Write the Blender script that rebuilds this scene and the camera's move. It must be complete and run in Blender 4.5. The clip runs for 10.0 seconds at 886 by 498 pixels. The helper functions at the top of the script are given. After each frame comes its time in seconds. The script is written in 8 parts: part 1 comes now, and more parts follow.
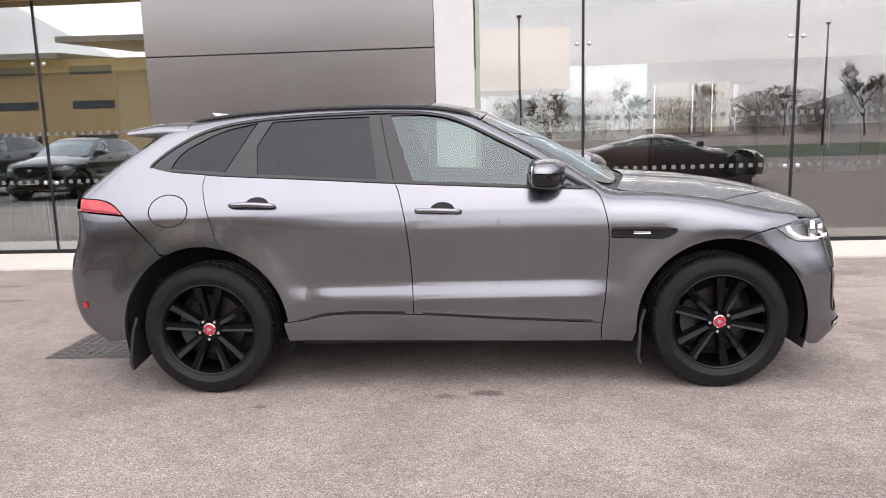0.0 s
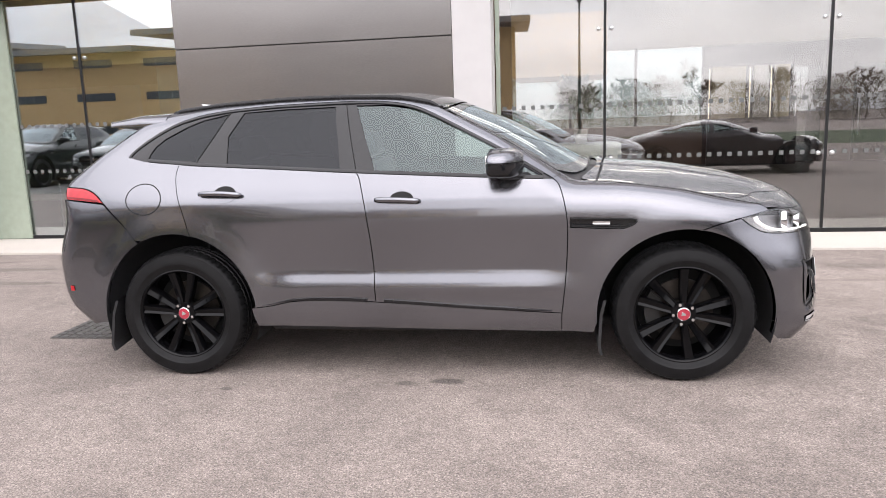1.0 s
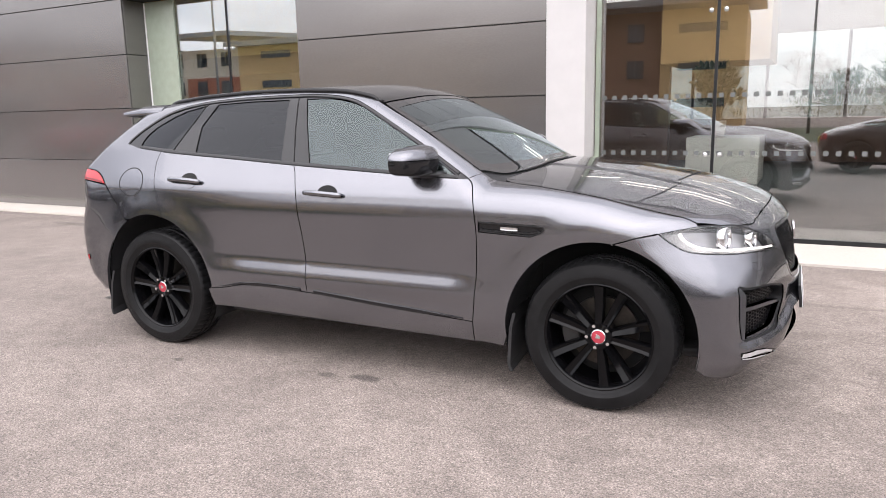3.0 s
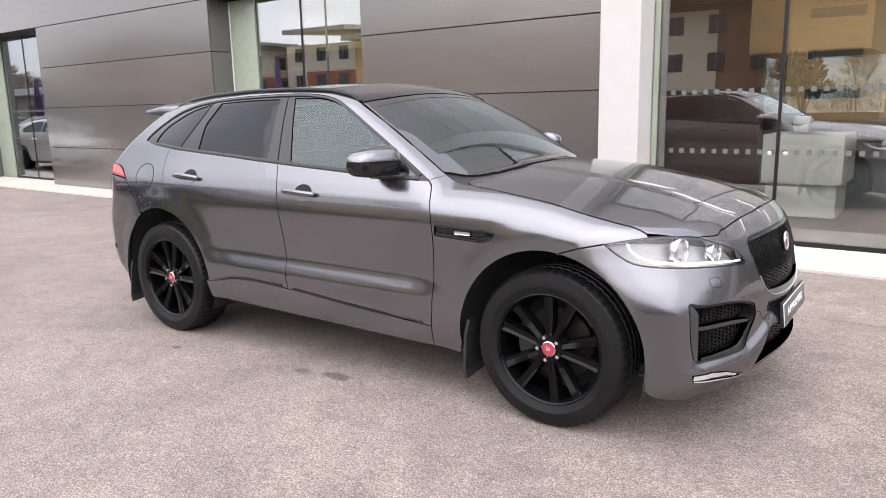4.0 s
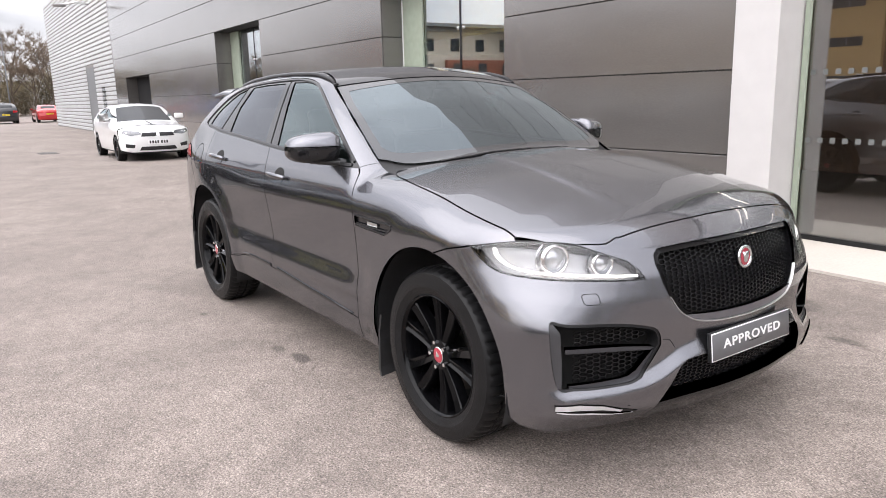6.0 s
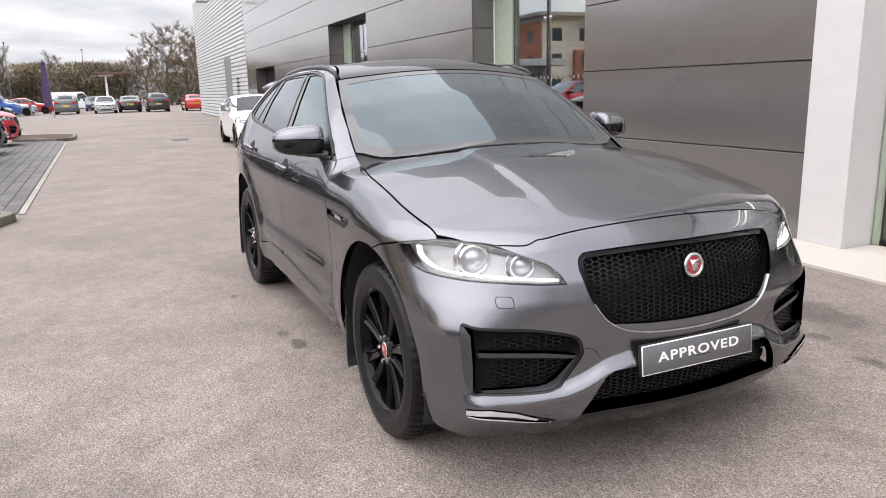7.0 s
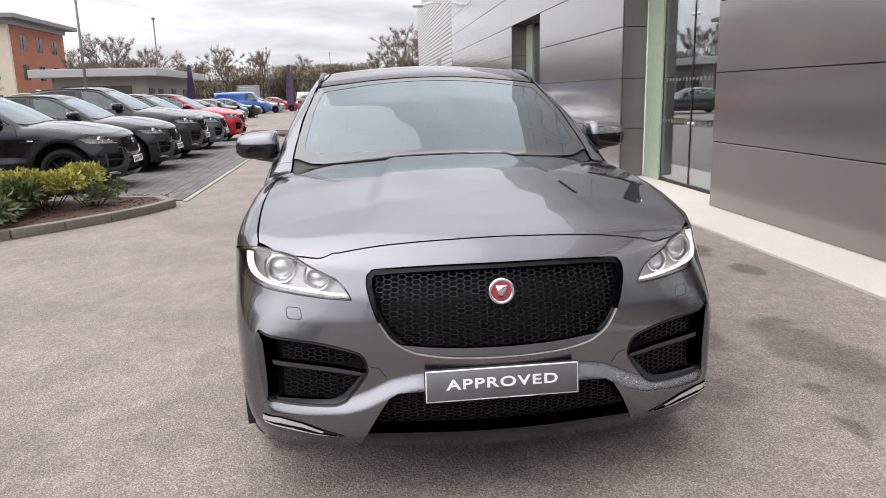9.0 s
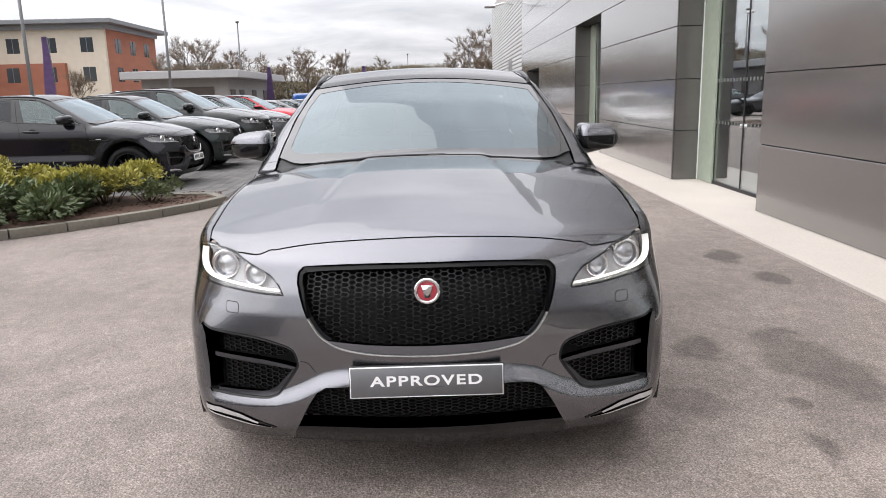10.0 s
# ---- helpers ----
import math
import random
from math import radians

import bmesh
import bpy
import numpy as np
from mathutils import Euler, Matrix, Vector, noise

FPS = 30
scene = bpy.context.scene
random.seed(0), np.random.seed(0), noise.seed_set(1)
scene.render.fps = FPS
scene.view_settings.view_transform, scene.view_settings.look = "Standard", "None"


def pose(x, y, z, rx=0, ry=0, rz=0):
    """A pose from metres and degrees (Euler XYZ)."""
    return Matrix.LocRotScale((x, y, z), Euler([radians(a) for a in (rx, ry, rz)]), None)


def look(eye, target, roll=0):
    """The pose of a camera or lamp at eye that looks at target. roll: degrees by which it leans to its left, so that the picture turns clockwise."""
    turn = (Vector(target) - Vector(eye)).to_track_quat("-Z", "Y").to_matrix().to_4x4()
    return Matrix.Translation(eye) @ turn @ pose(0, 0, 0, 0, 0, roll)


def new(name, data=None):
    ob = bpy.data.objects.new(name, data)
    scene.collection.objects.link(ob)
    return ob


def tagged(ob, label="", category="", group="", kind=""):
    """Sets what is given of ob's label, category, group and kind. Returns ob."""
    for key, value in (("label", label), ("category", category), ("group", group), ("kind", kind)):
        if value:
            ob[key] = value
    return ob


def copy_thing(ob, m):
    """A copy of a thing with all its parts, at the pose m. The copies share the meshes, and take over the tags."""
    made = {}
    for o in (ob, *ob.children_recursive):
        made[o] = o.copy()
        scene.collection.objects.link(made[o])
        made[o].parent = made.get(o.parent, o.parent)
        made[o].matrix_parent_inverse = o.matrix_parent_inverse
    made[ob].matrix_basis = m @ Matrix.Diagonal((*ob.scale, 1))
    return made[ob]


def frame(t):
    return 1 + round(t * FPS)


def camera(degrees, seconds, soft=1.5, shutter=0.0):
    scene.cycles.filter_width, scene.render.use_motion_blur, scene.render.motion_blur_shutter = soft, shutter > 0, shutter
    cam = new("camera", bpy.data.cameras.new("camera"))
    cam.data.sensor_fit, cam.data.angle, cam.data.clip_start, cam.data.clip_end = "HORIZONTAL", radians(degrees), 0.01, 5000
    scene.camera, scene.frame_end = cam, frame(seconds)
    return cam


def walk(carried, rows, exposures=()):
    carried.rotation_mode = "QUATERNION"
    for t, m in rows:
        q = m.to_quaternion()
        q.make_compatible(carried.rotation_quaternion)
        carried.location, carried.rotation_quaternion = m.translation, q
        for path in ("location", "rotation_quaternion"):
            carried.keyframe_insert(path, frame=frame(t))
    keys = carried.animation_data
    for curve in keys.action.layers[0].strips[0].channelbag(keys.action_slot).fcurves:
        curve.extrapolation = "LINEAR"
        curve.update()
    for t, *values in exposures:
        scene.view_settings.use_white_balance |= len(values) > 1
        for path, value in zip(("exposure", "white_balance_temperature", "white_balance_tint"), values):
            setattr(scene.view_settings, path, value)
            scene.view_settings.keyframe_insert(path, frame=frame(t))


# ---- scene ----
cam = camera(63.0, 10.0, soft=0.9)
PATH = [
    (0, (0.098, -4.866, 1.443), (0.006, -2.893, 1.129), -1.6),
    (0.5, (0.371, -4.847, 1.443), (0.197, -2.883, 1.11), -1.9),
    (1, (0.69, -4.843, 1.439), (0.414, -2.892, 1.096), -2.0),
    (1.5, (1.086, -4.747, 1.451), (0.676, -2.821, 1.097), -2.1),
    (2, (1.462, -4.668, 1.452), (0.907, -2.78, 1.092), -1.9),
    (2.5, (1.866, -4.483, 1.446), (1.157, -2.648, 1.083), -1.5),
    (4, (2.885, -3.805, 1.487), (1.756, -2.2, 1.101), -1.2),
    (4.5, (3.189, -3.545, 1.487), (1.938, -2.035, 1.096), -1.4),
    (5, (3.446, -3.22, 1.474), (2.074, -1.821, 1.077), -1.5),
    (6.5, (4.027, -2.251, 1.461), (2.334, -1.275, 1.034), -1.3),
    (7, (4.2, -1.911, 1.461), (2.43, -1.088, 1.027), -1.3),
    (7.5, (4.322, -1.542, 1.456), (2.489, -0.872, 1.018), -1.4),
    (8, (4.447, -1.193, 1.46), (2.565, -0.67, 1.028), -1.5),
    (8.5, (4.55, -0.853, 1.483), (2.633, -0.477, 1.055), -1.5),
    (9, (4.594, -0.487, 1.476), (2.654, -0.246, 1.053), -1.4),
    (9.5, (4.665, -0.188, 1.472), (2.713, -0.067, 1.052), -1.4),
    (10, (4.665, 0.019, 1.468), (2.709, 0.051, 1.052), -1.4),
]
walk(cam, [(t, look(eye, target, roll)) for t, eye, target, roll in PATH],
     [(0.0, 0.46, 6500, 15.5), (5.0, 0.62, 6500, 14.5), (7.0, 0.43, 6500, 12.5), (10.0, 0.31, 6500, 12.0)])

# ---- sky and sun ----
world = bpy.data.worlds.new("world")
scene.world = world
world.use_nodes = True
wn, wl = world.node_tree.nodes, world.node_tree.links
wn.clear()
w_out, w_bg = wn.new("ShaderNodeOutputWorld"), wn.new("ShaderNodeBackground")
w_sky = wn.new("ShaderNodeTexSky")
w_sky.sky_type, w_sky.sun_disc = "NISHITA", False
SUN_ELEV, SUN_AZ = radians(54), radians(178)
w_sky.sun_elevation, w_sky.sun_rotation = SUN_ELEV, SUN_AZ
w_sky.air_density, w_sky.dust_density = 1.0, 2.0
w_tc, w_sep = wn.new("ShaderNodeTexCoord"), wn.new("ShaderNodeSeparateXYZ")
wl.new(w_tc.outputs["Generated"], w_sep.inputs[0])
# clouds lie on a flat layer: direction divided by its height
w_add = wn.new("ShaderNodeMath"); w_add.operation = "ADD"; w_add.inputs[1].default_value = 0.12
w_abs = wn.new("ShaderNodeMath"); w_abs.operation = "ABSOLUTE"
wl.new(w_sep.outputs["Z"], w_abs.inputs[0]); wl.new(w_abs.outputs[0], w_add.inputs[0])
w_dx = wn.new("ShaderNodeMath"); w_dx.operation = "DIVIDE"
w_dy = wn.new("ShaderNodeMath"); w_dy.operation = "DIVIDE"
wl.new(w_sep.outputs["X"], w_dx.inputs[0]); wl.new(w_add.outputs[0], w_dx.inputs[1])
wl.new(w_sep.outputs["Y"], w_dy.inputs[0]); wl.new(w_add.outputs[0], w_dy.inputs[1])
w_com = wn.new("ShaderNodeCombineXYZ")
wl.new(w_dx.outputs[0], w_com.inputs[0]); wl.new(w_dy.outputs[0], w_com.inputs[1])
w_noise = wn.new("ShaderNodeTexNoise")
w_noise.inputs["Scale"].default_value, w_noise.inputs["Detail"].default_value = 0.75, 7.0
w_noise.inputs["Roughness"].default_value, w_noise.inputs["Distortion"].default_value = 0.55, 0.4
wl.new(w_com.outputs[0], w_noise.inputs["Vector"])
w_ramp = wn.new("ShaderNodeValToRGB")
w_ramp.color_ramp.elements[0].position, w_ramp.color_ramp.elements[0].color = 0.36, (0.62, 0.635, 0.67, 1)
w_ramp.color_ramp.elements[1].position, w_ramp.color_ramp.elements[1].color = 0.62, (0.98, 0.985, 1.01, 1)
wl.new(w_noise.outputs["Fac"], w_ramp.inputs[0])
w_scale = wn.new("ShaderNodeMixRGB"); w_scale.blend_type = "MULTIPLY"
w_scale.inputs[0].default_value, w_scale.inputs[2].default_value = 1.0, (0.12, 0.12, 0.12, 1)
wl.new(w_sky.outputs[0], w_scale.inputs[1])
w_mix = wn.new("ShaderNodeMixRGB"); w_mix.inputs[0].default_value = 0.93
wl.new(w_scale.outputs[0], w_mix.inputs[1]); wl.new(w_ramp.outputs[0], w_mix.inputs[2])
wl.new(w_mix.outputs[0], w_bg.inputs[0])
# an overcast sky is brightest overhead
w_zen = wn.new("ShaderNodeMapRange")
w_zen.interpolation_type = "SMOOTHSTEP"
w_zen.inputs["From Min"].default_value, w_zen.inputs["From Max"].default_value = -0.08, 0.50
w_zen.inputs["To Min"].default_value, w_zen.inputs["To Max"].default_value = 0.68, 1.66
wl.new(w_abs.outputs[0], w_zen.inputs["Value"])
# and brighter round the hidden sun
w_dot = wn.new("ShaderNodeVectorMath"); w_dot.operation = "DOT_PRODUCT"
w_dot.inputs[1].default_value = (math.sin(SUN_AZ) * math.cos(SUN_ELEV), math.cos(SUN_AZ) * math.cos(SUN_ELEV), math.sin(SUN_ELEV))
wl.new(w_tc.outputs["Generated"], w_dot.inputs[0])
w_glow = wn.new("ShaderNodeMapRange")
w_glow.inputs["From Min"].default_value, w_glow.inputs["From Max"].default_value = -0.2, 1.0
w_glow.inputs["To Min"].default_value, w_glow.inputs["To Max"].default_value = 0.86, 1.60
wl.new(w_dot.outputs["Value"], w_glow.inputs["Value"])
w_str = wn.new("ShaderNodeMath"); w_str.operation = "MULTIPLY"
wl.new(w_zen.outputs[0], w_str.inputs[0]); wl.new(w_glow.outputs[0], w_str.inputs[1])
wl.new(w_str.outputs[0], w_bg.inputs[1])
wl.new(w_bg.outputs[0], w_out.inputs[0])
sun = new("sun", bpy.data.lights.new("sun", "SUN"))
sun.data.energy, sun.data.angle, sun.data.color = 1.3, radians(100), (1.0, 0.96, 0.9)
sun.matrix_world = look((15 * math.sin(SUN_AZ), 15 * math.cos(SUN_AZ), 17), (0, 0, 0))

# ---- materials ----
MATS = {}


def pbr(name, base, rough=0.5, metal=0.0, var=0.0, scale=8.0, var2=0.0, scale2=1.0, bump=0.0, bscale=60.0,
        coat=0.0, coat_rough=0.03, trans=0.0, ior=1.45, emit=0.0, alpha=1.0, rvar=0.0, rand=0.0, spec=0.5, stretch=None):
    """A principled material with variation at two scales, fine relief and a random shade per piece."""
    if name in MATS:
        return MATS[name]
    m = bpy.data.materials.new(name)
    m.use_nodes = True
    nt = m.node_tree
    b = nt.nodes["Principled BSDF"]
    b.inputs["Base Color"].default_value = (*base, 1)
    b.inputs["Roughness"].default_value = rough
    b.inputs["Metallic"].default_value = metal
    b.inputs["Coat Weight"].default_value = coat
    b.inputs["Coat Roughness"].default_value = coat_rough
    b.inputs["Transmission Weight"].default_value = trans
    b.inputs["IOR"].default_value = ior
    b.inputs["Specular IOR Level"].default_value = spec
    b.inputs["Alpha"].default_value = alpha
    if emit:
        b.inputs["Emission Color"].default_value = (*base, 1)
        b.inputs["Emission Strength"].default_value = emit
    tc = nt.nodes.new("ShaderNodeTexCoord")
    vec = tc.outputs["Object"]
    if stretch:
        mp = nt.nodes.new("ShaderNodeMapping")
        mp.inputs["Scale"].default_value = stretch
        nt.links.new(vec, mp.inputs["Vector"])
        vec = mp.outputs[0]
    col = None

    def noise_tex(sc, detail):
        n = nt.nodes.new("ShaderNodeTexNoise")
        n.inputs["Scale"].default_value, n.inputs["Detail"].default_value = sc, detail
        nt.links.new(vec, n.inputs["Vector"])
        return n.outputs["Fac"]

    def vary(prev, fac, amount):
        ramp = nt.nodes.new("ShaderNodeMapRange")
        ramp.inputs["From Min"].default_value, ramp.inputs["From Max"].default_value = 0.28, 0.72
        ramp.inputs["To Min"].default_value, ramp.inputs["To Max"].default_value = 1 - amount, 1 + amount
        nt.links.new(fac, ramp.inputs["Value"])
        mix = nt.nodes.new("ShaderNodeVectorMath")
        mix.operation = "SCALE"
        if prev is None:
            mix.inputs[0].default_value = base
        else:
            nt.links.new(prev, mix.inputs[0])
        nt.links.new(ramp.outputs[0], mix.inputs["Scale"])
        return mix.outputs[0]

    if var:
        f1 = noise_tex(scale, 8.0)
        col = vary(col, f1, var)
        if rvar:
            rr = nt.nodes.new("ShaderNodeMapRange")
            rr.inputs["To Min"].default_value, rr.inputs["To Max"].default_value = max(0, rough - rvar), min(1, rough + rvar)
            nt.links.new(f1, rr.inputs["Value"])
            nt.links.new(rr.outputs[0], b.inputs["Roughness"])
    if var2:
        col = vary(col, noise_tex(scale2, 4.0), var2)
    if rand:
        oi = nt.nodes.new("ShaderNodeObjectInfo")
        mr = nt.nodes.new("ShaderNodeMapRange")
        mr.inputs["From Min"].default_value, mr.inputs["From Max"].default_value = -0.2, 1.2
        nt.links.new(oi.outputs["Random"], mr.inputs["Value"])
        col = vary(col, mr.outputs[0], rand)
    if col is not None:
        nt.links.new(col, b.inputs["Base Color"])
    if bump:
        bp = nt.nodes.new("ShaderNodeBump")
        bp.inputs["Strength"].default_value, bp.inputs["Distance"].default_value = bump, 0.01
        nt.links.new(noise_tex(bscale, 6.0), bp.inputs["Height"])
        nt.links.new(bp.outputs[0], b.inputs["Normal"])
    MATS[name] = m
    return m


def glass(name, tint, clear, rough=0.0, f0=0.06, gloss=(1, 1, 1)):
    """Thin pane: a mirror by its Fresnel gloss over a tinted see-through."""
    if name in MATS:
        return MATS[name]
    m = bpy.data.materials.new(name)
    m.use_nodes = True
    nt = m.node_tree
    nt.nodes.clear()
    out = nt.nodes.new("ShaderNodeOutputMaterial")
    tr, gl = nt.nodes.new("ShaderNodeBsdfTransparent"), nt.nodes.new("ShaderNodeBsdfGlossy")
    tr.inputs[0].default_value = (tint[0] * clear, tint[1] * clear, tint[2] * clear, 1)
    gl.inputs["Roughness"].default_value = rough
    gl.inputs["Color"].default_value = (*gloss, 1)
    lw, mx = nt.nodes.new("ShaderNodeLayerWeight"), nt.nodes.new("ShaderNodeMixShader")
    lw.inputs["Blend"].default_value = 0.5
    pw = nt.nodes.new("ShaderNodeMath"); pw.operation = "POWER"; pw.inputs[1].default_value = 4.5
    nt.links.new(lw.outputs["Facing"], pw.inputs[0])
    sch = nt.nodes.new("ShaderNodeMapRange")
    sch.inputs["To Min"].default_value, sch.inputs["To Max"].default_value = f0, 1.0
    nt.links.new(pw.outputs[0], sch.inputs["Value"])
    nt.links.new(sch.outputs[0], mx.inputs[0])
    nt.links.new(tr.outputs[0], mx.inputs[1])
    nt.links.new(gl.outputs[0], mx.inputs[2])
    nt.links.new(mx.outputs[0], out.inputs[0])
    MATS[name] = m
    return m


def car_paint(name, base, metal=0.85, rough=0.16, coat=1.0, spec=0.5, flop=1.0):
    if name in MATS:
        return MATS[name]
    m = pbr(name, base, rough, metal, var=0.05, scale=900.0, var2=0.03, scale2=2.5, coat=coat, coat_rough=0.01, spec=spec)
    b = m.node_tree.nodes["Principled BSDF"]
    b.inputs["Specular Tint"].default_value = (flop, flop, flop, 1)
    return m


PAINT = car_paint("paint_grey", (0.172, 0.173, 0.189), 0.94, 0.23, flop=0.30)
ROOF_GLASS = pbr("roof_glass", (0.012, 0.012, 0.013), 0.07, var=0.1, scale=3, spec=0.45)
BLACK_GLOSS = pbr("black_gloss", (0.010, 0.010, 0.011), 0.10, 0.0, var=0.2, scale=30, coat=0.15, spec=0.4)
BLACK_SATIN = pbr("black_satin", (0.014, 0.014, 0.015), 0.38, 0.0, var=0.25, scale=40, bump=0.05, bscale=300)
BLACK_TRIM = pbr("black_trim", (0.018, 0.018, 0.019), 0.55, 0.0, var=0.2, scale=25, bump=0.1, bscale=400)
DARK = pbr("dark_cavity", (0.008, 0.008, 0.008), 0.8, var=0.2, scale=10)
RUBBER = pbr("tyre_rubber", (0.0085, 0.0085, 0.009), 0.36, var=0.25, scale=20, var2=0.15, scale2=4, bump=0.2, bscale=220, rvar=0.1, spec=0.22)
MESH_BLACK = pbr("mesh_black", (0.008, 0.008, 0.009), 0.25, var=0.2, scale=40, spec=0.36)
WHEEL_BLACK = pbr("wheel_black", (0.003, 0.003, 0.0035), 0.06, var=0.15, scale=30, spec=0.2)
CHROME = pbr("chrome", (0.75, 0.75, 0.76), 0.12, 1.0, var=0.05, scale=30)
SILVER = pbr("silver", (0.62, 0.62, 0.62), 0.3, 0.9, var=0.08, scale=40)
STEEL = pbr("brake_steel", (0.055, 0.048, 0.042), 0.4, 0.8, var=0.2, scale=60, rvar=0.1)
RED_LENS = pbr("red_lens", (0.40, 0.010, 0.016), 0.14, var=0.15, scale=40, coat=0.5)
RED_ENAMEL = pbr("red_enamel", (0.36, 0.03, 0.05), 0.25, var=0.1, scale=60, coat=1.0)
SCREEN_GLASS = glass("screen_glass", (0.86, 0.97, 0.93), 0.12, f0=0.14, gloss=(0.84, 0.95, 1.0))
DOOR_GLASS = glass("door_glass", (0.80, 0.95, 0.90), 0.60, f0=0.075, gloss=(0.86, 0.98, 0.99))
PRIVACY = glass("privacy_glass", (0.55, 0.57, 0.6), 0.10, f0=0.030, gloss=(0.92, 0.95, 1.0))
LENS = glass("lamp_lens", (1, 1, 1), 0.96, f0=0.05)
LAMP_WHITE = pbr("running_light", (1.0, 0.98, 0.94), 0.4, emit=0.65)
REFLECTOR = pbr("lamp_reflector", (0.56, 0.56, 0.57), 0.16, 0.95, var=0.06, scale=60)
LAMP_GREY = pbr("lamp_housing", (0.33, 0.33, 0.34), 0.34, 0.35, var=0.1, scale=30)
LEATHER = pbr("seat_leather", (0.03, 0.028, 0.027), 0.5, var=0.2, scale=12, bump=0.1, bscale=150)
CABIN = pbr("cabin_plastic", (0.025, 0.025, 0.027), 0.6, var=0.2, scale=12, bump=0.1, bscale=200)
HEADLINER = pbr("headliner_cloth", (0.28, 0.27, 0.26), 0.9, var=0.1, scale=60)
PLATE_GREY = pbr("plate_grey", (0.115, 0.115, 0.12), 0.35, var=0.08, scale=20)
PLATE_WHITE = pbr("plate_white", (0.80, 0.80, 0.80), 0.4, var=0.05, scale=20)

# ---- building blocks ----
def part(name, bm, mat, parent=None, label="", smooth=True, auto=None):
    """One bmesh as one mesh object under a thing or under a part."""
    me = bpy.data.meshes.new(name)
    bm.to_mesh(me)
    bm.free()
    me.materials.append(mat)
    if smooth:
        for p in me.polygons:
            p.use_smooth = True
        if auto:
            me.set_sharp_from_angle(angle=radians(auto))
    ob = new(name, me)
    if parent is not None:
        ob.parent = parent
    if label:
        ob["label"] = label
    return ob


def empty(name, m=None):
    ob = new(name)
    ob.empty_display_size = 0.2
    if m is not None:
        ob.matrix_world = m
    return ob


def add_box(bm, lo, hi, bevel=0.0, m=None, seg=1):
    r = bmesh.ops.create_cube(bm, size=1.0)
    vs = r["verts"]
    c = [(a + b) / 2 for a, b in zip(lo, hi)]
    d = [b - a for a, b in zip(lo, hi)]
    for v in vs:
        v.co = Vector((c[0] + v.co.x * d[0], c[1] + v.co.y * d[1], c[2] + v.co.z * d[2]))
    if m is not None:
        bmesh.ops.transform(bm, matrix=m, verts=vs)
    if bevel:
        es = list({e for v in vs for e in v.link_edges})
        bmesh.ops.bevel(bm, geom=es, offset=bevel, segments=seg, affect="EDGES", profile=0.7)
    return bm


def box(name, lo, hi, mat, parent=None, bevel=0.0, label="", m=None, seg=1):
    return part(name, add_box(bmesh.new(), lo, hi, bevel, m, seg), mat, parent, label, smooth=bool(bevel), auto=35)


def add_cyl(bm, p, q, r0, r1=None, n=16, caps=True):
    p, q = Vector(p), Vector(q)
    d = q - p
    m = Matrix.Translation((p + q) / 2) @ d.to_track_quat("Z", "Y").to_matrix().to_4x4()
    bmesh.ops.create_cone(bm, cap_ends=caps, segments=n, radius1=r0, radius2=r0 if r1 is None else r1, depth=d.length, matrix=m)
    return bm


def add_lathe(bm, prof, n=48, m=None, close=False):
    """Turns (radius, height) pairs round the z axis."""
    m = m or Matrix()
    rings = []
    for r, h in prof:
        rings.append([bm.verts.new(m @ Vector((r * math.cos(2 * math.pi * i / n), r * math.sin(2 * math.pi * i / n), h))) for i in range(n)])
    pairs = list(zip(rings, rings[1:]))
    if close:
        pairs.append((rings[-1], rings[0]))
    for a, b in pairs:
        for i in range(n):
            bm.faces.new((a[i], a[(i + 1) % n], b[(i + 1) % n], b[i]))
    return bm


def add_tube(bm, pts, r, n=8, taper=None, flat=1.0):
    """A round rod along a line of points."""
    pts = [Vector(p) for p in pts]
    rings = []
    for i, p in enumerate(pts):
        d = (pts[min(i + 1, len(pts) - 1)] - pts[max(i - 1, 0)]).normalized()
        a = d.cross(Vector((0, 0, 1)))
        a = a.normalized() if a.length > 1e-3 else Vector((1, 0, 0))
        b = a.cross(d)
        rr = r * (taper[i] if taper else 1)
        rings.append([bm.verts.new(p + rr * (a * math.cos(2 * math.pi * k / n) + b * flat * math.sin(2 * math.pi * k / n))) for k in range(n)])
    for s, t in zip(rings, rings[1:]):
        for k in range(n):
            bm.faces.new((s[k], s[(k + 1) % n], t[(k + 1) % n], t[k]))
    bm.faces.new(rings[0][::-1])
    bm.faces.new(rings[-1])
    return bm


def extrude_poly(bm, pts, depth, m=None, bevel=0.0):
    """A flat outline in x, y raised by depth along z."""
    m = m or Matrix()
    a = [bm.verts.new(m @ Vector((x, y, 0))) for x, y in pts]
    b = [bm.verts.new(m @ Vector((x, y, depth))) for x, y in pts]
    n = len(pts)
    f0, f1 = bm.faces.new(a[::-1]), bm.faces.new(b)
    for i in range(n):
        bm.faces.new((a[i], a[(i + 1) % n], b[(i + 1) % n], b[i]))
    if bevel:
        bmesh.ops.bevel(bm, geom=list(f1.edges), offset=bevel, segments=2, affect="EDGES")
    return bm


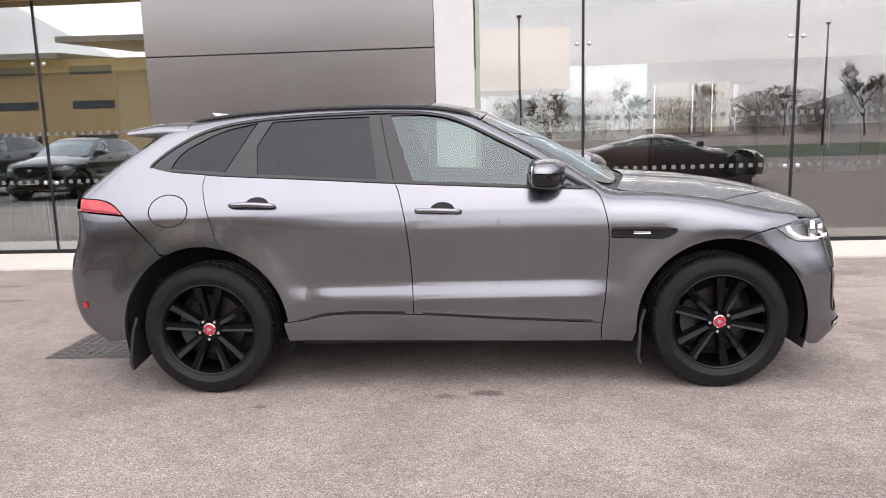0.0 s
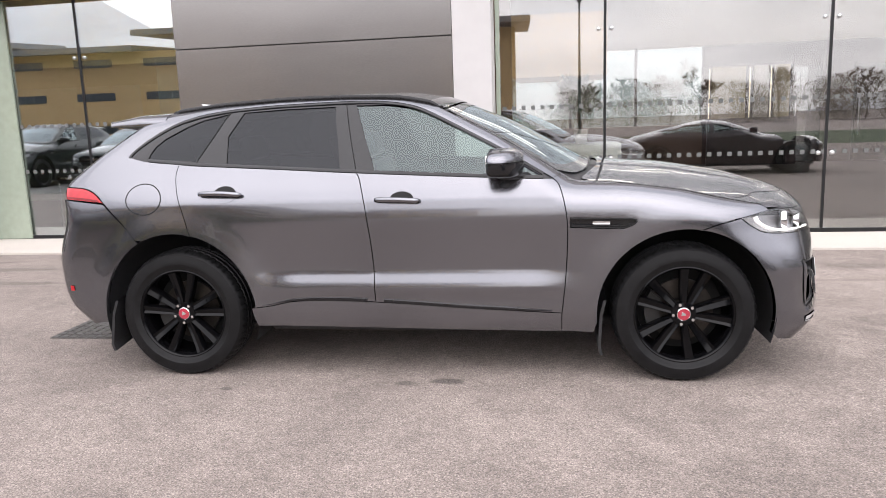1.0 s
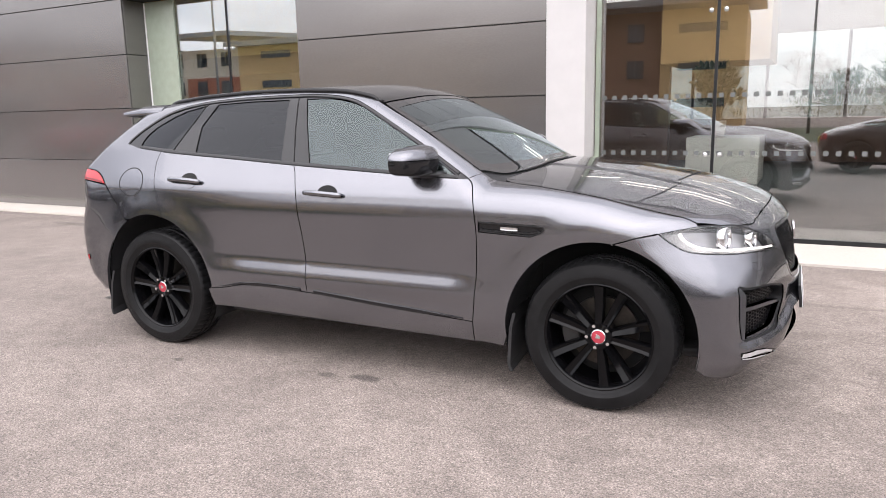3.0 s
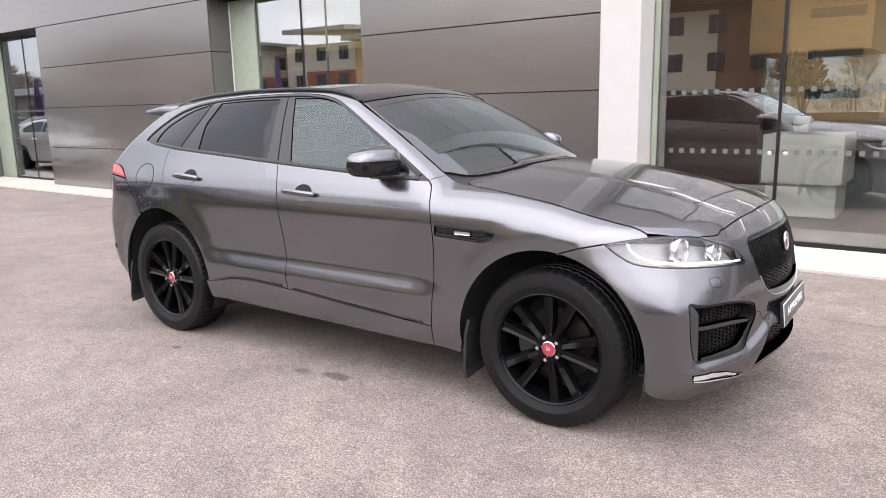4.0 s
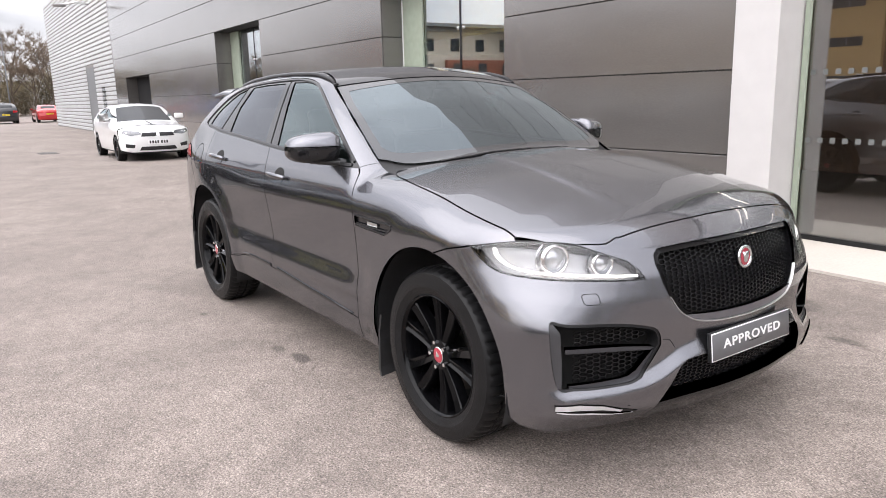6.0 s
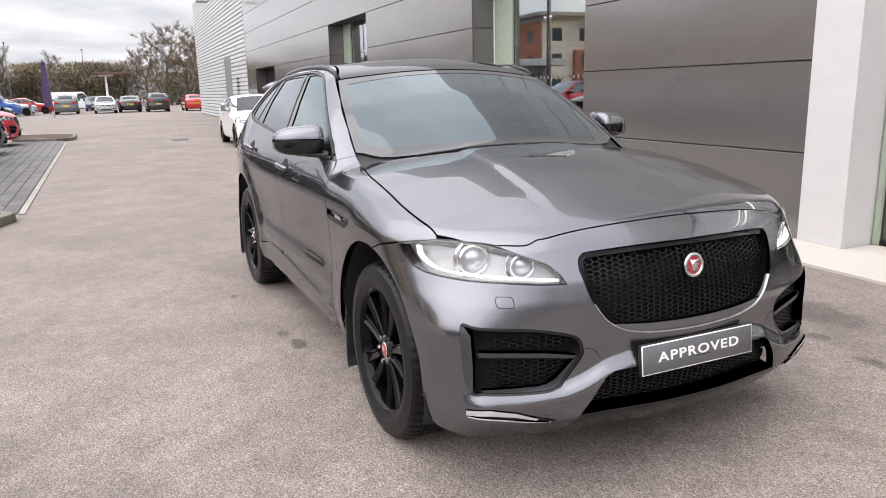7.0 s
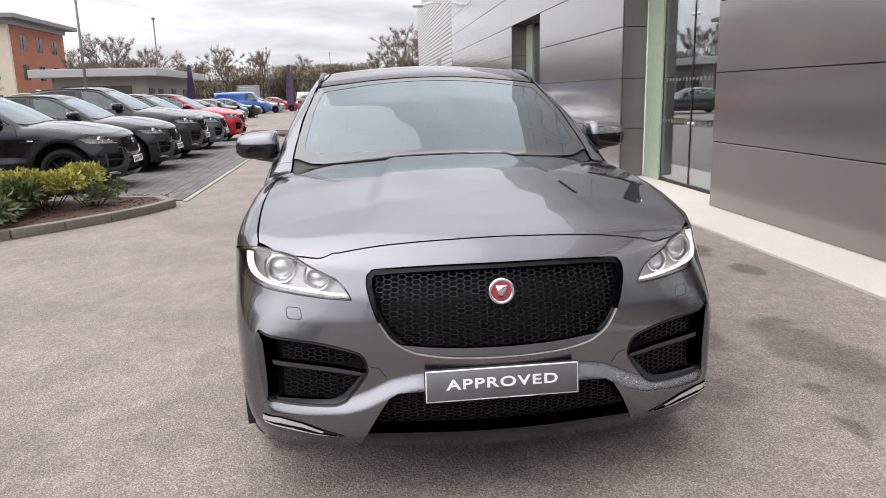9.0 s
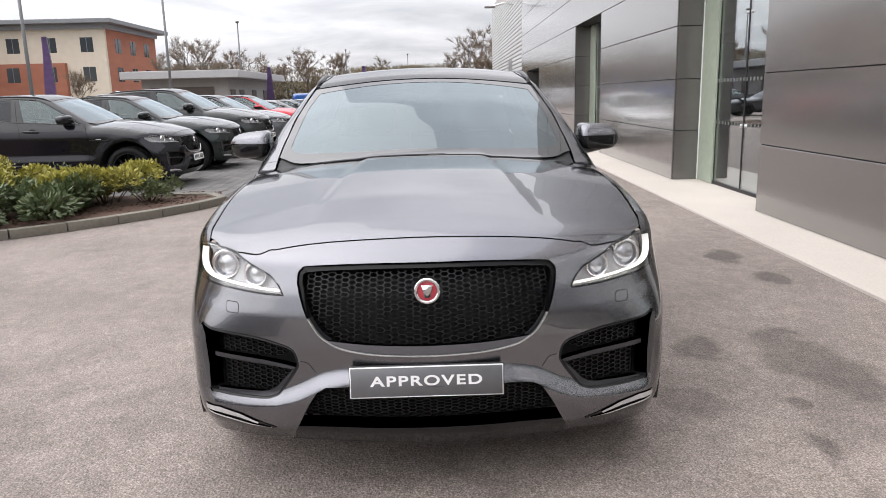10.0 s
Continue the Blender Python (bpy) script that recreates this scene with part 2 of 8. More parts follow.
def writing(text, size, mat, name="lettering", parent=None, thick=0.001, wide=1.0):
    cu = bpy.data.curves.new(name, "FONT")
    cu.body, cu.size, cu.extrude, cu.align_x, cu.align_y = text, size, thick, "CENTER", "CENTER"
    cu.offset, cu.space_character = size * 0.022, 1.16
    tmp = bpy.data.objects.new(name, cu)
    me = bpy.data.meshes.new_from_object(tmp)
    bpy.data.objects.remove(tmp)
    me.transform(Matrix.Diagonal((wide, 1, 1, 1)))
    me.materials.clear()
    me.materials.append(mat)
    ob = new(name, me)
    if parent is not None:
        ob.parent = parent
    return ob

# ---- ground ----
def ground_material():
    m = pbr("asphalt", (0.211, 0.178, 0.158), 0.85, var=0.55, scale=125, var2=0.08, scale2=0.7, bump=0.9, bscale=80, rvar=0.1)
    nt = m.node_tree
    b = nt.nodes["Principled BSDF"]
    src = b.inputs["Base Color"].links[0].from_socket
    geo = nt.nodes.new("ShaderNodeNewGeometry")
    nz = nt.nodes.new("ShaderNodeTexNoise")
    nz.inputs["Scale"].default_value, nz.inputs["Detail"].default_value = 3.0, 6.0
    nt.links.new(geo.outputs["Position"], nz.inputs["Vector"])
    total = None
    # worn-in oil and water marks: place, size along x and y, depth; the last two are broad shade and light painted into
    # the asphalt
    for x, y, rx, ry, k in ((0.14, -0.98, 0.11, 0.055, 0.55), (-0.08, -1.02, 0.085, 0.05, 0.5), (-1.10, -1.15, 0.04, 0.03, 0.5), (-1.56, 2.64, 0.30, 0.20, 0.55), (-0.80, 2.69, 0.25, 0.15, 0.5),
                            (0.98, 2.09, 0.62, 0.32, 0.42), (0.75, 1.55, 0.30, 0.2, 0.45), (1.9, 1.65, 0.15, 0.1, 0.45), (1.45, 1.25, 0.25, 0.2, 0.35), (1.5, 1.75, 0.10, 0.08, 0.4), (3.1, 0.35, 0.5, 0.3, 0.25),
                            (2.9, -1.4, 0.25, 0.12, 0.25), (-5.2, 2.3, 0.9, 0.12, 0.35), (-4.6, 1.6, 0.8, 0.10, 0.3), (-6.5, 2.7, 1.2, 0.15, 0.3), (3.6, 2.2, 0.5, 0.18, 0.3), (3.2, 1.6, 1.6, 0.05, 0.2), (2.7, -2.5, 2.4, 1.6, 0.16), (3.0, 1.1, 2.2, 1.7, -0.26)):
        sub = nt.nodes.new("ShaderNodeVectorMath"); sub.operation = "SUBTRACT"
        nt.links.new(geo.outputs["Position"], sub.inputs[0]); sub.inputs[1].default_value = (x, y, 0)
        div = nt.nodes.new("ShaderNodeVectorMath"); div.operation = "DIVIDE"
        nt.links.new(sub.outputs[0], div.inputs[0]); div.inputs[1].default_value = (rx, ry, 1)
        ln = nt.nodes.new("ShaderNodeVectorMath"); ln.operation = "LENGTH"
        nt.links.new(div.outputs[0], ln.inputs[0])
        ad = nt.nodes.new("ShaderNodeMath"); ad.operation = "MULTIPLY_ADD"
        nt.links.new(nz.outputs["Fac"], ad.inputs[0]); ad.inputs[1].default_value = 1.8
        nt.links.new(ln.outputs["Value"], ad.inputs[2])
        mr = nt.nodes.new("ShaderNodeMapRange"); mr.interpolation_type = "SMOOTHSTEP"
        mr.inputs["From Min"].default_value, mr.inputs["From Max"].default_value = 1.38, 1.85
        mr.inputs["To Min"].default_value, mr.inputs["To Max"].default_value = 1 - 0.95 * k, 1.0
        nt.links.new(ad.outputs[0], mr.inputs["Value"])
        if total is None:
            total = mr.outputs[0]
        else:
            mu = nt.nodes.new("ShaderNodeMath"); mu.operation = "MULTIPLY"
            nt.links.new(total, mu.inputs[0]); nt.links.new(mr.outputs[0], mu.inputs[1])
            total = mu.outputs[0]
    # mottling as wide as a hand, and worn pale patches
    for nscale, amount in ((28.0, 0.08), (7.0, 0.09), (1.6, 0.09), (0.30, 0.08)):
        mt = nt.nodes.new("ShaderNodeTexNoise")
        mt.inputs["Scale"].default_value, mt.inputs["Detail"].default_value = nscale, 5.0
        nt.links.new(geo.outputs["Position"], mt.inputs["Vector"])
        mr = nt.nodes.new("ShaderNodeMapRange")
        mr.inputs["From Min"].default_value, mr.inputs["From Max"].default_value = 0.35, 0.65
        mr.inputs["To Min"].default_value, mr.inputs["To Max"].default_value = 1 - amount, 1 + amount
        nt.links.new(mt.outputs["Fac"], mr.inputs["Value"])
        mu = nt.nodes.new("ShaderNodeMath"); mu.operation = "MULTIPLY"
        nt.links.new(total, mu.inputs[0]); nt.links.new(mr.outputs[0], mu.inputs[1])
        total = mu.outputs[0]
    # single stones of the aggregate, pale and dark
    for vscale, lo_, hi_ in ((120.0, 0.74, 1.29), (260.0, 0.82, 1.20)):
        vo = nt.nodes.new("ShaderNodeTexVoronoi")
        vo.inputs["Scale"].default_value = vscale
        nt.links.new(geo.outputs["Position"], vo.inputs["Vector"])
        sp = nt.nodes.new("ShaderNodeSeparateColor")
        nt.links.new(vo.outputs["Color"], sp.inputs[0])
        mr = nt.nodes.new("ShaderNodeMapRange")
        mr.inputs["To Min"].default_value, mr.inputs["To Max"].default_value = lo_, hi_
        nt.links.new(sp.outputs[0], mr.inputs["Value"])
        mu = nt.nodes.new("ShaderNodeMath"); mu.operation = "MULTIPLY"
        nt.links.new(total, mu.inputs[0]); nt.links.new(mr.outputs[0], mu.inputs[1])
        total = mu.outputs[0]
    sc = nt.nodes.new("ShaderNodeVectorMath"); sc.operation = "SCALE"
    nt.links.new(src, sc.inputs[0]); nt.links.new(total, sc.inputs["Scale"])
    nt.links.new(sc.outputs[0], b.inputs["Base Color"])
    return m


def plane_mesh(name, pts, mat, z=0.0):
    bm = bmesh.new()
    bm.faces.new([bm.verts.new((x, y, z)) for x, y in pts])
    bmesh.ops.recalc_face_normals(bm, faces=bm.faces)
    return part(name, bm, mat, smooth=False)


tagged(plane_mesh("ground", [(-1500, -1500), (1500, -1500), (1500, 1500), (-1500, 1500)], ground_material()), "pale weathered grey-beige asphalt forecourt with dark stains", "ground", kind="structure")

# ---- showroom building ----
BM = pose(-0.346, 3.826, 0, 0, 0, -1.4)
CLAD = pbr("cladding", (0.182, 0.172, 0.165), 0.22, 0.62, var=0.05, scale=30, var2=0.06, scale2=0.7, rand=0.06, rvar=0.05, coat=1.0, coat_rough=0.12, stretch=(1, 1, 4))
JOINT = pbr("joint_black", (0.006, 0.006, 0.006), 0.7, var=0.2)
WHITE_RENDER = pbr("white_pillar", (0.50, 0.487, 0.478), 0.55, var=0.03, scale=6, var2=0.03, scale2=0.8)
STRIP = pbr("pale_paving", (0.48, 0.44, 0.395), 0.75, var=0.06, scale=40, var2=0.06, scale2=0.9, bump=0.2, bscale=150)
MULLION = pbr("mullion_dark", (0.012, 0.012, 0.013), 0.4, 0.3, var=0.15)
SHOP_GLASS = glass("shop_glass", (0.975, 0.985, 0.98), 0.90, f0=0.18)
COATED_GLASS = glass("coated_glass", (0.90, 0.98, 0.94), 0.90, f0=0.34, gloss=(0.97, 0.99, 1.03))
GREEN_EDGE = pbr("green_glass_edge", (0.30, 0.345, 0.275), 0.25, var=0.06, scale=10, coat=0.6)
ROW_H = 0.8155


def cladding(name, u0, u1, rows, v0=0.0, v1=0.25, label="dark grey metal cladding wall with horizontal joints"):
    wall = box(name, (u0 + 0.004, v0 + 0.022, 0.02), (u1 - 0.004, v1, rows * ROW_H), JOINT, m=BM)
    tagged(wall, label, "wall", kind="structure")
    for k in range(rows):
        box("cladding_panel", (u0, v0, k * ROW_H + 0.006 + (0.02 if k == 0 else 0)), (u1, v0 + 0.020, (k + 1) * ROW_H - 0.006), CLAD, wall, 0.003, m=BM)
    return wall


ROWS_N = 10
cladding("wall_middle", -3.48, 0.0, ROWS_N, 0.0, 0.45)
cladding("wall_west", -12.53, -6.79, ROWS_N, 0.0, 0.45)
cladding("wall_far_west", -24.0, -15.95, ROWS_N, 0.0, 0.45)
cladding("wall_end", -30.4, -28.1, ROWS_N, 0.0, 0.45)
for u0, u1, z0, nm in ((-6.79, -3.48, 3.26, "wall_over_window"), (-15.95, -12.53, 3.26, "wall_over_recess"), (-28.1, -24.0, 2.44, "wall_over_door")):
    w = box(nm, (u0 + 0.004, 0.022, z0), (u1 - 0.004, 0.45, ROWS_N * ROW_H), JOINT, m=BM)
    tagged(w, "dark grey metal cladding over an opening", "wall", kind="structure")
    k0 = round(z0 / ROW_H)
    for k in range(k0, ROWS_N):
        box("cladding_panel", (u0, 0.0, k * ROW_H + 0.006), (u1, 0.020, (k + 1) * ROW_H - 0.006), CLAD, w, 0.003, m=BM)
# deep returns of the recesses, clad like the wall
for u, nm in ((-6.80, "return_west"), (-15.96, "return_far"), (-28.11, "return_end")):
    w = box(nm, (u - 0.26, 0.455, 0.02), (u - 0.02, 0.49, 3.26), JOINT, m=BM)
    tagged(w, "dark cladding return beside a recessed window", "wall", kind="structure")
    for k in range(4):
        box("cladding_panel", (u + 0.008, 0.025, k * ROW_H + 0.006), (u + 0.022, 0.44, (k + 1) * ROW_H - 0.006), CLAD, w, 0.002, m=BM)
# white end pier
tagged(box("pier", (0.006, -0.02, 0.0), (0.46, 0.40, 8.15), WHITE_RENDER, bevel=0.004, m=BM), "smooth white rendered pier at the showroom corner", "pier", kind="structure")


def glazed(name, u0, u1, v, z1, mullions, label, pane_mat=SHOP_GLASS, fins=()):
    win = tagged(empty(name), label, "window", kind="structure")
    edges = [u0] + list(mullions) + [u1]
    for a, b in zip(edges, edges[1:]):
        g = box("pane", (a + 0.012, v, 0.06), (b - 0.012, v + 0.012, z1), pane_mat, win, m=BM)
        g.visible_shadow = False
    for u in mullions:
        if u in fins:
            box("glass_fin", (u - 0.012, v + 0.02, 0.05), (u + 0.012, v + 0.32, z1), GREEN_EDGE, win, m=BM)
        box("joint", (u - 0.016, v - 0.006, 0.05), (u + 0.016, v + 0.022, z1), MULLION, win, m=BM)
        for z in (0.95, 2.47, 3.99):
            for du in (-0.075, 0.075):
                bm = bmesh.new()
                add_cyl(bm, (u + du, v - 0.012, z), (u + du, v + 0.02, z), 0.024, n=18)
                bmesh.ops.transform(bm, matrix=BM, verts=bm.verts)
                part("glass_bolt", bm, SILVER, win)
    sq = pbr("frosted_film", (0.12, 0.125, 0.12), 0.6, var=0.05)
    bm = bmesh.new()
    for z, step in ((0.965, 0.115), (1.585, 0.115)):
        u = u0 + 0.10
        while u < u1 - 0.06:
            add_box(bm, (u - 0.0245, v - 0.003, z - 0.0245), (u + 0.0245, v - 0.0015, z + 0.0245))
            u += step
    bmesh.ops.transform(bm, matrix=BM, verts=bm.verts)
    part("film_squares", bm, sq, win, "row of frosted squares", smooth=False)
    box("sill_channel", (u0, v - 0.02, 0.02), (u1, v + 0.05, 0.07), MULLION, win, m=BM)
    return win


glazed("window_1", 0.47, 9.9, 0.40, 4.9, (1.77, 4.27, 6.77, 9.2), "tall frameless showroom glazing reflecting sky", fins=())
glazed("window_2", -6.79, -3.48, 0.46, 3.25, (-5.12, ), "recessed tall window in dark cladding", COATED_GLASS)
glazed("window_3", -15.95, -12.53, 0.46, 3.25, (-14.2,), "recessed tall window in dark cladding", COATED_GLASS)
box("window_jamb", (-6.77, 0.42, 0.03), (-6.15, 0.45, 3.25), GREEN_EDGE, bpy.data.objects["window_2"], label="pale green glass jamb", m=BM)
box("window_jamb", (-15.93, 0.42, 0.03), (-15.25, 0.45, 3.25), GREEN_EDGE, bpy.data.objects["window_3"], label="pale green glass jamb", m=BM)
box("window_jamb", (0.475, 0.355, 0.03), (0.525, 0.385, 4.9), GREEN_EDGE, bpy.data.objects["window_1"], label="pale green glass jamb", m=BM)
box("jamb_light", (-6.772, 0.404, 0.03), (-6.756, 0.418, 3.25), PLATE_WHITE, bpy.data.objects["window_2"], m=BM)
# dark doorway at the end of the cladding
tagged(box("door_1", (-28.1, 0.42, 0.0), (-24.0, 0.50, 2.44), pbr("door_dark", (0.014, 0.014, 0.015), 0.8, var=0.2, spec=0.15), m=BM), "dark service doorway in the cladding", "door", kind="structure")
tagged(box("wall_upper_glazing", (0.47, 0.32, 4.9), (9.9, 0.62, 8.15), CLAD, m=BM), "dark fascia above the showroom glass", "wall", kind="structure")
tagged(box("pier_east", (9.9, 0.0, 0.0), (10.6, 0.6, 8.15), WHITE_RENDER, m=BM), "white pier", "pier", kind="structure")
# pale paving along the foot of the wall, in slabs
pv = tagged(box("pavement", (-31.0, -0.70, 0.0), (12.0, 0.02, 0.022), STRIP, m=BM), "pale concrete paving strip along the showroom wall", "pavement", kind="structure")
for a, b in ((-6.79, -3.48), (-15.95, -12.53), (0.47, 9.9)):
    box("threshold", (a, 0.02, 0.0), (b, 0.60, 0.022), STRIP, pv, m=BM)

# ---- inside the showroom ----
TILE = pbr("showroom_floor", (0.055, 0.049, 0.044), 0.45, var=0.06, scale=4, var2=0.05, scale2=0.7)
TAN = pbr("tan_timber", (0.64, 0.43, 0.20), 0.5, var=0.12, scale=14, var2=0.08, scale2=1.2, stretch=(1, 1, 8))
BROWN = pbr("brown_timber", (0.145, 0.092, 0.066), 0.45, var=0.10, scale=14, stretch=(8, 8, 1))
CREAM = pbr("cream_wall", (0.50, 0.46, 0.40), 0.7, var=0.04, scale=3)
DESK = pbr("desk_white", (0.84, 0.85, 0.76), 0.35, var=0.03, scale=5, coat=0.3)
INNER_PALE = pbr("ceiling_grey", (0.36, 0.37, 0.385), 0.7, var=0.04, scale=3)
INNER_GREY = pbr("inner_grey", (0.22, 0.21, 0.20), 0.6, var=0.06, scale=4)
tagged(box("floor", (-30.3, 0.64, -0.02), (12.0, 13.0, 0.03), TILE, m=BM), "polished grey-brown showroom floor", "floor", kind="structure")
tagged(box("ceiling", (-30.3, 0.64, 4.95), (12.0, 13.0, 5.1), INNER_PALE, m=BM), "pale showroom ceiling", "ceiling", kind="structure")
tagged(box("roof_slab", (-30.3, 0.45, 8.05), (12.0, 13.2, 8.2), INNER_GREY, m=BM), "flat showroom roof", "roof", kind="structure")
tagged(box("wall_back", (-30.3, 13.0, 0.0), (-4.0, 13.3, 8.1), CREAM, m=BM), "cream rear wall of the showroom", "wall", kind="structure")
tagged(box("wall_back_upper", (-4.0, 13.0, 3.3), (12.0, 13.3, 8.1), CREAM, m=BM), "cream wall above the rear glazing", "wall", kind="structure")
tagged(box("wall_back_lower", (-4.0, 13.0, 0.03), (5.2, 13.3, 1.15), BROWN, m=BM), "dark low wall under the rear glazing", "wall", kind="structure")
win_b = tagged(empty("window_4"), "rear showroom glazing with dark posts", "window", kind="structure")
for k in range(6):
    u = -4.0 + 1.84 * k
    box("post", (u - 0.04, 13.02, 1.15), (u + 0.04, 13.12, 3.3), MULLION, win_b, m=BM)
    if k < 5:
        g = box("pane", (u + 0.05, 13.06, 1.16), (u + 1.79, 13.07, 3.28), glass("rear_glass", (0.92, 1.0, 0.98), 0.85, f0=0.08), win_b, m=BM)
        g.visible_shadow = False
# offices across the rear: cream walls, dark timber, lit strips and glazed doors
YELLOW_CREAM = pbr("yellow_cream_wall", (0.50, 0.43, 0.27), 0.7, var=0.05, scale=3)
tagged(box("wall_office", (5.2, 13.0, 0.03), (12.0, 13.3, 3.3), pbr("office_timber", (0.055, 0.038, 0.032), 0.5, var=0.10, scale=14, stretch=(8, 8, 1)), m=BM), "dark timber office wall across the rear of the showroom", "wall", kind="structure")
for u0, u1, mt, lab in ((5.40, 6.30, YELLOW_CREAM, "cream office panel"), (6.52, 6.90, CREAM, "pale office panel"), (7.06, 7.45, YELLOW_CREAM, "cream office panel")):
    tagged(box("wall_panel", (u0, 12.88, 0.03), (u1, 12.995, 2.70), mt, m=BM, bevel=0.004), lab, "wall", kind="structure")
# added dark screen: keeps the pale panels from showing through the coupe's reflection
tagged(box("partition_low", (5.2, 12.3, 0.03), (7.5, 12.4, 1.30), MULLION, m=BM), "low dark screen added to hide the foot of the office panels", "partition", kind="structure")
for u in (5.34, 6.41, 6.96):
    ol = tagged(empty("wall_light"), "slim lit upright strip light between office panels", "wall light", group="office strip lights")
    box("housing", (u - 0.030, 12.90, 0.05), (u + 0.030, 12.99, 2.68), INNER_GREY, ol, m=BM)
    box("diffuser", (u - 0.014, 12.885, 0.08), (u + 0.014, 12.899, 2.65), pbr("office_strip", (1.0, 0.90, 0.66), 0.5, emit=0.75), ol, m=BM)
OFFICE_BLUE = pbr("office_glass", (0.10, 0.15, 0.21), 0.10, var=0.25, scale=1.2, stretch=(1, 1, 3))
for u0, u1, lab in ((7.50, 8.28, "pale glazed office door"), (9.12, 10.05, "dark glazed office door"), (10.12, 11.15, "blue-tinted glazed office door")):
    od = tagged(empty("office_door"), lab + " with slim dark posts", "door", group="office doors")
    box("glass_leaf", (u0 + 0.05, 12.93, 0.06), (u1 - 0.05, 12.955, 2.62), glass("door_pane", (0.8, 0.95, 0.95), 0.6, f0=0.2) if "pale" in lab else (OFFICE_BLUE if "blue" in lab else BLACK_GLOSS), od, m=BM)
    for a in (u0, u1 - 0.05):
        box("door_post", (a, 12.91, 0.03), (a + 0.05, 12.99, 2.70), MULLION, od, m=BM)
    box("pull_handle", (u0 + 0.10, 12.86, 0.75), (u0 + 0.125, 12.885, 1.75), SILVER, od, 0.004, m=BM)
tagged(box("wall_east", (11.7, 0.64, 0.0), (12.0, 13.0, 8.1), INNER_GREY, m=BM), "grey side wall of the showroom", "wall", kind="structure")
tagged(box("wall_timber", (-3.0, 6.0, 0.03), (0.30, 6.2, 4.9), BROWN, m=BM), "dark brown timber screen wall behind the glass", "wall", kind="structure")
tagged(box("bulkhead_timber", (-11.5, 1.4, 2.45), (-3.1, 5.6, 4.9), TAN, m=BM), "tan timber ceiling bulkhead in the showroom", "ceiling panel", kind="structure")
tagged(box("wall_tan", (-7.4, 5.6, 0.03), (-3.1, 5.75, 2.45), TAN, m=BM), "tan timber wall inside the showroom", "wall", kind="structure")
tagged(box("column", (-4.75, 1.7, 0.03), (-4.3, 2.1, 4.9), INNER_GREY, m=BM, bevel=0.01), "square grey column inside the showroom", "column", kind="structure")
tagged(box("partition", (-12.0, 6.0, 0.03), (-7.4, 6.2, 4.9), CREAM, m=BM), "cream inner partition", "wall", kind="structure")

tagged(box("bulkhead_east", (0.4, 4.6, 2.18), (2.05, 6.5, 3.25), TAN, m=BM), "tan timber bulkhead over the reception", "ceiling panel", kind="structure")

# reception desk of two stacked blocks
desk = tagged(empty("reception_desk"), "pale green-white reception desk on a recessed plinth", "desk")
for nm, lo, hi in (("counter", (1.20, 2.3, 0.45), (2.12, 3.3, 1.06)), ("plinth", (1.24, 2.38, 0.03), (2.06, 3.2, 0.45))):
    bm = add_box(bmesh.new(), lo, hi, 0.01, BM, 2)
    part(nm, bm, DESK, desk, auto=35)
# stools and a high table behind the recessed window
STOOL = pbr("stool_metal", (0.55, 0.55, 0.55), 0.3, 0.8, var=0.1)
for u in (-6.25, -5.75, -4.9):
    st = tagged(empty("bar_stool"), "bar stool with dark seat on slim metal legs", "stool", group="bar stools")
    part("seat", add_box(bmesh.new(), (u - 0.2, 1.45, 0.76), (u + 0.2, 1.85, 0.82), 0.03, BM, 2), BROWN, st)
    for du, dv in ((-0.17, 1.48), (0.17, 1.48), (-0.17, 1.82), (0.17, 1.82)):
        bm = bmesh.new(); add_cyl(bm, BM @ Vector((u + du * 1.1, dv, 0.03)), BM @ Vector((u + du, dv, 0.77)), 0.011, n=8)
        part("leg", bm, STOOL, st)
tb = tagged(empty("high_table"), "brown high table beside the window", "table")
part("tabletop", add_box(bmesh.new(), (-6.5, 2.0, 1.02), (-4.85, 2.6, 1.07), 0.01, BM), BROWN, tb)
for u in (-6.3, -5.05):
    part("leg", add_box(bmesh.new(), (u - 0.05, 2.2, 0.03), (u + 0.05, 2.4, 1.02), 0.005, BM), BROWN, tb)
for k in range(3):
    lamp = tagged(empty("strip_light"), "slim lit strip light in the showroom ceiling", "ceiling light", group="showroom strip lights")
    box("housing", (0.8 + 3.2 * k, 2.97, 4.88), (3.4 + 3.2 * k, 3.11, 4.945), SILVER, lamp, m=BM)
    box("diffuser", (0.82 + 3.2 * k, 2.985, 4.872), (3.38 + 3.2 * k, 3.095, 4.882), pbr("lit_diffuser", (1.0, 0.93, 0.8), 0.5, emit=9.0), lamp, m=BM)
# extra ceiling lamps, added only to brighten the offices, timber wall and bulkhead
for u0, u1, v in ((3.6, 7.4, 11.2), (7.8, 11.4, 11.2), (-2.8, 0.2, 5.0), (1.2, 4.4, 9.0), (0.6, 3.0, 3.7)):
    lamp = tagged(empty("strip_light"), "long strip light added in the showroom ceiling to brighten the rooms", "ceiling light", group="showroom strip lights")
    box("housing", (u0, v - 0.12, 4.88), (u1, v + 0.12, 4.945), SILVER, lamp, m=BM)
    box("diffuser", (u0 + 0.02, v - 0.10, 4.872), (u1 - 0.02, v + 0.10, 4.882), MATS["lit_diffuser"], lamp, m=BM)
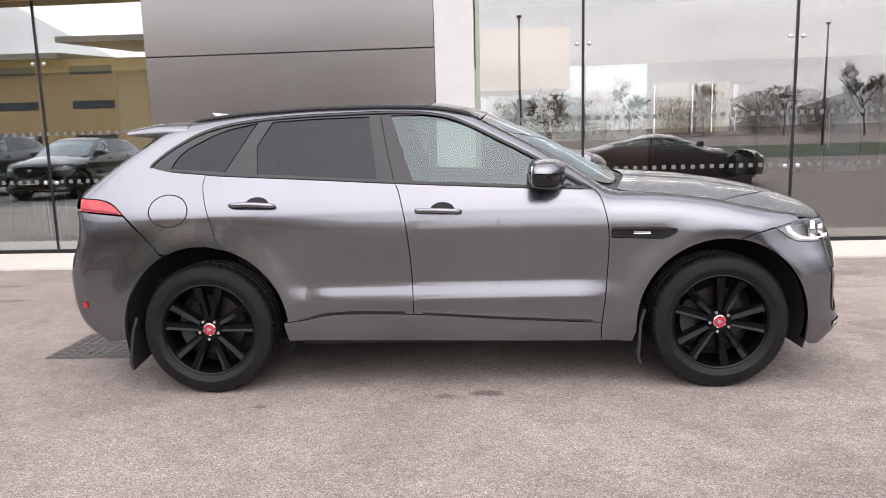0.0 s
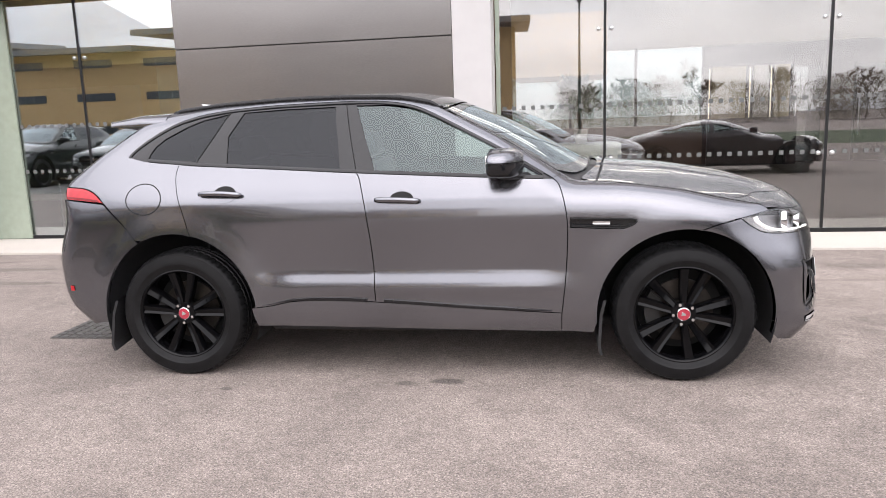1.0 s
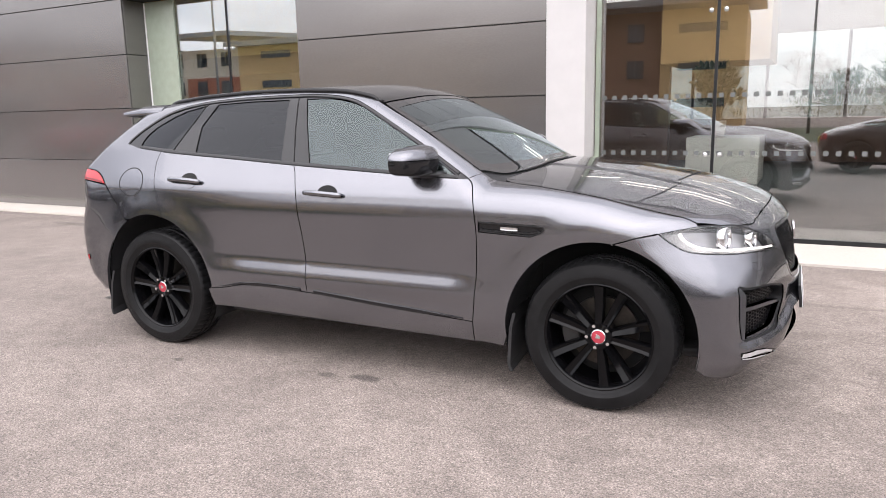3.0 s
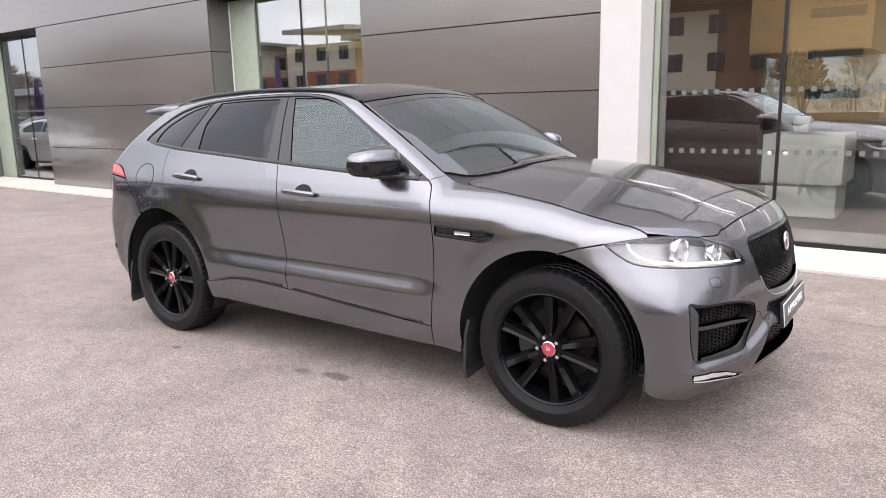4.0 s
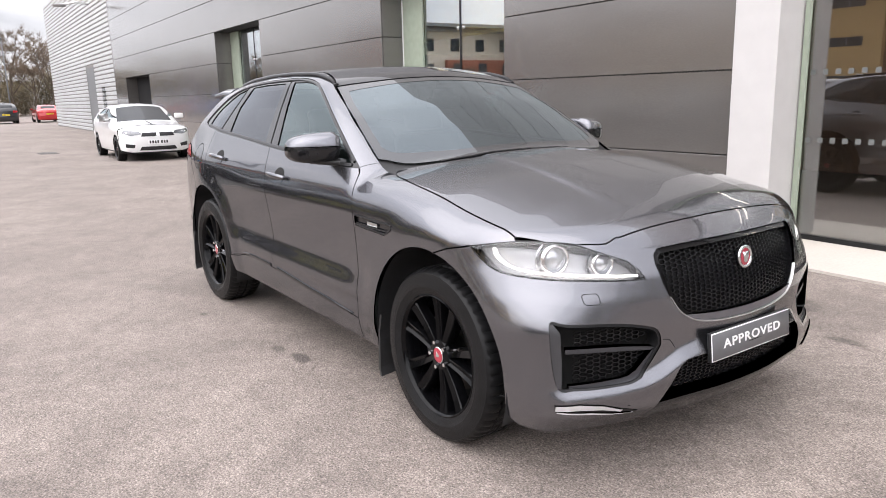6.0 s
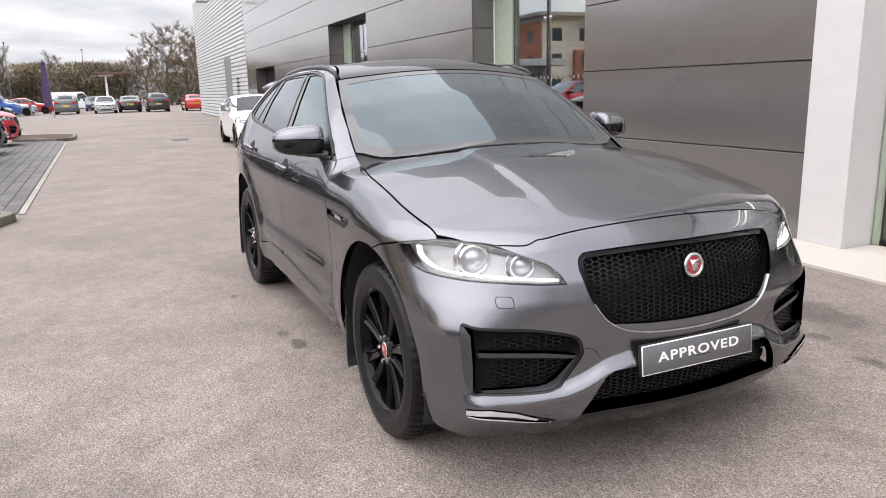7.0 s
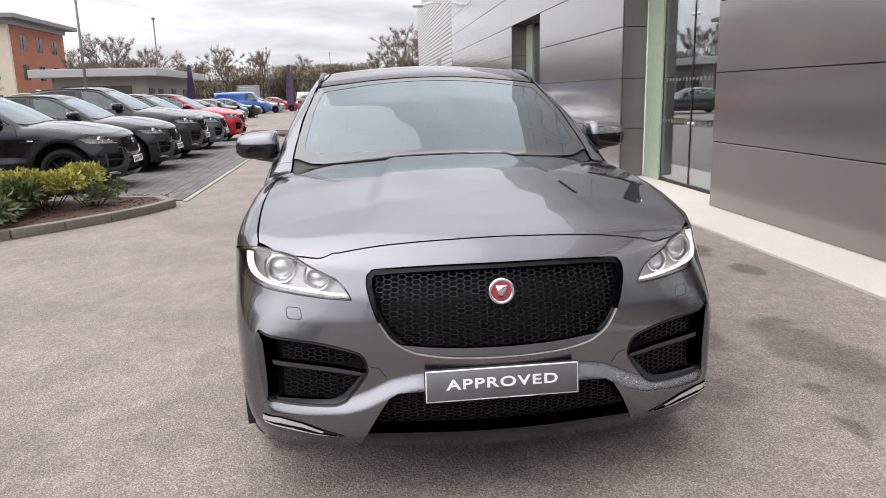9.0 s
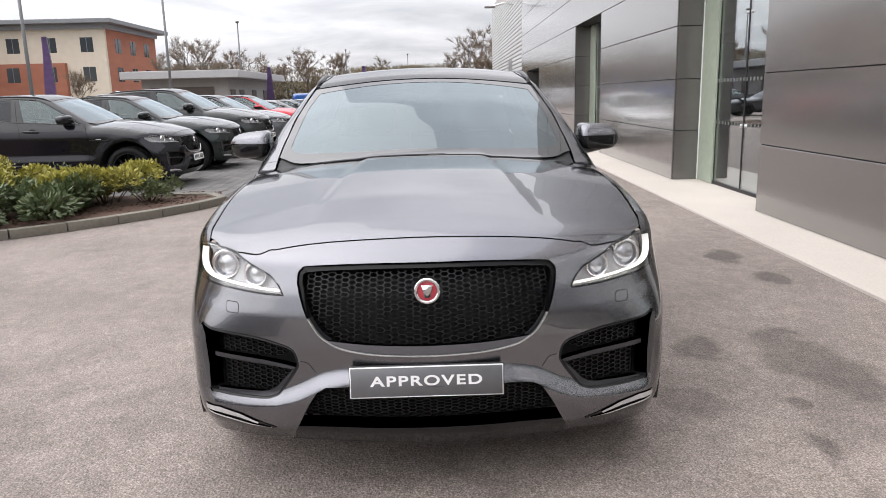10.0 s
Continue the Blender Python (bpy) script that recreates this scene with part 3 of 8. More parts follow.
# unseen warm lamps, added above the window head to brighten the tan bulkhead
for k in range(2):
    lamp = tagged(empty("strip_light"), "unseen warm strip light added above the window head to brighten the bulkhead", "ceiling light", group="window strip lights")
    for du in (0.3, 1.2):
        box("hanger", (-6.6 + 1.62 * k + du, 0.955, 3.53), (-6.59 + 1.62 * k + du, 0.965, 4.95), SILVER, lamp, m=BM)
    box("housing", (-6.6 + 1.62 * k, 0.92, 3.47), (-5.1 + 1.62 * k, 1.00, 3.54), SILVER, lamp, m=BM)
    box("diffuser", (-6.58 + 1.62 * k, 0.925, 3.462), (-5.12 + 1.62 * k, 0.995, 3.472), pbr("warm_fill_diffuser", (1.0, 0.86, 0.62), 0.5, emit=9.0), lamp, m=BM)

# ---- white-clad hall beyond ----
RIB = pbr("white_profiled_metal", (0.53, 0.54, 0.545), 0.42, 0.25, var=0.04, scale=6, var2=0.04, scale2=0.4, rand=0.03)
hall = tagged(box("hall", (-52.5, 0.03, 0.0), (-30.45, 14.0, 7.8), INNER_GREY, m=BM), "hall clad in pale horizontal profiled metal", "building")
k = 0
z = 0.05
while z < 7.75:
    for a, b in ((-52.5, -37.9), (-35.5, -30.45)) if z < 3.2 else ((-52.5, -30.45),):
        bm = bmesh.new()
        prof = [(0.0, 0.032), (0.012, 0.0), (0.125, 0.0), (0.140, 0.030), (0.192, 0.032)]
        r0 = [bm.verts.new(BM @ Vector((a, v, z + h))) for h, v in prof]
        r1 = [bm.verts.new(BM @ Vector((b, v, z + h))) for h, v in prof]
        for i in range(len(prof) - 1):
            bm.faces.new((r0[i], r1[i], r1[i + 1], r0[i + 1]))
        part("metal_sheet", bm, RIB, hall, smooth=False)
    z += 0.195
tagged(box("door_2", (-37.9, 0.02, 0.0), (-35.5, 0.04, 3.2), pbr("shutter_grey", (0.17, 0.175, 0.18), 0.5, 0.2, var=0.06, scale=9, stretch=(1, 1, 20)), m=BM), "grey roller shutter door in the white hall", "door", kind="structure")
tagged(box("window_5", (-33.9, 0.0, 1.0), (-33.1, 0.02, 2.2), pbr("hall_window", (0.05, 0.055, 0.06), 0.2, var=0.2), m=BM, bevel=0.004), "small dark window in the white hall", "window", kind="structure")
wl_ = tagged(empty("wall_lamp"), "grey bracket lamp on the white hall", "wall lamp")
bm = bmesh.new(); add_tube(bm, [BM @ Vector((-35.0, 0.05, 6.05)), BM @ Vector((-35.0, -0.5, 6.15)), BM @ Vector((-35.0, -1.1, 6.0))], 0.05, 8)
part("bracket", bm, SILVER, wl_)
bm = add_box(bmesh.new(), (-35.15, -1.5, 5.92), (-34.85, -0.95, 6.02), 0.02, BM)
part("lamp_head", bm, INNER_GREY, wl_)

# ---- drain covers ----
IRON = pbr("cast_iron", (0.10, 0.095, 0.09), 0.6, 0.4, var=0.25, scale=30, bump=0.3, bscale=90)
for x, y, w, d in ((-2.55, 0.08, 0.62, 0.62), (-21.2, 0.45, 0.9, 0.5)):
    mh = tagged(empty("drain_cover"), "worn cast-iron cover set into the asphalt", "drain cover")
    box("frame", (x - w / 2, y - d / 2, 0.0), (x + w / 2, y + d / 2, 0.006), IRON, mh, 0.001)
    bm = bmesh.new()
    n = 9
    for i in range(n):
        for j in range(n):
            px, py = x - w / 2 + w * (i + 0.5) / n, y - d / 2 + d * (j + 0.5) / n
            add_box(bm, (px - w / n * 0.36, py - d / n * 0.36, 0.004), (px + w / n * 0.36, py + d / n * 0.36, 0.010))
    part("tread_plate", bm, IRON, mh, smooth=False)

# ---- curved body panels: a closed body shape, and panels cut from its skin ----
from mathutils.geometry import delaunay_2d_cdt


def table(xs, ys, soften=0.0, n=700):
    """A smooth curve through pairs of numbers."""
    xs, ys = np.asarray(xs, float), np.asarray(ys, float)
    d = np.linspace(xs[0] - 0.3, xs[-1] + 0.3, n)
    slope0, slope1 = (ys[1] - ys[0]) / (xs[1] - xs[0]), (ys[-1] - ys[-2]) / (xs[-1] - xs[-2])
    v = np.interp(d, xs, ys)
    v = np.where(d < xs[0], ys[0] + slope0 * (d - xs[0]), np.where(d > xs[-1], ys[-1] + slope1 * (d - xs[-1]), v))
    if soften:
        k = max(1, int(soften / (d[1] - d[0])))
        ker = np.hanning(2 * k + 3)[1:-1]
        ker /= ker.sum()
        pad = len(ker) // 2
        lo = v[0] + (v[1] - v[0]) * np.arange(-pad, 0)
        hi = v[-1] + (v[-1] - v[-2]) * np.arange(1, pad + 1)
        v = np.convolve(np.concatenate([lo, v, hi]), ker, "valid")
    return lambda q: np.interp(q, d, v)


def smax(a, b, k):
    h = np.maximum(k - np.abs(a - b), 0) / k
    return np.maximum(a, b) + h * h * k * 0.25


def sstep(a, b, x):
    t = np.clip((x - a) / (b - a), 0, 1)
    return t * t * (3 - 2 * t)


def smooth_line(pts, n=6):
    """Catmull-Rom line through points of any dimension."""
    p = np.asarray(pts, float)
    p = np.vstack([2 * p[0] - p[1], p, 2 * p[-1] - p[-2]])
    out = []
    for i in range(1, len(p) - 2):
        for t in np.arange(n) / n:
            a, b, c, d = p[i - 1], p[i], p[i + 1], p[i + 2]
            out.append(0.5 * (2 * b + (c - a) * t + (2 * a - 5 * b + 4 * c - d) * t * t + (3 * b - a - 3 * c + d) * t ** 3))
    out.append(p[-2])
    return np.array(out)


def smooth_loop(pts, n=4):
    """A rounded closed line through points."""
    p = np.asarray(pts, float)
    return smooth_line(np.vstack([p[-2:], p, p[:2]]), n)[2 * n:-2 * n + n - 1][:len(p) * n]


class Skin:
    """The outer shape g(p) = 0 (negative inside), with rays onto it and panels cut from it."""

    def __init__(self, g):
        self.g = g

    def solve(self, o, d, far=3.0):
        lo, hi = np.zeros(len(o)), np.full(len(o), far)
        for _ in range(24):
            mid = (lo + hi) / 2
            inside = self.g(o + d * mid[:, None]) < 0
            lo, hi = np.where(inside, mid, lo), np.where(inside, hi, mid)
        return o + d * ((lo + hi) / 2)[:, None]

    def normal(self, p, e=0.002):
        n = np.stack([self.g(p + e * np.eye(3)[i]) - self.g(p - e * np.eye(3)[i]) for i in range(3)], 1)
        return n / np.maximum(np.linalg.norm(n, axis=1), 1e-9)[:, None]

    # ways of laying the skin flat: u, v in metres to places, and back
    def lay(self, way, uv, s=-1):
        uv = np.asarray(uv, float)
        u, v = uv[:, 0], uv[:, 1]
        z0 = np.zeros(len(u))
        if way == "side":
            return self.solve(np.stack([u, z0, v], 1), np.tile([0, s, 0], (len(u), 1)))
        if way == "top":
            return self.solve(np.stack([u, v, z0 + 0.5], 1), np.tile([0, 0, 1], (len(u), 1)))
        if way == "front":
            return self.solve(np.stack([z0 + 1.0, u, v], 1), np.tile([1, 0, 0], (len(u), 1)))
        if way == "rear":
            return self.solve(np.stack([z0 - 1.0, u, v], 1), np.tile([-1, 0, 0], (len(u), 1)))
        if way == "nose":
            return self.solve(np.stack([z0 + 1.0, z0, v], 1), np.stack([np.cos(u / 1.1), np.sin(u / 1.1), z0], 1))
        if way == "tail":
            return self.solve(np.stack([z0 - 1.0, z0, v], 1), np.stack([-np.cos(u / 1.1), np.sin(u / 1.1), z0], 1))
        if way == "girth":
            return self.solve(np.stack([u, z0, z0 + 0.9], 1), np.stack([z0, s * np.cos(v / 0.8), np.sin(v / 0.8)], 1))

    def flat(self, way, p, s=-1):
        p = np.asarray(p, float)
        x, y, z = p[:, 0], p[:, 1], p[:, 2]
        if way == "side":
            return np.stack([x, z], 1)
        if way == "top":
            return np.stack([x, y], 1)
        if way in ("front", "rear"):
            return np.stack([y, z], 1)
        if way == "nose":
            return np.stack([np.arctan2(y, x - 1.0) * 1.1, z], 1)
        if way == "tail":
            return np.stack([np.arctan2(y, -(x + 1.0)) * 1.1, z], 1)
        if way == "girth":
            return np.stack([x, np.arctan2(z - 0.9, s * y) * 0.8], 1)

    def line(self, way, pts, n=0, s=-1):
        """A line on the skin, given flat."""
        q = smooth_line(pts, n) if n else np.asarray(pts, float)
        return self.lay(way, q, s)


def inside_poly(q, loops):
    c = np.zeros(len(q), bool)
    for lp in loops:
        a, b = lp, np.roll(lp, -1, 0)
        keep = a[:, 1] != b[:, 1]
        a, b = a[keep], b[keep]
        for k in range(0, len(q), 4000):
            x, y = q[k:k + 4000, :1], q[k:k + 4000, 1:]
            cross = ((a[:, 1] > y) != (b[:, 1] > y)) & (x < (b[:, 0] - a[:, 0]) * (y - a[:, 1]) / (b[:, 1] - a[:, 1]) + a[:, 0])
            c[k:k + 4000] ^= (cross.sum(1) % 2).astype(bool)
    return c


def resample(lp, step):
    out = []
    for a, b in zip(lp, np.roll(lp, -1, 0)):
        n = max(1, int(math.ceil(np.linalg.norm(b - a) / step)))
        if np.linalg.norm(b - a) > 1e-5:
            out += [a + (b - a) * i / n for i in range(n)]
    return np.array(out)


def inset_loop(lp, d):
    area = 0.5 * np.sum(lp[:, 0] * np.roll(lp[:, 1], -1) - np.roll(lp[:, 0], -1) * lp[:, 1])
    t = np.roll(lp, -1, 0) - np.roll(lp, 1, 0)
    t /= np.maximum(np.linalg.norm(t, axis=1), 1e-9)[:, None]
    nrm = np.stack([-t[:, 1], t[:, 0]], 1) * (1 if area > 0 else -1)
    return lp + nrm * d


def near_edge(q, loops, d):
    """Which points lie closer than d to an outline whose points stand closer together than that."""
    bad = np.zeros(len(q), bool)
    pts = np.vstack([resample(lp, d * 0.8) for lp in loops])
    for k in range(0, len(q), 1000):
        e = q[k:k + 1000, None] - pts[None]
        bad[k:k + 1000] = (np.einsum("ijk,ijk->ij", e, e).min(1) < d * d) if len(q) else False
    return bad


def panel(skin, name, way, loop, mat, parent=None, label="", s=-1, step=0.03, gap=0.0026, flange=0.007, holes=(), lift=0.0, hole_flange=True):
    """A panel cut from the skin by an outline of places, with turned-in edges and a shut gap round it."""
    loops = [inset_loop(resample(skin.flat(way, loop, s), step * 0.6), gap)]
    for h in holes:
        loops.append(inset_loop(resample(skin.flat(way, h, s), step * 0.6), -gap))
    lo, hi = loops[0].min(0), loops[0].max(0)
    gx, gy = np.meshgrid(np.arange(lo[0], hi[0], step), np.arange(lo[1], hi[1], step * 0.87))
    gx = gx + (np.arange(gx.shape[0]) % 2)[:, None] * step * 0.5
    q = np.stack([gx.ravel(), gy.ravel()], 1)
    q = q[inside_poly(q, loops)]
    q = q[~near_edge(q, loops, step * 0.42)]
    pts, edges = [], []
    for lp in loops:
        k = len(pts)
        pts += list(map(tuple, lp))
        edges += [(k + i, k + (i + 1) % len(lp)) for i in range(len(lp))]
    nb = len(pts)
    pts += list(map(tuple, q))
    vs, _, fs, ov, _, _ = delaunay_2d_cdt([Vector(p) for p in pts], edges, [], 0, 1e-6)
    vs = np.array([tuple(v) for v in vs])
    fs = np.array([tuple(f) for f in fs])
    cen = vs[fs].mean(1)
    fs = fs[inside_poly(cen, loops)]
    p3 = skin.lay(way, vs, s)
    nn = skin.normal(p3)
    p3 = p3 + nn * lift
    tri = p3[fs]
    fn = np.cross(tri[:, 1] - tri[:, 0], tri[:, 2] - tri[:, 0])
    flip = np.einsum("ij,ij->i", fn, nn[fs[:, 0]]) < 0
    fs[flip] = fs[flip][:, ::-1]
    verts, norms, faces = list(map(tuple, p3)), list(map(tuple, nn)), [tuple(map(int, f)) for f in fs]
    if flange:
        for j, lp in enumerate(loops):
            if j and not hole_flange:
                continue
            e3 = skin.lay(way, lp, s)
            en = skin.normal(e3)
            e3 = e3 + en * lift
            tg = np.roll(e3, -1, 0) - np.roll(e3, 1, 0)
            tg /= np.maximum(np.linalg.norm(tg, axis=1), 1e-9)[:, None]
            out = np.cross(tg, en)
            k, n = len(verts), len(lp)
            for ring, nrm in ((e3, out), (e3 - en * flange, out)):
                verts += list(map(tuple, ring))
                norms += list(map(tuple, nrm / np.maximum(np.linalg.norm(nrm, axis=1), 1e-9)[:, None]))
            faces += [(k + i, k + (i + 1) % n, k + n + (i + 1) % n, k + n + i) for i in range(n)]
    me = bpy.data.meshes.new(name)
    me.from_pydata(verts, [], faces)
    me.materials.append(mat)
    for p in me.polygons:
        p.use_smooth = True
    me.normals_split_custom_set_from_vertices(norms)
    ob = new(name, me)
    if parent is not None:
        ob.parent = parent
    if label:
        ob["label"] = label
    return ob


def ribbon(skin, name, way, line, w, mat, parent=None, label="", s=-1, lift=0.004, thick=0.008, n=0):
    """A strip of trim laid along a line on the skin."""
    a = np.asarray(line, float)
    t = np.gradient(a, axis=0)
    t /= np.maximum(np.linalg.norm(t, axis=1), 1e-9)[:, None]
    nrm = skin.normal(a)
    b = np.cross(nrm, t)
    ww = (np.asarray(w) if np.ndim(w) else np.full(len(a), w))[:, None] / 2
    bm = bmesh.new()
    rings = [[bm.verts.new(p) for p in (a[i] - b[i] * ww[i] - nrm[i] * thick, a[i] - b[i] * ww[i] + nrm[i] * lift * 0.6,
                                      a[i] - b[i] * ww[i] * 0.7 + nrm[i] * lift, a[i] + b[i] * ww[i] * 0.7 + nrm[i] * lift,
                                      a[i] + b[i] * ww[i] + nrm[i] * lift * 0.6, a[i] + b[i] * ww[i] - nrm[i] * thick)] for i in range(len(a))]
    for r0, r1 in zip(rings, rings[1:]):
        for k in range(5):
            bm.faces.new((r0[k], r0[k + 1], r1[k + 1], r1[k]))
    bm.faces.new(rings[0][::-1]); bm.faces.new(rings[-1])
    bmesh.ops.recalc_face_normals(bm, faces=bm.faces)
    return part(name, bm, mat, parent, label, auto=40)

# ---- the grey sports utility car: its shape ----
w_prof = table([0.12, 0.25, 0.33, 0.42, 0.47, 0.525, 0.56, 0.63, 0.75, 0.89, 0.925, 0.965, 1.03, 1.09, 1.15, 1.20, 1.40, 1.58, 1.72],
               [0.84, 0.905, 0.930, 0.942, 0.942, 0.954, 0.948, 0.930, 0.9400, 0.956, 0.958, 0.955, 0.943, 0.922, 0.895, 0.872, 0.772, 0.672, 0.58], 0.018, 2000)
w_plain = table([0.12, 0.25, 0.40, 0.60, 0.80, 0.92, 0.97, 1.03, 1.09, 1.15, 1.20, 1.40, 1.58, 1.72],
                [0.84, 0.905, 0.942, 0.949, 0.954, 0.958, 0.954, 0.943, 0.922, 0.895, 0.872, 0.772, 0.672, 0.58], 0.04)
bonnet_mid = table([0.2, 0.9, 1.09, 1.44, 1.81, 2.0, 2.14, 2.24, 2.32], [1.19, 1.172, 1.168, 1.142, 1.084, 1.036, 0.986, 0.93, 0.86], 0.07)
roof_mid = table([-2.5, -2.2, -2.02, -1.86, -1.66, -1.2, -0.8, -0.4, -0.1, 0.12, 0.5, 0.72, 1.0, 1.2, 1.5],
                 [0.98, 1.18, 1.30, 1.42, 1.570, 1.622, 1.645, 1.652, 1.643, 1.602, 1.443, 1.325, 1.160, 1.04, 0.86], 0.09)
nose_x = table([0.15, 0.22, 0.30, 0.40, 0.50, 0.62, 0.72, 0.80, 0.90, 0.97, 1.05], [2.16, 2.22, 2.285, 2.30, 2.297, 2.30, 2.29, 2.272, 2.232, 2.175, 2.08], 0.03)
tail_x = table([0.15, 0.3, 0.39, 0.5, 0.70, 0.80, 0.9, 1.0, 1.13, 1.2, 1.3, 1.4, 1.6], [-2.12, -2.25, -2.36, -2.40, -2.41, -2.38, -2.34, -2.33, -2.345, -2.31, -2.14, -1.98, -1.70], 0.05)
ridge_z = table([-0.3, 0.0, 0.30, 0.38, 0.46, 0.54, 0.65, 0.95], [0.49, 0.49, 0.49, 0.470, 0.425, 0.390, 0.372, 0.350], 0.03)
HUB = 1.437


def car_shape(p):
    x, a, z = p[:, 0], np.abs(p[:, 1]), p[:, 2]
    mid = sstep(-1.10, -0.68, x) * sstep(1.0, 0.62, x)
    w = w_plain(z) * (1 - mid) + w_prof(z) * mid
    taper = 1 - 0.016 * np.clip((x - 1.25) / 0.9, 0, 2) ** 2 - 0.085 * np.clip((-1.25 - x) / 0.9, 0, 2) ** 2
    w = w * np.where(z < 1.3, taper, taper)
    # haunches over the wheels, and the raised lip round each arch
    w = w + 0.016 * np.exp(-((x + 1.35) / 0.5) ** 2 - ((z - 1.06) / 0.10) ** 2)
    w = w + 0.010 * np.exp(-((x - 1.35) / 0.45) ** 2 - ((z - 0.93) / 0.12) ** 2)
    for hx in (-HUB, HUB):
        r = np.hypot(x - hx, z - 0.375)
        w = w + 0.016 * sstep(0.64, 0.47, r)
    # narrower cabin towards the tail
    w = w - 0.055 * sstep(-0.6, -2.0, x) * sstep(1.25, 1.6, z)
    side = a - w
    crown = 0.075 + 0.04 * sstep(1.1, 1.9, x)
    yc = 0.30 + 0.13 * (x - 1.05)
    bon = bonnet_mid(x) - crown * (a / 0.85) ** 2.2 + 0.010 * (1 - sstep(yc - 0.02, yc + 0.045, a)) * sstep(2.1, 1.6, x) - 0.004
    roof = roof_mid(x + 0.10 * a * a) - (0.050 + 0.025 * sstep(-0.2, 0.6, x)) * (a / 0.68) ** 2
    top = z - smax(bon, roof, 0.02)
    kst = 0.10 - 0.03 * sstep(1.12, 1.32, z)
    g = smax(side, top, kst)
    up = sstep(0.60, 0.87, z)
    low_c = 0.30 * a ** 2 + 0.30 * (a / 0.990) ** 18
    high_c = 0.32 * a ** 2 + 0.29 * (a / 0.970) ** 8
    zr = ridge_z(a)
    ridge = 0.030 * sstep(zr + 0.060, zr - 0.01, z) * sstep(zr - 0.30, zr - 0.02, z) * sstep(0.93, 0.80, a)
    front = x - (nose_x(z) + ridge - low_c * (1 - up) - high_c * up)
    g = smax(g, front, 0.05)
    rear = (tail_x(z) + 0.16 * a ** 2 + 0.07 * (a / 0.9) ** 8) - x
    return smax(g, rear, 0.08)


skin = Skin(car_shape)


def arch_line(hx, r, a0, a1, n=28):
    """Points of a wheel arch, side on, from angle a0 to a1 in degrees (0 is forwards)."""
    return [(hx + r * math.cos(radians(a0 + (a1 - a0) * i / n)), 0.385 + r * math.sin(radians(a0 + (a1 - a0) * i / n)) * (1.0 if hx > 0 else 1.01)) for i in range(n + 1)]


BELT = [(-1.747, 1.301), (-1.62, 1.272), (-1.415, 1.252), (-1.294, 1.241), (-0.813, 1.211), (-0.345, 1.180), (0.281, 1.145), (0.587, 1.130), (0.745, 1.124)]
DLO_TOP = [(-1.747, 1.306), (-1.725, 1.338), (-1.647, 1.399), (-1.543, 1.462), (-1.449, 1.503), (-1.322, 1.535), (-1.161, 1.557), (-0.998, 1.569), (-0.802, 1.577),
           (-0.431, 1.583), (-0.217, 1.575), (-0.056, 1.549), (0.072, 1.500), (0.289, 1.388), (0.472, 1.290), (0.592, 1.219), (0.745, 1.126)]
B_SHUT = [(-0.345, 1.180), (-0.324, 1.135), (-0.293, 0.999), (-0.275, 0.86), (-0.263, 0.70), (-0.258, 0.52), (-0.257, 0.452)]
R_SHUT = [(-1.415, 1.252), (-1.424, 1.192), (-1.407, 1.115), (-1.372, 1.007), (-1.349, 0.929), (-1.326, 0.842)]
F_SHUT = [(0.745, 1.124), (0.774, 1.094), (0.797, 1.019), (0.815, 0.913), (0.818, 0.805), (0.809, 0.615), (0.790, 0.423), (0.785, 0.388)]
SILL = [(-0.993, 0.418), (-0.874, 0.431), (-0.68, 0.459), (-0.257, 0.452), (0.269, 0.416), (0.785, 0.388)]
LAMP_LOW = [(1.700, 0.931, 0.897), (1.760, 0.915, 0.850), (1.833, 0.89, 0.815), (1.977, 0.809, 0.801), (2.081, 0.709, 0.797), (2.150, 0.600, 0.791), (2.188, 0.507, 0.789)]
LAMP_TOP = [(2.188, 0.507, 0.789), (2.178, 0.526, 0.820), (2.150, 0.562, 0.855), (2.085, 0.635, 0.888), (2.033, 0.703, 0.914), (1.95, 0.775, 0.926), (1.861, 0.846, 0.926), (1.775, 0.898, 0.912), (1.700, 0.931, 0.897)]
BON_FRONT = [(2.033, 0.703), (2.085, 0.615), (2.09, 0.561), (2.10, 0.525), (2.126, 0.31), (2.137, 0.15), (2.139, 0.0)]
BON_SIDE = [(0.945, 0.790), (1.00, 0.812), (1.10, 0.832), (1.206, 0.846), (1.517, 0.862), (1.737, 0.856), (1.861, 0.846)]
R_ARCH, F_ARCH = 0.470, 0.462


def sgn(pts, s):
    """Gives the lateral coordinate the sign of that flank."""
    q = np.array(pts, float)
    q[:, 1] = np.abs(q[:, 1]) * s
    return q


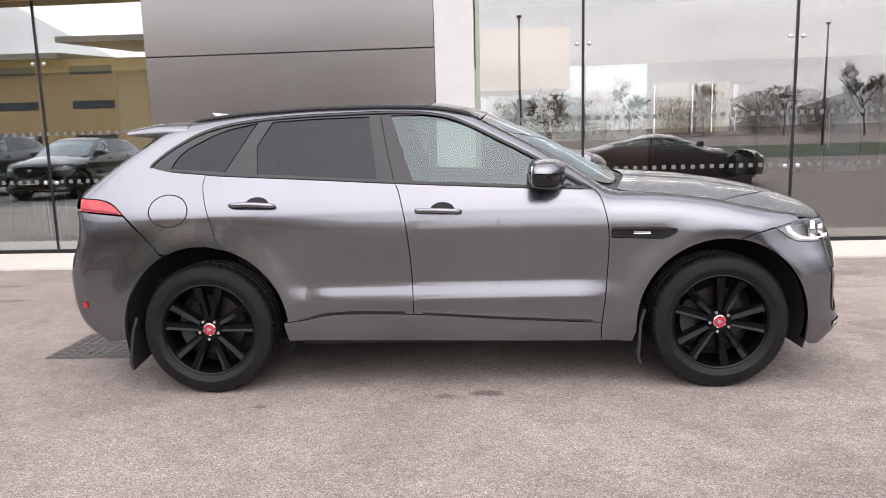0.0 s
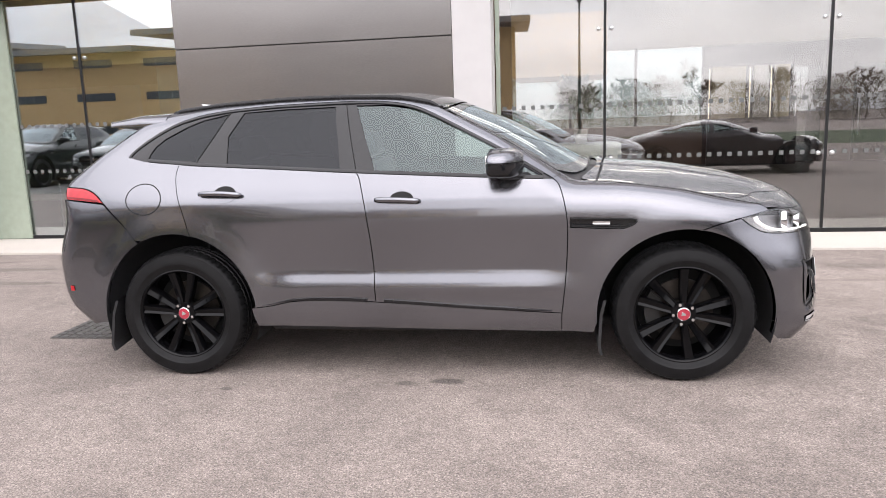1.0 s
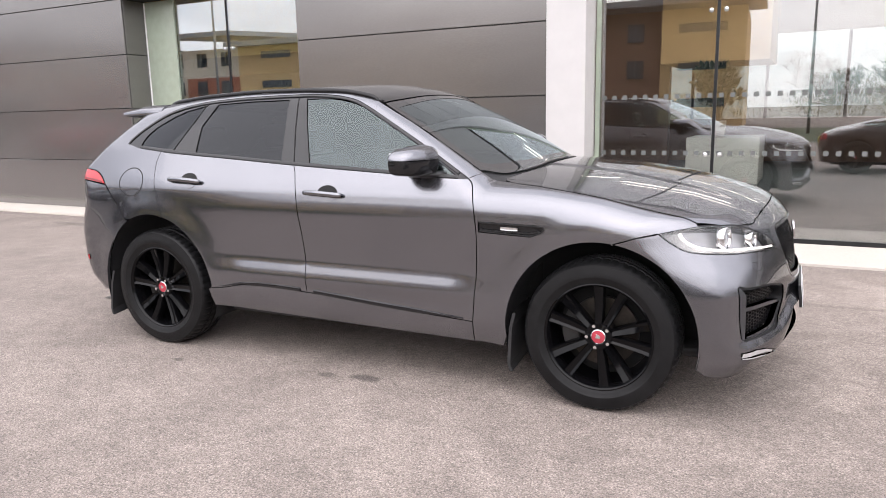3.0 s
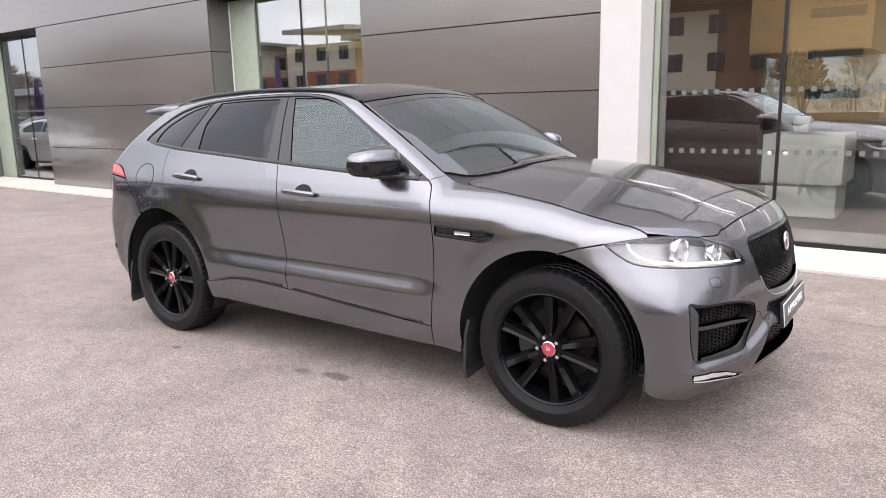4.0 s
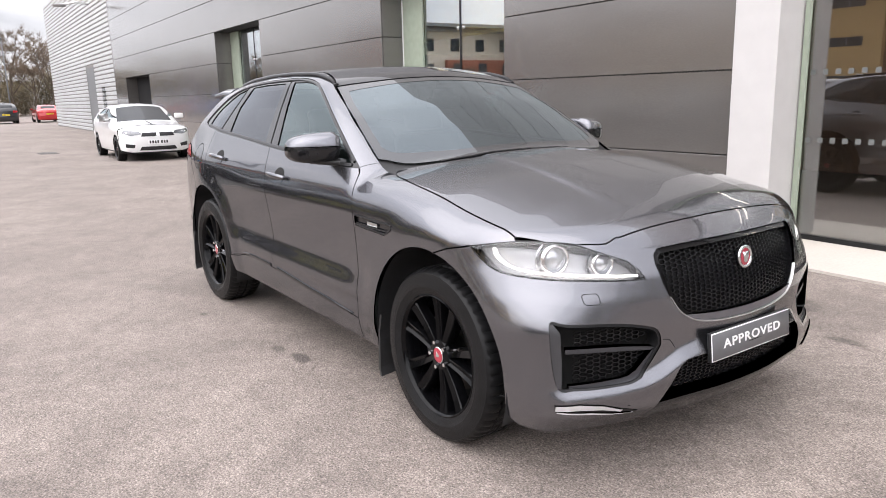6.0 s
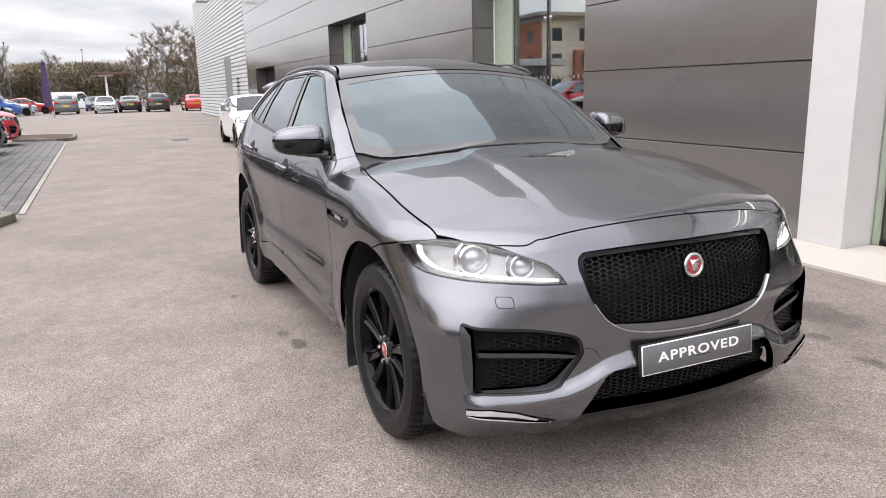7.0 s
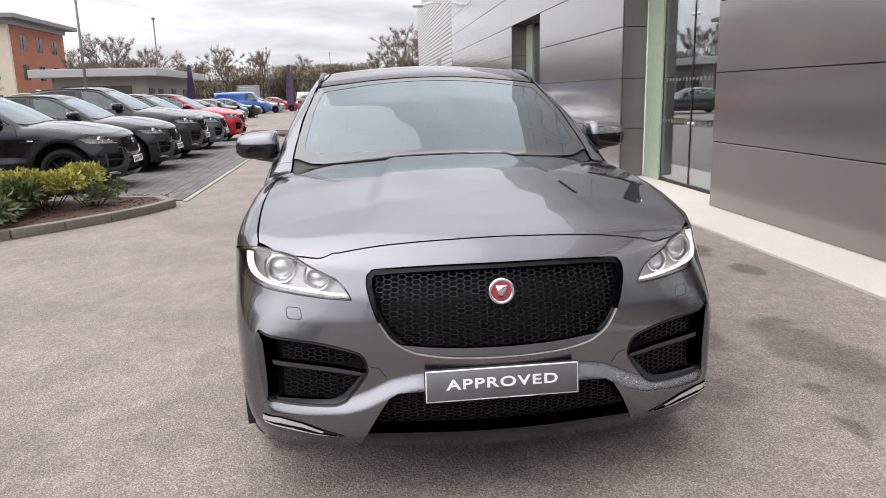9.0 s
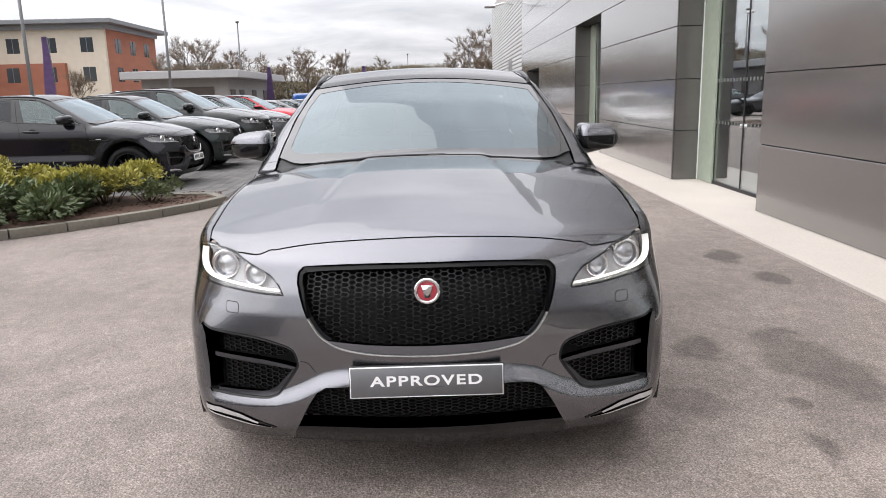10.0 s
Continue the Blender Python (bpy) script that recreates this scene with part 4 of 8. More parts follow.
def build_sport_suv(paint, label):
    car = tagged(empty("sport_utility_car"), label, "car")
    L = skin.line
    doors = []
    for s in (-1, 1):
        belt = L("side", BELT, 5, s)
        dlo = L("side", DLO_TOP, 4, s)
        bsh, rsh, fsh = L("side", B_SHUT, 5, s), L("side", R_SHUT, 5, s), L("side", F_SHUT, 5, s)

        def belt_part(x0, x1):
            q = smooth_line(BELT, 8)
            q = q[(q[:, 0] > min(x0, x1) + 0.005) & (q[:, 0] < max(x0, x1) - 0.005)]
            return L("side", q if x1 > x0 else q[::-1], 0, s)

        def sill_part(x0, x1):
            q = smooth_line(SILL, 8)
            q = q[(q[:, 0] > min(x0, x1) + 0.005) & (q[:, 0] < max(x0, x1) - 0.005)]
            return L("side", q if x1 > x0 else q[::-1], 0, s)

        arch_r_front = arch_line(-HUB, R_ARCH, 6, 78)
        arch_r_front = [p for p in arch_r_front if p[0] > -1.32 and p[1] > 0.42]
        # doors
        fd = panel(skin, "front_door", "side", np.vstack([belt_part(-0.345, 0.745), fsh, sill_part(0.785, -0.257), bsh[::-1]]), paint, car, s=s)
        ra = L("side", arch_r_front, 0, s)
        rd = panel(skin, "rear_door", "side", np.vstack([belt_part(-1.415, -0.345), bsh, sill_part(-0.257, -0.993), ra, rsh[::-1]]), paint, car, s=s)
        doors += [fd, rd]
        # sill under the doors
        low = [(0.785, 0.275), (0.27, 0.282), (-0.37, 0.296), (-0.97, 0.306), (-0.985, 0.36)]
        panel(skin, "sill", "side", np.vstack([L("side", [(-0.993, 0.418)], 0, s), sill_part(-0.993, 0.785), L("side", [(0.785, 0.388)] + low, 0, s)]), paint, car, s=s)
        # front wing
        arch_f = arch_line(HUB, F_ARCH, 82, 186)
        seam = [(1.505, 0.841), (1.604, 0.875), (1.700, 0.897)]
        wing_top = sgn([(0.795, 0.782)] + BON_SIDE, s)
        wing_top = skin.lay("top", smooth_line(wing_top, 5))
        lamp_edge = sgn(LAMP_TOP[-4:], s)[1:]
        lamp_edge = skin.lay("nose", skin.flat("nose", lamp_edge))
        a_seam = L("side", [(0.745, 1.126)], 0, s)
        wing = np.vstack([a_seam, wing_top, lamp_edge, L("side", seam[::-1], 0, s), L("side", arch_f, 0, s),
                          L("side", [(0.955, 0.272), (0.785, 0.275)], 0, s), fsh[::-1][:-1]])
        wo = panel(skin, "front_wing", "girth", wing, paint, car, s=s,
                   holes=[L("side", [(0.832, 0.917), (1.150, 0.911), (1.176, 0.903), (1.180, 0.893), (1.165, 0.878), (1.11, 0.856), (1.02, 0.858), (0.832, 0.866)], 0, s)])
        # side vent in the wing
        vent = L("side", [(0.833, 0.916), (1.150, 0.910), (1.175, 0.902), (1.179, 0.893), (1.165, 0.879), (1.11, 0.857), (1.02, 0.859), (0.833, 0.867)], 0, s)
        vo = panel(skin, "side_vent", "side", vent, BLACK_GLOSS, car, "gloss black wing vent", s=s, lift=-0.012, flange=0.0, gap=-0.002)
        ribbon(skin, "vent_rim", "side", L("side", [(0.836, 0.914), (1.150, 0.908), (1.173, 0.900), (1.177, 0.893), (1.163, 0.880), (1.11, 0.860), (1.02, 0.862), (0.836, 0.870)], 3, s), 0.006, BLACK_SATIN, vo, s=s, lift=0.003)
        ribbon(skin, "vent_bar", "side", L("side", [(0.95, 0.889), (1.04, 0.888)], 0, s), 0.016, SILVER, vo, "silver badge bar", s=s, lift=-0.004, thick=0.006)
        ribbon(skin, "vent_slat", "side", L("side", [(0.84, 0.877), (1.0, 0.873), (1.10, 0.873), (1.155, 0.884)], 4, s), 0.007, BLACK_SATIN, vo, s=s, lift=-0.004, thick=0.006)
        # one-piece flank: pillar, cant rail and rear quarter
        screen_edge = skin.lay("top", sgn([(0.795, 0.785), (0.60, 0.757), (0.35, 0.712), (0.12, 0.664)], s))
        ditch = skin.lay("top", smooth_line(sgn([(0.12, 0.664), (-0.1, 0.592), (-0.5, 0.572), (-1.0, 0.552), (-1.4, 0.530), (-1.60, 0.520)], s), 4))[1:]
        tail_edge = L("side", [(-1.664, 1.54), (-1.69, 1.49), (-1.84, 1.405), (-2.015, 1.294), (-2.165, 1.185), (-2.165, 1.136)], 0, s)
        lamp_in = L("side", smooth_line([(-2.165, 1.136), (-2.026, 1.126), (-1.943, 1.096), (-1.876, 1.037)], 5), 0, s)
        tseam = L("side", [(-1.765, 0.925), (-1.675, 0.822)], 0, s)
        arch_q = L("side", arch_line(-HUB, R_ARCH, 118, 78, 10), 0, s)
        flank = np.vstack([a_seam, screen_edge, ditch, tail_edge, lamp_in[1:], tseam, arch_q[1:-1], rsh[::-1], belt_part(-1.415, -1.747), dlo[:-1]])
        q_ob = panel(skin, "rear_quarter", "girth", flank, paint, car, s=s, gap=0.0015)
        # fuel flap outline on the driver's flank
        if s < 0:
            circ = [(-1.613 + 0.114 * math.cos(t), 1.060 + 0.088 * math.sin(t)) for t in np.linspace(0, 2 * math.pi, 49)]
            ribbon(skin, "fuel_flap", "side", L("side", circ, 0, s), 0.0065, DARK, q_ob, "round fuel flap gap", s=s, lift=0.0006, thick=0.004)
        # window area: black surrounds, then panes let into them
        pad = L("side", np.vstack([smooth_line(BELT, 6), smooth_line(DLO_TOP, 5)[::-1][1:-1]]), 0, s)
        q_glass = L("side", [(-1.625, 1.287), (-1.617, 1.320), (-1.590, 1.362), (-1.537, 1.408), (-1.412, 1.472), (-1.318, 1.507), (-1.159, 1.540), (-1.140, 1.538), (-1.309, 1.266)], 0, s)
        r_glass = L("side", [(-1.061, 1.545), (-1.139, 1.408), (-1.124, 1.246), (-0.80, 1.225), (-0.44, 1.197), (-0.468, 1.38), (-0.498, 1.559), (-0.80, 1.556)], 0, s)
        f_glass = L("side", np.vstack([[(-0.378, 1.562), (-0.315, 1.38), (-0.246, 1.191), (0.0, 1.177), (0.30, 1.160), (0.600, 1.142), (0.690, 1.137)],
                                      smooth_line([(0.690, 1.142), (0.56, 1.220), (0.471, 1.277), (0.366, 1.340), (0.135, 1.460), (0.02, 1.516), (-0.09, 1.546), (-0.20, 1.560)], 4)]), 0, s)
        wf = panel(skin, "window_surround", "side", pad, BLACK_GLOSS, car, "gloss black window surround", s=s, lift=-0.004, gap=-0.003, flange=0.01,
                   holes=[q_glass, r_glass, f_glass], step=0.035)
        for nm, lp, gm in (("quarter_window", q_glass, PRIVACY), ("rear_window", r_glass, PRIVACY), ("front_window", f_glass, DOOR_GLASS)):
            panel(skin, nm, "side", lp, gm, car, s=s, lift=-0.009, gap=-0.004, flange=0.0, step=0.03)
        # waist strip, and fine lines of the window frames
        ribbon(skin, "waist_strip", "side", L("side", np.array(BELT[1:-1] + [(0.690, 1.126)]) + [0, 0.010], 4, s), 0.018, BLACK_SATIN, car, s=s, lift=0.002)
        ribbon(skin, "window_trim", "side", L("side", np.array(DLO_TOP[:-1] + [(0.690, 1.160)]) - [0, 0.008], 4, s), 0.014, BLACK_SATIN, car, s=s, lift=0.002)
        ribbon(skin, "pillar_gap", "side", L("side", [(-0.437, 1.575), (-0.395, 1.38), (-0.349, 1.19)], 4, s), 0.005, DARK, wf, s=s, lift=-0.002, thick=0.004)
        ribbon(skin, "pillar_gap", "side", L("side", [(-1.150, 1.545), (-1.23, 1.40), (-1.315, 1.255)], 4, s), 0.005, DARK, wf, s=s, lift=-0.002, thick=0.004)
        # moulding along the foot of the doors
        for x0, x1 in ((-0.93, -0.2595), (-0.2550, 0.785)):
            q = smooth_line(SILL, 10)
            q = q[(q[:, 0] > x0) & (q[:, 0] < x1)] + [0, 0.010]
            tw = 0.023 * np.clip((q[:, 0] + 0.94) * 3, 0.1, 1) * np.clip((0.80 - q[:, 0]) * 3, 0.15, 1)
            ribbon(skin, "door_moulding", "side", L("side", q, 0, s), tw, BLACK_GLOSS, fd if x0 > -0.5 else rd, "gloss black sill moulding", s=s, lift=0.006)
        # handles: a cup in the skin and a bar over it
        for hx, hz, own in ((-0.105, 1.026, fd), (-1.130, 1.076, rd)):
            hd = empty("door_handle")
            hd.parent = own
            cup = [(hx + 0.022 + 0.068 * math.cos(t), hz + 0.006 + 0.044 * math.sin(t) * (1 if math.sin(t) > 0 else 0.75)) for t in np.linspace(0, 2 * math.pi, 25)[:-1]]
            panel(skin, "handle_cup", "side", L("side", cup, 0, s), DARK, hd, s=s, lift=0.0012, flange=0.002, gap=0, step=0.02)
            low_cup = [(hx + 0.022 + 0.060 * math.cos(t), hz - 0.010 + 0.034 * math.sin(t)) for t in np.linspace(math.pi, 2 * math.pi, 15)]
            panel(skin, "handle_cup", "side", L("side", low_cup, 0, s), paint, hd, s=s, lift=0.0022, flange=0.002, gap=0, step=0.02)
            c = L("side", [(hx + dx, hz - dx * 0.035) for dx in np.linspace(-0.126, 0.126, 15)], 0, s)
            nn = skin.normal(c)
            c = c + nn * (0.030 * np.sin(np.linspace(0.35, math.pi - 0.35, 15)) + 0.004)[:, None]
            bm = bmesh.new()
            add_tube(bm, c, 0.0135, 10, [0.75, 0.95] + [1] * 11 + [0.95, 0.7], 1.15)
            part("handle_bar", bm, paint, hd)
        # tail lamp and rear bumper
        tl = L("side", np.vstack([smooth_line([(-2.160, 1.133), (-2.026, 1.123), (-1.943, 1.093), (-1.880, 1.040)], 4), [(-2.155, 1.063)]]), 0, s)
        tlo = panel(skin, "tail_lamp", "side", tl, RED_LENS, car, "red tail lamp", s=s, lift=0.004, flange=0.02)
        rf = L("side", [(-2.190, 0.535), (-2.160, 0.535), (-2.160, 0.505), (-2.187, 0.503)], 0, s)
        panel(skin, "reflector", "side", rf, RED_LENS, car, "small red reflector", s=s, lift=0.003, gap=0, flange=0.004, step=0.02)
        ribbon(skin, "lamp_band", "side", L("side", [(-2.15, 1.074), (-2.0, 1.062), (-1.91, 1.05)], 3, s), 0.012, pbr("dark_red", (0.16, 0.005, 0.008), 0.2, var=0.1), tlo, s=s, lift=0.006)
        # mud flaps
        for fx, tag in ((0.985, "front"), (-1.900, "rear")):
            bm = bmesh.new()
            zz = [0.15, 0.19, 0.38, 0.46]
            xs = [fx + 0.012, fx, fx + (0.01 if tag == "front" else 0.03), fx + (0.03 if tag == "front" else 0.06)]
            ring = []
            for k in range(4):
                for yy in (0.945, 0.70):
                    ring.append((bm.verts.new((xs[k] - 0.006, s * yy, zz[k] + (0.03 if yy < 0.8 else 0))), bm.verts.new((xs[k] + 0.010, s * yy, zz[k] + (0.03 if yy < 0.8 else 0)))))
            for k in range(3):
                a, b, c2, d = ring[2 * k], ring[2 * k + 1], ring[2 * k + 2], ring[2 * k + 3]
                for f in ((a[0], b[0], d[0], c2[0]), (a[1], c2[1], d[1], b[1]), (a[0], c2[0], c2[1], a[1]), (b[0], b[1], d[1], d[0])):
                    bm.faces.new(f)
            bm.faces.new((ring[0][0], ring[0][1], ring[1][1], ring[1][0]))
            bmesh.ops.recalc_face_normals(bm, faces=bm.faces)
            part("mud_flap", bm, BLACK_TRIM, car, smooth=False)
        # wheel-house liners
        for hx, ra_ in ((HUB, F_ARCH), (-HUB, R_ARCH)):
            bm = bmesh.new()
            n = 30
            r0 = [bm.verts.new((hx + (ra_ + 0.012) * math.cos(t), s * 0.935, 0.385 + (ra_ + 0.012) * math.sin(t))) for t in np.linspace(-0.35, math.pi + 0.35, n)]
            r1 = [bm.verts.new((hx + (ra_ + 0.012) * math.cos(t), s * 0.55, 0.385 + (ra_ + 0.012) * math.sin(t))) for t in np.linspace(-0.35, math.pi + 0.35, n)]
            for i in range(n - 1):
                bm.faces.new((r0[i], r0[i + 1], r1[i + 1], r1[i]))
            bm.faces.new(r1)
            part("wheel_house", bm, BLACK_TRIM, car)
        # dark lining behind the shut gaps
        lining = np.vstack([L("side", [(-1.40, 1.235), (-0.8, 1.20), (0.2, 1.14), (0.74, 1.11), (0.80, 1.05), (0.93, 0.85), (0.90, 0.32), (-0.90, 0.33), (-0.95, 0.6), (-1.1, 0.80), (-1.3, 0.86)], 0, s)])
        panel(skin, "door_lining", "side", lining, DARK, car, s=s, lift=-0.030, flange=0, step=0.08)
        lining = np.vstack([L("side", [(-1.36, 1.10), (-1.36, 1.235), (-1.55, 1.25), (-1.77, 1.285), (-1.95, 1.27), (-2.08, 1.20), (-2.16, 1.10)], 0, s)])
        panel(skin, "quarter_lining", "side", lining, DARK, car, s=s, lift=-0.030, flange=0, step=0.08)
        # roof rail on two feet
        rl = skin.lay("top", smooth_line(sgn([(0.10, 0.648), (-0.05, 0.640), (-0.5, 0.626), (-1.0, 0.606), (-1.4, 0.582), (-1.56, 0.566)], s), 5))
        hgt = np.clip(np.minimum(np.linspace(0, 1, len(rl)) / 0.07, np.linspace(1, 0, len(rl)) / 0.09), 0, 1)
        rl = rl + np.array([0, 0, 1.0]) * (0.013 * hgt ** 0.7 - 0.002)[:, None]
        bm = bmesh.new()
        rings = [[bm.verts.new((p[0], p[1] + dy, p[2] + dz - dd)) for dy, dz, dd in ((-0.010, 0, 0.02 + 0.015 * h_), (-0.010, 0, 0), (-0.006, 0.009, 0), (0.006, 0.009, 0), (0.010, 0, 0), (0.010, 0, 0.02 + 0.015 * h_))] for p, h_ in zip(rl, hgt)]
        for ra0, ra1 in zip(rings, rings[1:]):
            for k in range(6):
                bm.faces.new((ra0[k], ra0[(k + 1) % 6], ra1[(k + 1) % 6], ra1[k]))
        bm.faces.new(rings[0][::-1]); bm.faces.new(rings[-1])
        bmesh.ops.recalc_face_normals(bm, faces=bm.faces)
        rail = part("roof_rail", bm, MESH_BLACK, car, "gloss black roof rail")
        for k in (0.05, 0.5, 0.93):
            p = Vector(rl[int(k * (len(rl) - 1))])
            box("rail_foot", (p.x - 0.05, p.y - 0.0125, p.z - 0.035), (p.x + 0.05, p.y + 0.0125, p.z - 0.012), MESH_BLACK, rail, 0.005)
    # bonnet
    front_e = skin.lay("nose", skin.flat("nose", skin.lay("top", smooth_line(sgn(BON_FRONT, -1), 5))))
    fr = np.vstack([front_e, (front_e * [1, -1, 1])[::-1][1:]])
    side_r = skin.lay("top", smooth_line(sgn(BON_SIDE, -1), 5))
    side_l = side_r * [1, -1, 1]
    lamp_r = skin.lay("nose", skin.flat("nose", sgn(LAMP_TOP[4:7], -1)))
    back = skin.lay("top", smooth_line([(0.945, -0.79), (0.90, -0.74), (0.935, -0.62), (1.005, -0.35), (1.03, 0.0), (1.005, 0.35), (0.935, 0.62), (0.90, 0.74), (0.945, 0.79)], 4))
    bon = np.vstack([side_r, lamp_r[::-1][1:-1], fr, (lamp_r * [1, -1, 1])[1:-1], side_l[::-1], back[::-1][1:-1]])
    panel(skin, "bonnet", "top", bon, paint, car, step=0.022, gap=0.0018)
    # roof
    rt = smooth_line([(0.135, 0.652), (-0.09, 0.585), (-0.5, 0.566), (-1.0, 0.546), (-1.4, 0.524), (-1.60, 0.514)], 4)
    rt_r, rt_l = skin.lay("top", rt * [1, -1]), skin.lay("top", rt)
    head = skin.lay("top", smooth_line([(0.135, 0.652), (0.175, 0.4), (0.195, 0.0), (0.175, -0.4), (0.135, -0.652)], 4))
    panel(skin, "roof", "top", np.vstack([rt_r, rt_l[::-1], head[1:-1]]), ROOF_GLASS, car, "gloss black glass roof", step=0.03)
    # windscreen: pane, black border, cowl
    we = [(0.770, 0.777), (0.60, 0.753), (0.35, 0.708), (0.145, 0.657)]
    wt = smooth_line([(0.145, 0.655), (0.185, 0.4), (0.205, 0.0), (0.185, -0.4), (0.145, -0.655)], 4)
    wb = smooth_line([(0.768, -0.774), (0.885, -0.64), (0.965, -0.36), (0.99, 0), (0.965, 0.36), (0.885, 0.64), (0.768, 0.774)], 4)
    ws = np.vstack([skin.lay("top", np.array(we)), skin.lay("top", wt[1:]), skin.lay("top", np.array(we)[::-1] * [1, -1])[1:], skin.lay("top", wb[1:-1])])
    panel(skin, "windscreen", "top", ws, SCREEN_GLASS, car, lift=-0.002, gap=-0.001, flange=0, step=0.018)
    inner = np.vstack([np.array([(0.715, 0.722), (0.60, 0.706), (0.35, 0.664), (0.215, 0.622)]), smooth_line([(0.215, 0.622), (0.235, 0.4), (0.25, 0), (0.235, -0.4), (0.215, -0.622)], 4)[1:],
                       np.array([(0.35, -0.664), (0.60, -0.706), (0.715, -0.722)]), smooth_line([(0.715, -0.722), (0.770, -0.690), (0.83, -0.58), (0.90, -0.34), (0.925, 0), (0.90, 0.34), (0.83, 0.58), (0.770, 0.690), (0.715, 0.722)], 4)[1:-1]])
    panel(skin, "screen_border", "top", ws, pbr("frit_black", (0.008, 0.009, 0.011), 0.03, var=0.1, ior=1.95), car, lift=-0.0005, gap=0.0005, flange=0, step=0.02, holes=[skin.lay("top", inner)], hole_flange=False)
    cb = np.vstack([skin.lay("top", wb), back[::-1]])
    panel(skin, "cowl", "top", cb, BLACK_TRIM, car, lift=-0.012, gap=-0.004, flange=0, step=0.04)
    for y0, y1, xo in ((-0.52, 0.10, 0.0), (0.02, 0.60, 0.012)):
        q = skin.lay("top", np.stack([0.985 - 0.20 * np.linspace(y0, y1, 12) ** 2 + xo, np.linspace(y0, y1, 12)], 1)) + np.array([0, 0, -0.003])
        bm = bmesh.new(); add_tube(bm, q, 0.007, 6)
        part("wiper", bm, BLACK_SATIN, car)
    # nose: bumper with the grille, intakes and lamp recesses cut from it
    build_nose(car, paint)
    # tail: bumper all round, tailgate, rear window, spoiler
    arc = [(p[0], p[1]) for p in arch_line(-HUB, R_ARCH, 118, 176, 14)]
    half = np.vstack([L("side", [(-2.150, 1.060), (-1.880, 1.034), (-1.765, 0.922), (-1.675, 0.819)], 0, -1), L("side", arc, 0, -1), L("side", [(-1.92, 0.318)], 0, -1),
                      skin.lay("tail", [(-0.65, 0.27), (0, 0.26)])])
    bp = np.vstack([half, (half * [1, -1, 1])[::-1][1:], skin.lay("tail", [(0.5, 1.05), (0, 1.05), (-0.5, 1.05)])])
    panel(skin, "rear_bumper", "tail", bp, paint, car, step=0.05)
    tg = skin.lay("rear", [(-0.72, 1.06), (0.72, 1.06), (0.74, 1.185), (-0.74, 1.185)])
    panel(skin, "tailgate", "rear", resample(tg, 0.06), paint, car, step=0.06)
    gl = skin.lay("rear", resample(np.array([(-0.735, 1.19), (0.735, 1.19), (0.66, 1.40), (0.58, 1.50), (-0.58, 1.50), (-0.66, 1.40)]), 0.05))
    panel(skin, "tailgate_window", "rear", gl, PRIVACY, car, flange=0.02, step=0.05)
    bm = bmesh.new()
    rows_ = []
    for y in [-0.700, -0.697, -0.688, -0.672, -0.650, -0.62] + list(np.linspace(-0.57, 0.57, 15)) + [0.62, 0.650, 0.672, 0.688, 0.697, 0.700]:
        yo = y * 0.95
        e = (abs(y) / 0.685) ** 2.2
        edge = 1 - math.sqrt(max(0, 1 - max(0, (abs(y) - 0.60) / 0.10) ** 2))
        xf, xt = -1.57, -2.055 + 0.125 * e
        zc = float(skin.lay("top", np.array([(xf, yo * 0.97)]))[0][2]) + 0.005 - 0.02 * edge
        zt = 1.527 - 0.016 * e - 0.012 * edge
        rows_.append([bm.verts.new(c) for c in ((xf, yo, zc - 0.004), ((xf + xt) / 2, yo, (zc + zt) / 2 + 0.012), (xt, yo, zt), (xt, yo, zt - 0.016), ((xf + xt) / 2 + 0.02, yo, zc - 0.085 + 0.04 * edge), (xf, yo, zc - 0.09 + 0.04 * edge))])
    for r0, r1 in zip(rows_, rows_[1:]):
        for k in range(6):
            bm.faces.new((r0[k], r0[(k + 1) % 6], r1[(k + 1) % 6], r1[k]))
    bm.faces.new(rows_[0]); bm.faces.new(rows_[-1][::-1])
    bmesh.ops.recalc_face_normals(bm, faces=bm.faces)
    part("spoiler", bm, paint, car, auto=50)
    bm = bmesh.new()
    ring = [[bm.verts.new((-1.50 - 0.15 * f + 0.05 * (1 - h), w * (1 - h * 0.7) * (0.006 + 0.02 * math.sin(math.pi * min(1, f * 1.02))), 1.588 + h * 0.058 * (0.35 + 0.65 * f) - 0.020 * f)) for f in np.linspace(0, 1, 9)] for w, h in ((1, 0), (1, 0.6), (0.5, 1), (-0.5, 1), (-1, 0.6), (-1, 0))]
    for r0, r1 in zip(ring, ring[1:]):
        for k in range(8):
            bm.faces.new((r0[k], r0[k + 1], r1[k + 1], r1[k]))
    bmesh.ops.recalc_face_normals(bm, faces=bm.faces)
    part("aerial_fin", bm, pbr("fin_paint", (0.6, 0.6, 0.62), 0.3, var=0.05, coat=1.0), car, "pale shark-fin aerial")
    # dark sheet added inside the tail to block daylight through window and gaps
    rl_ = skin.lay("rear", resample(np.array([(-0.82, 1.02), (0.82, 1.02), (0.80, 1.20), (0.72, 1.42), (0.62, 1.54), (-0.62, 1.54), (-0.72, 1.42), (-0.80, 1.20)]), 0.06))
    panel(skin, "tailgate_lining", "rear", rl_, DARK, car, lift=-0.045, gap=0, flange=0, step=0.06)
    # floor pan and bulkheads close the body below
    bm = bmesh.new()
    add_box(bm, (-2.0, -0.66, 0.24), (2.0, 0.66, 0.30), 0.02)
    add_box(bm, (-0.92, -0.86, 0.26), (0.95, 0.86, 0.34), 0.02)
    part("floor_pan", bm, BLACK_TRIM, car)
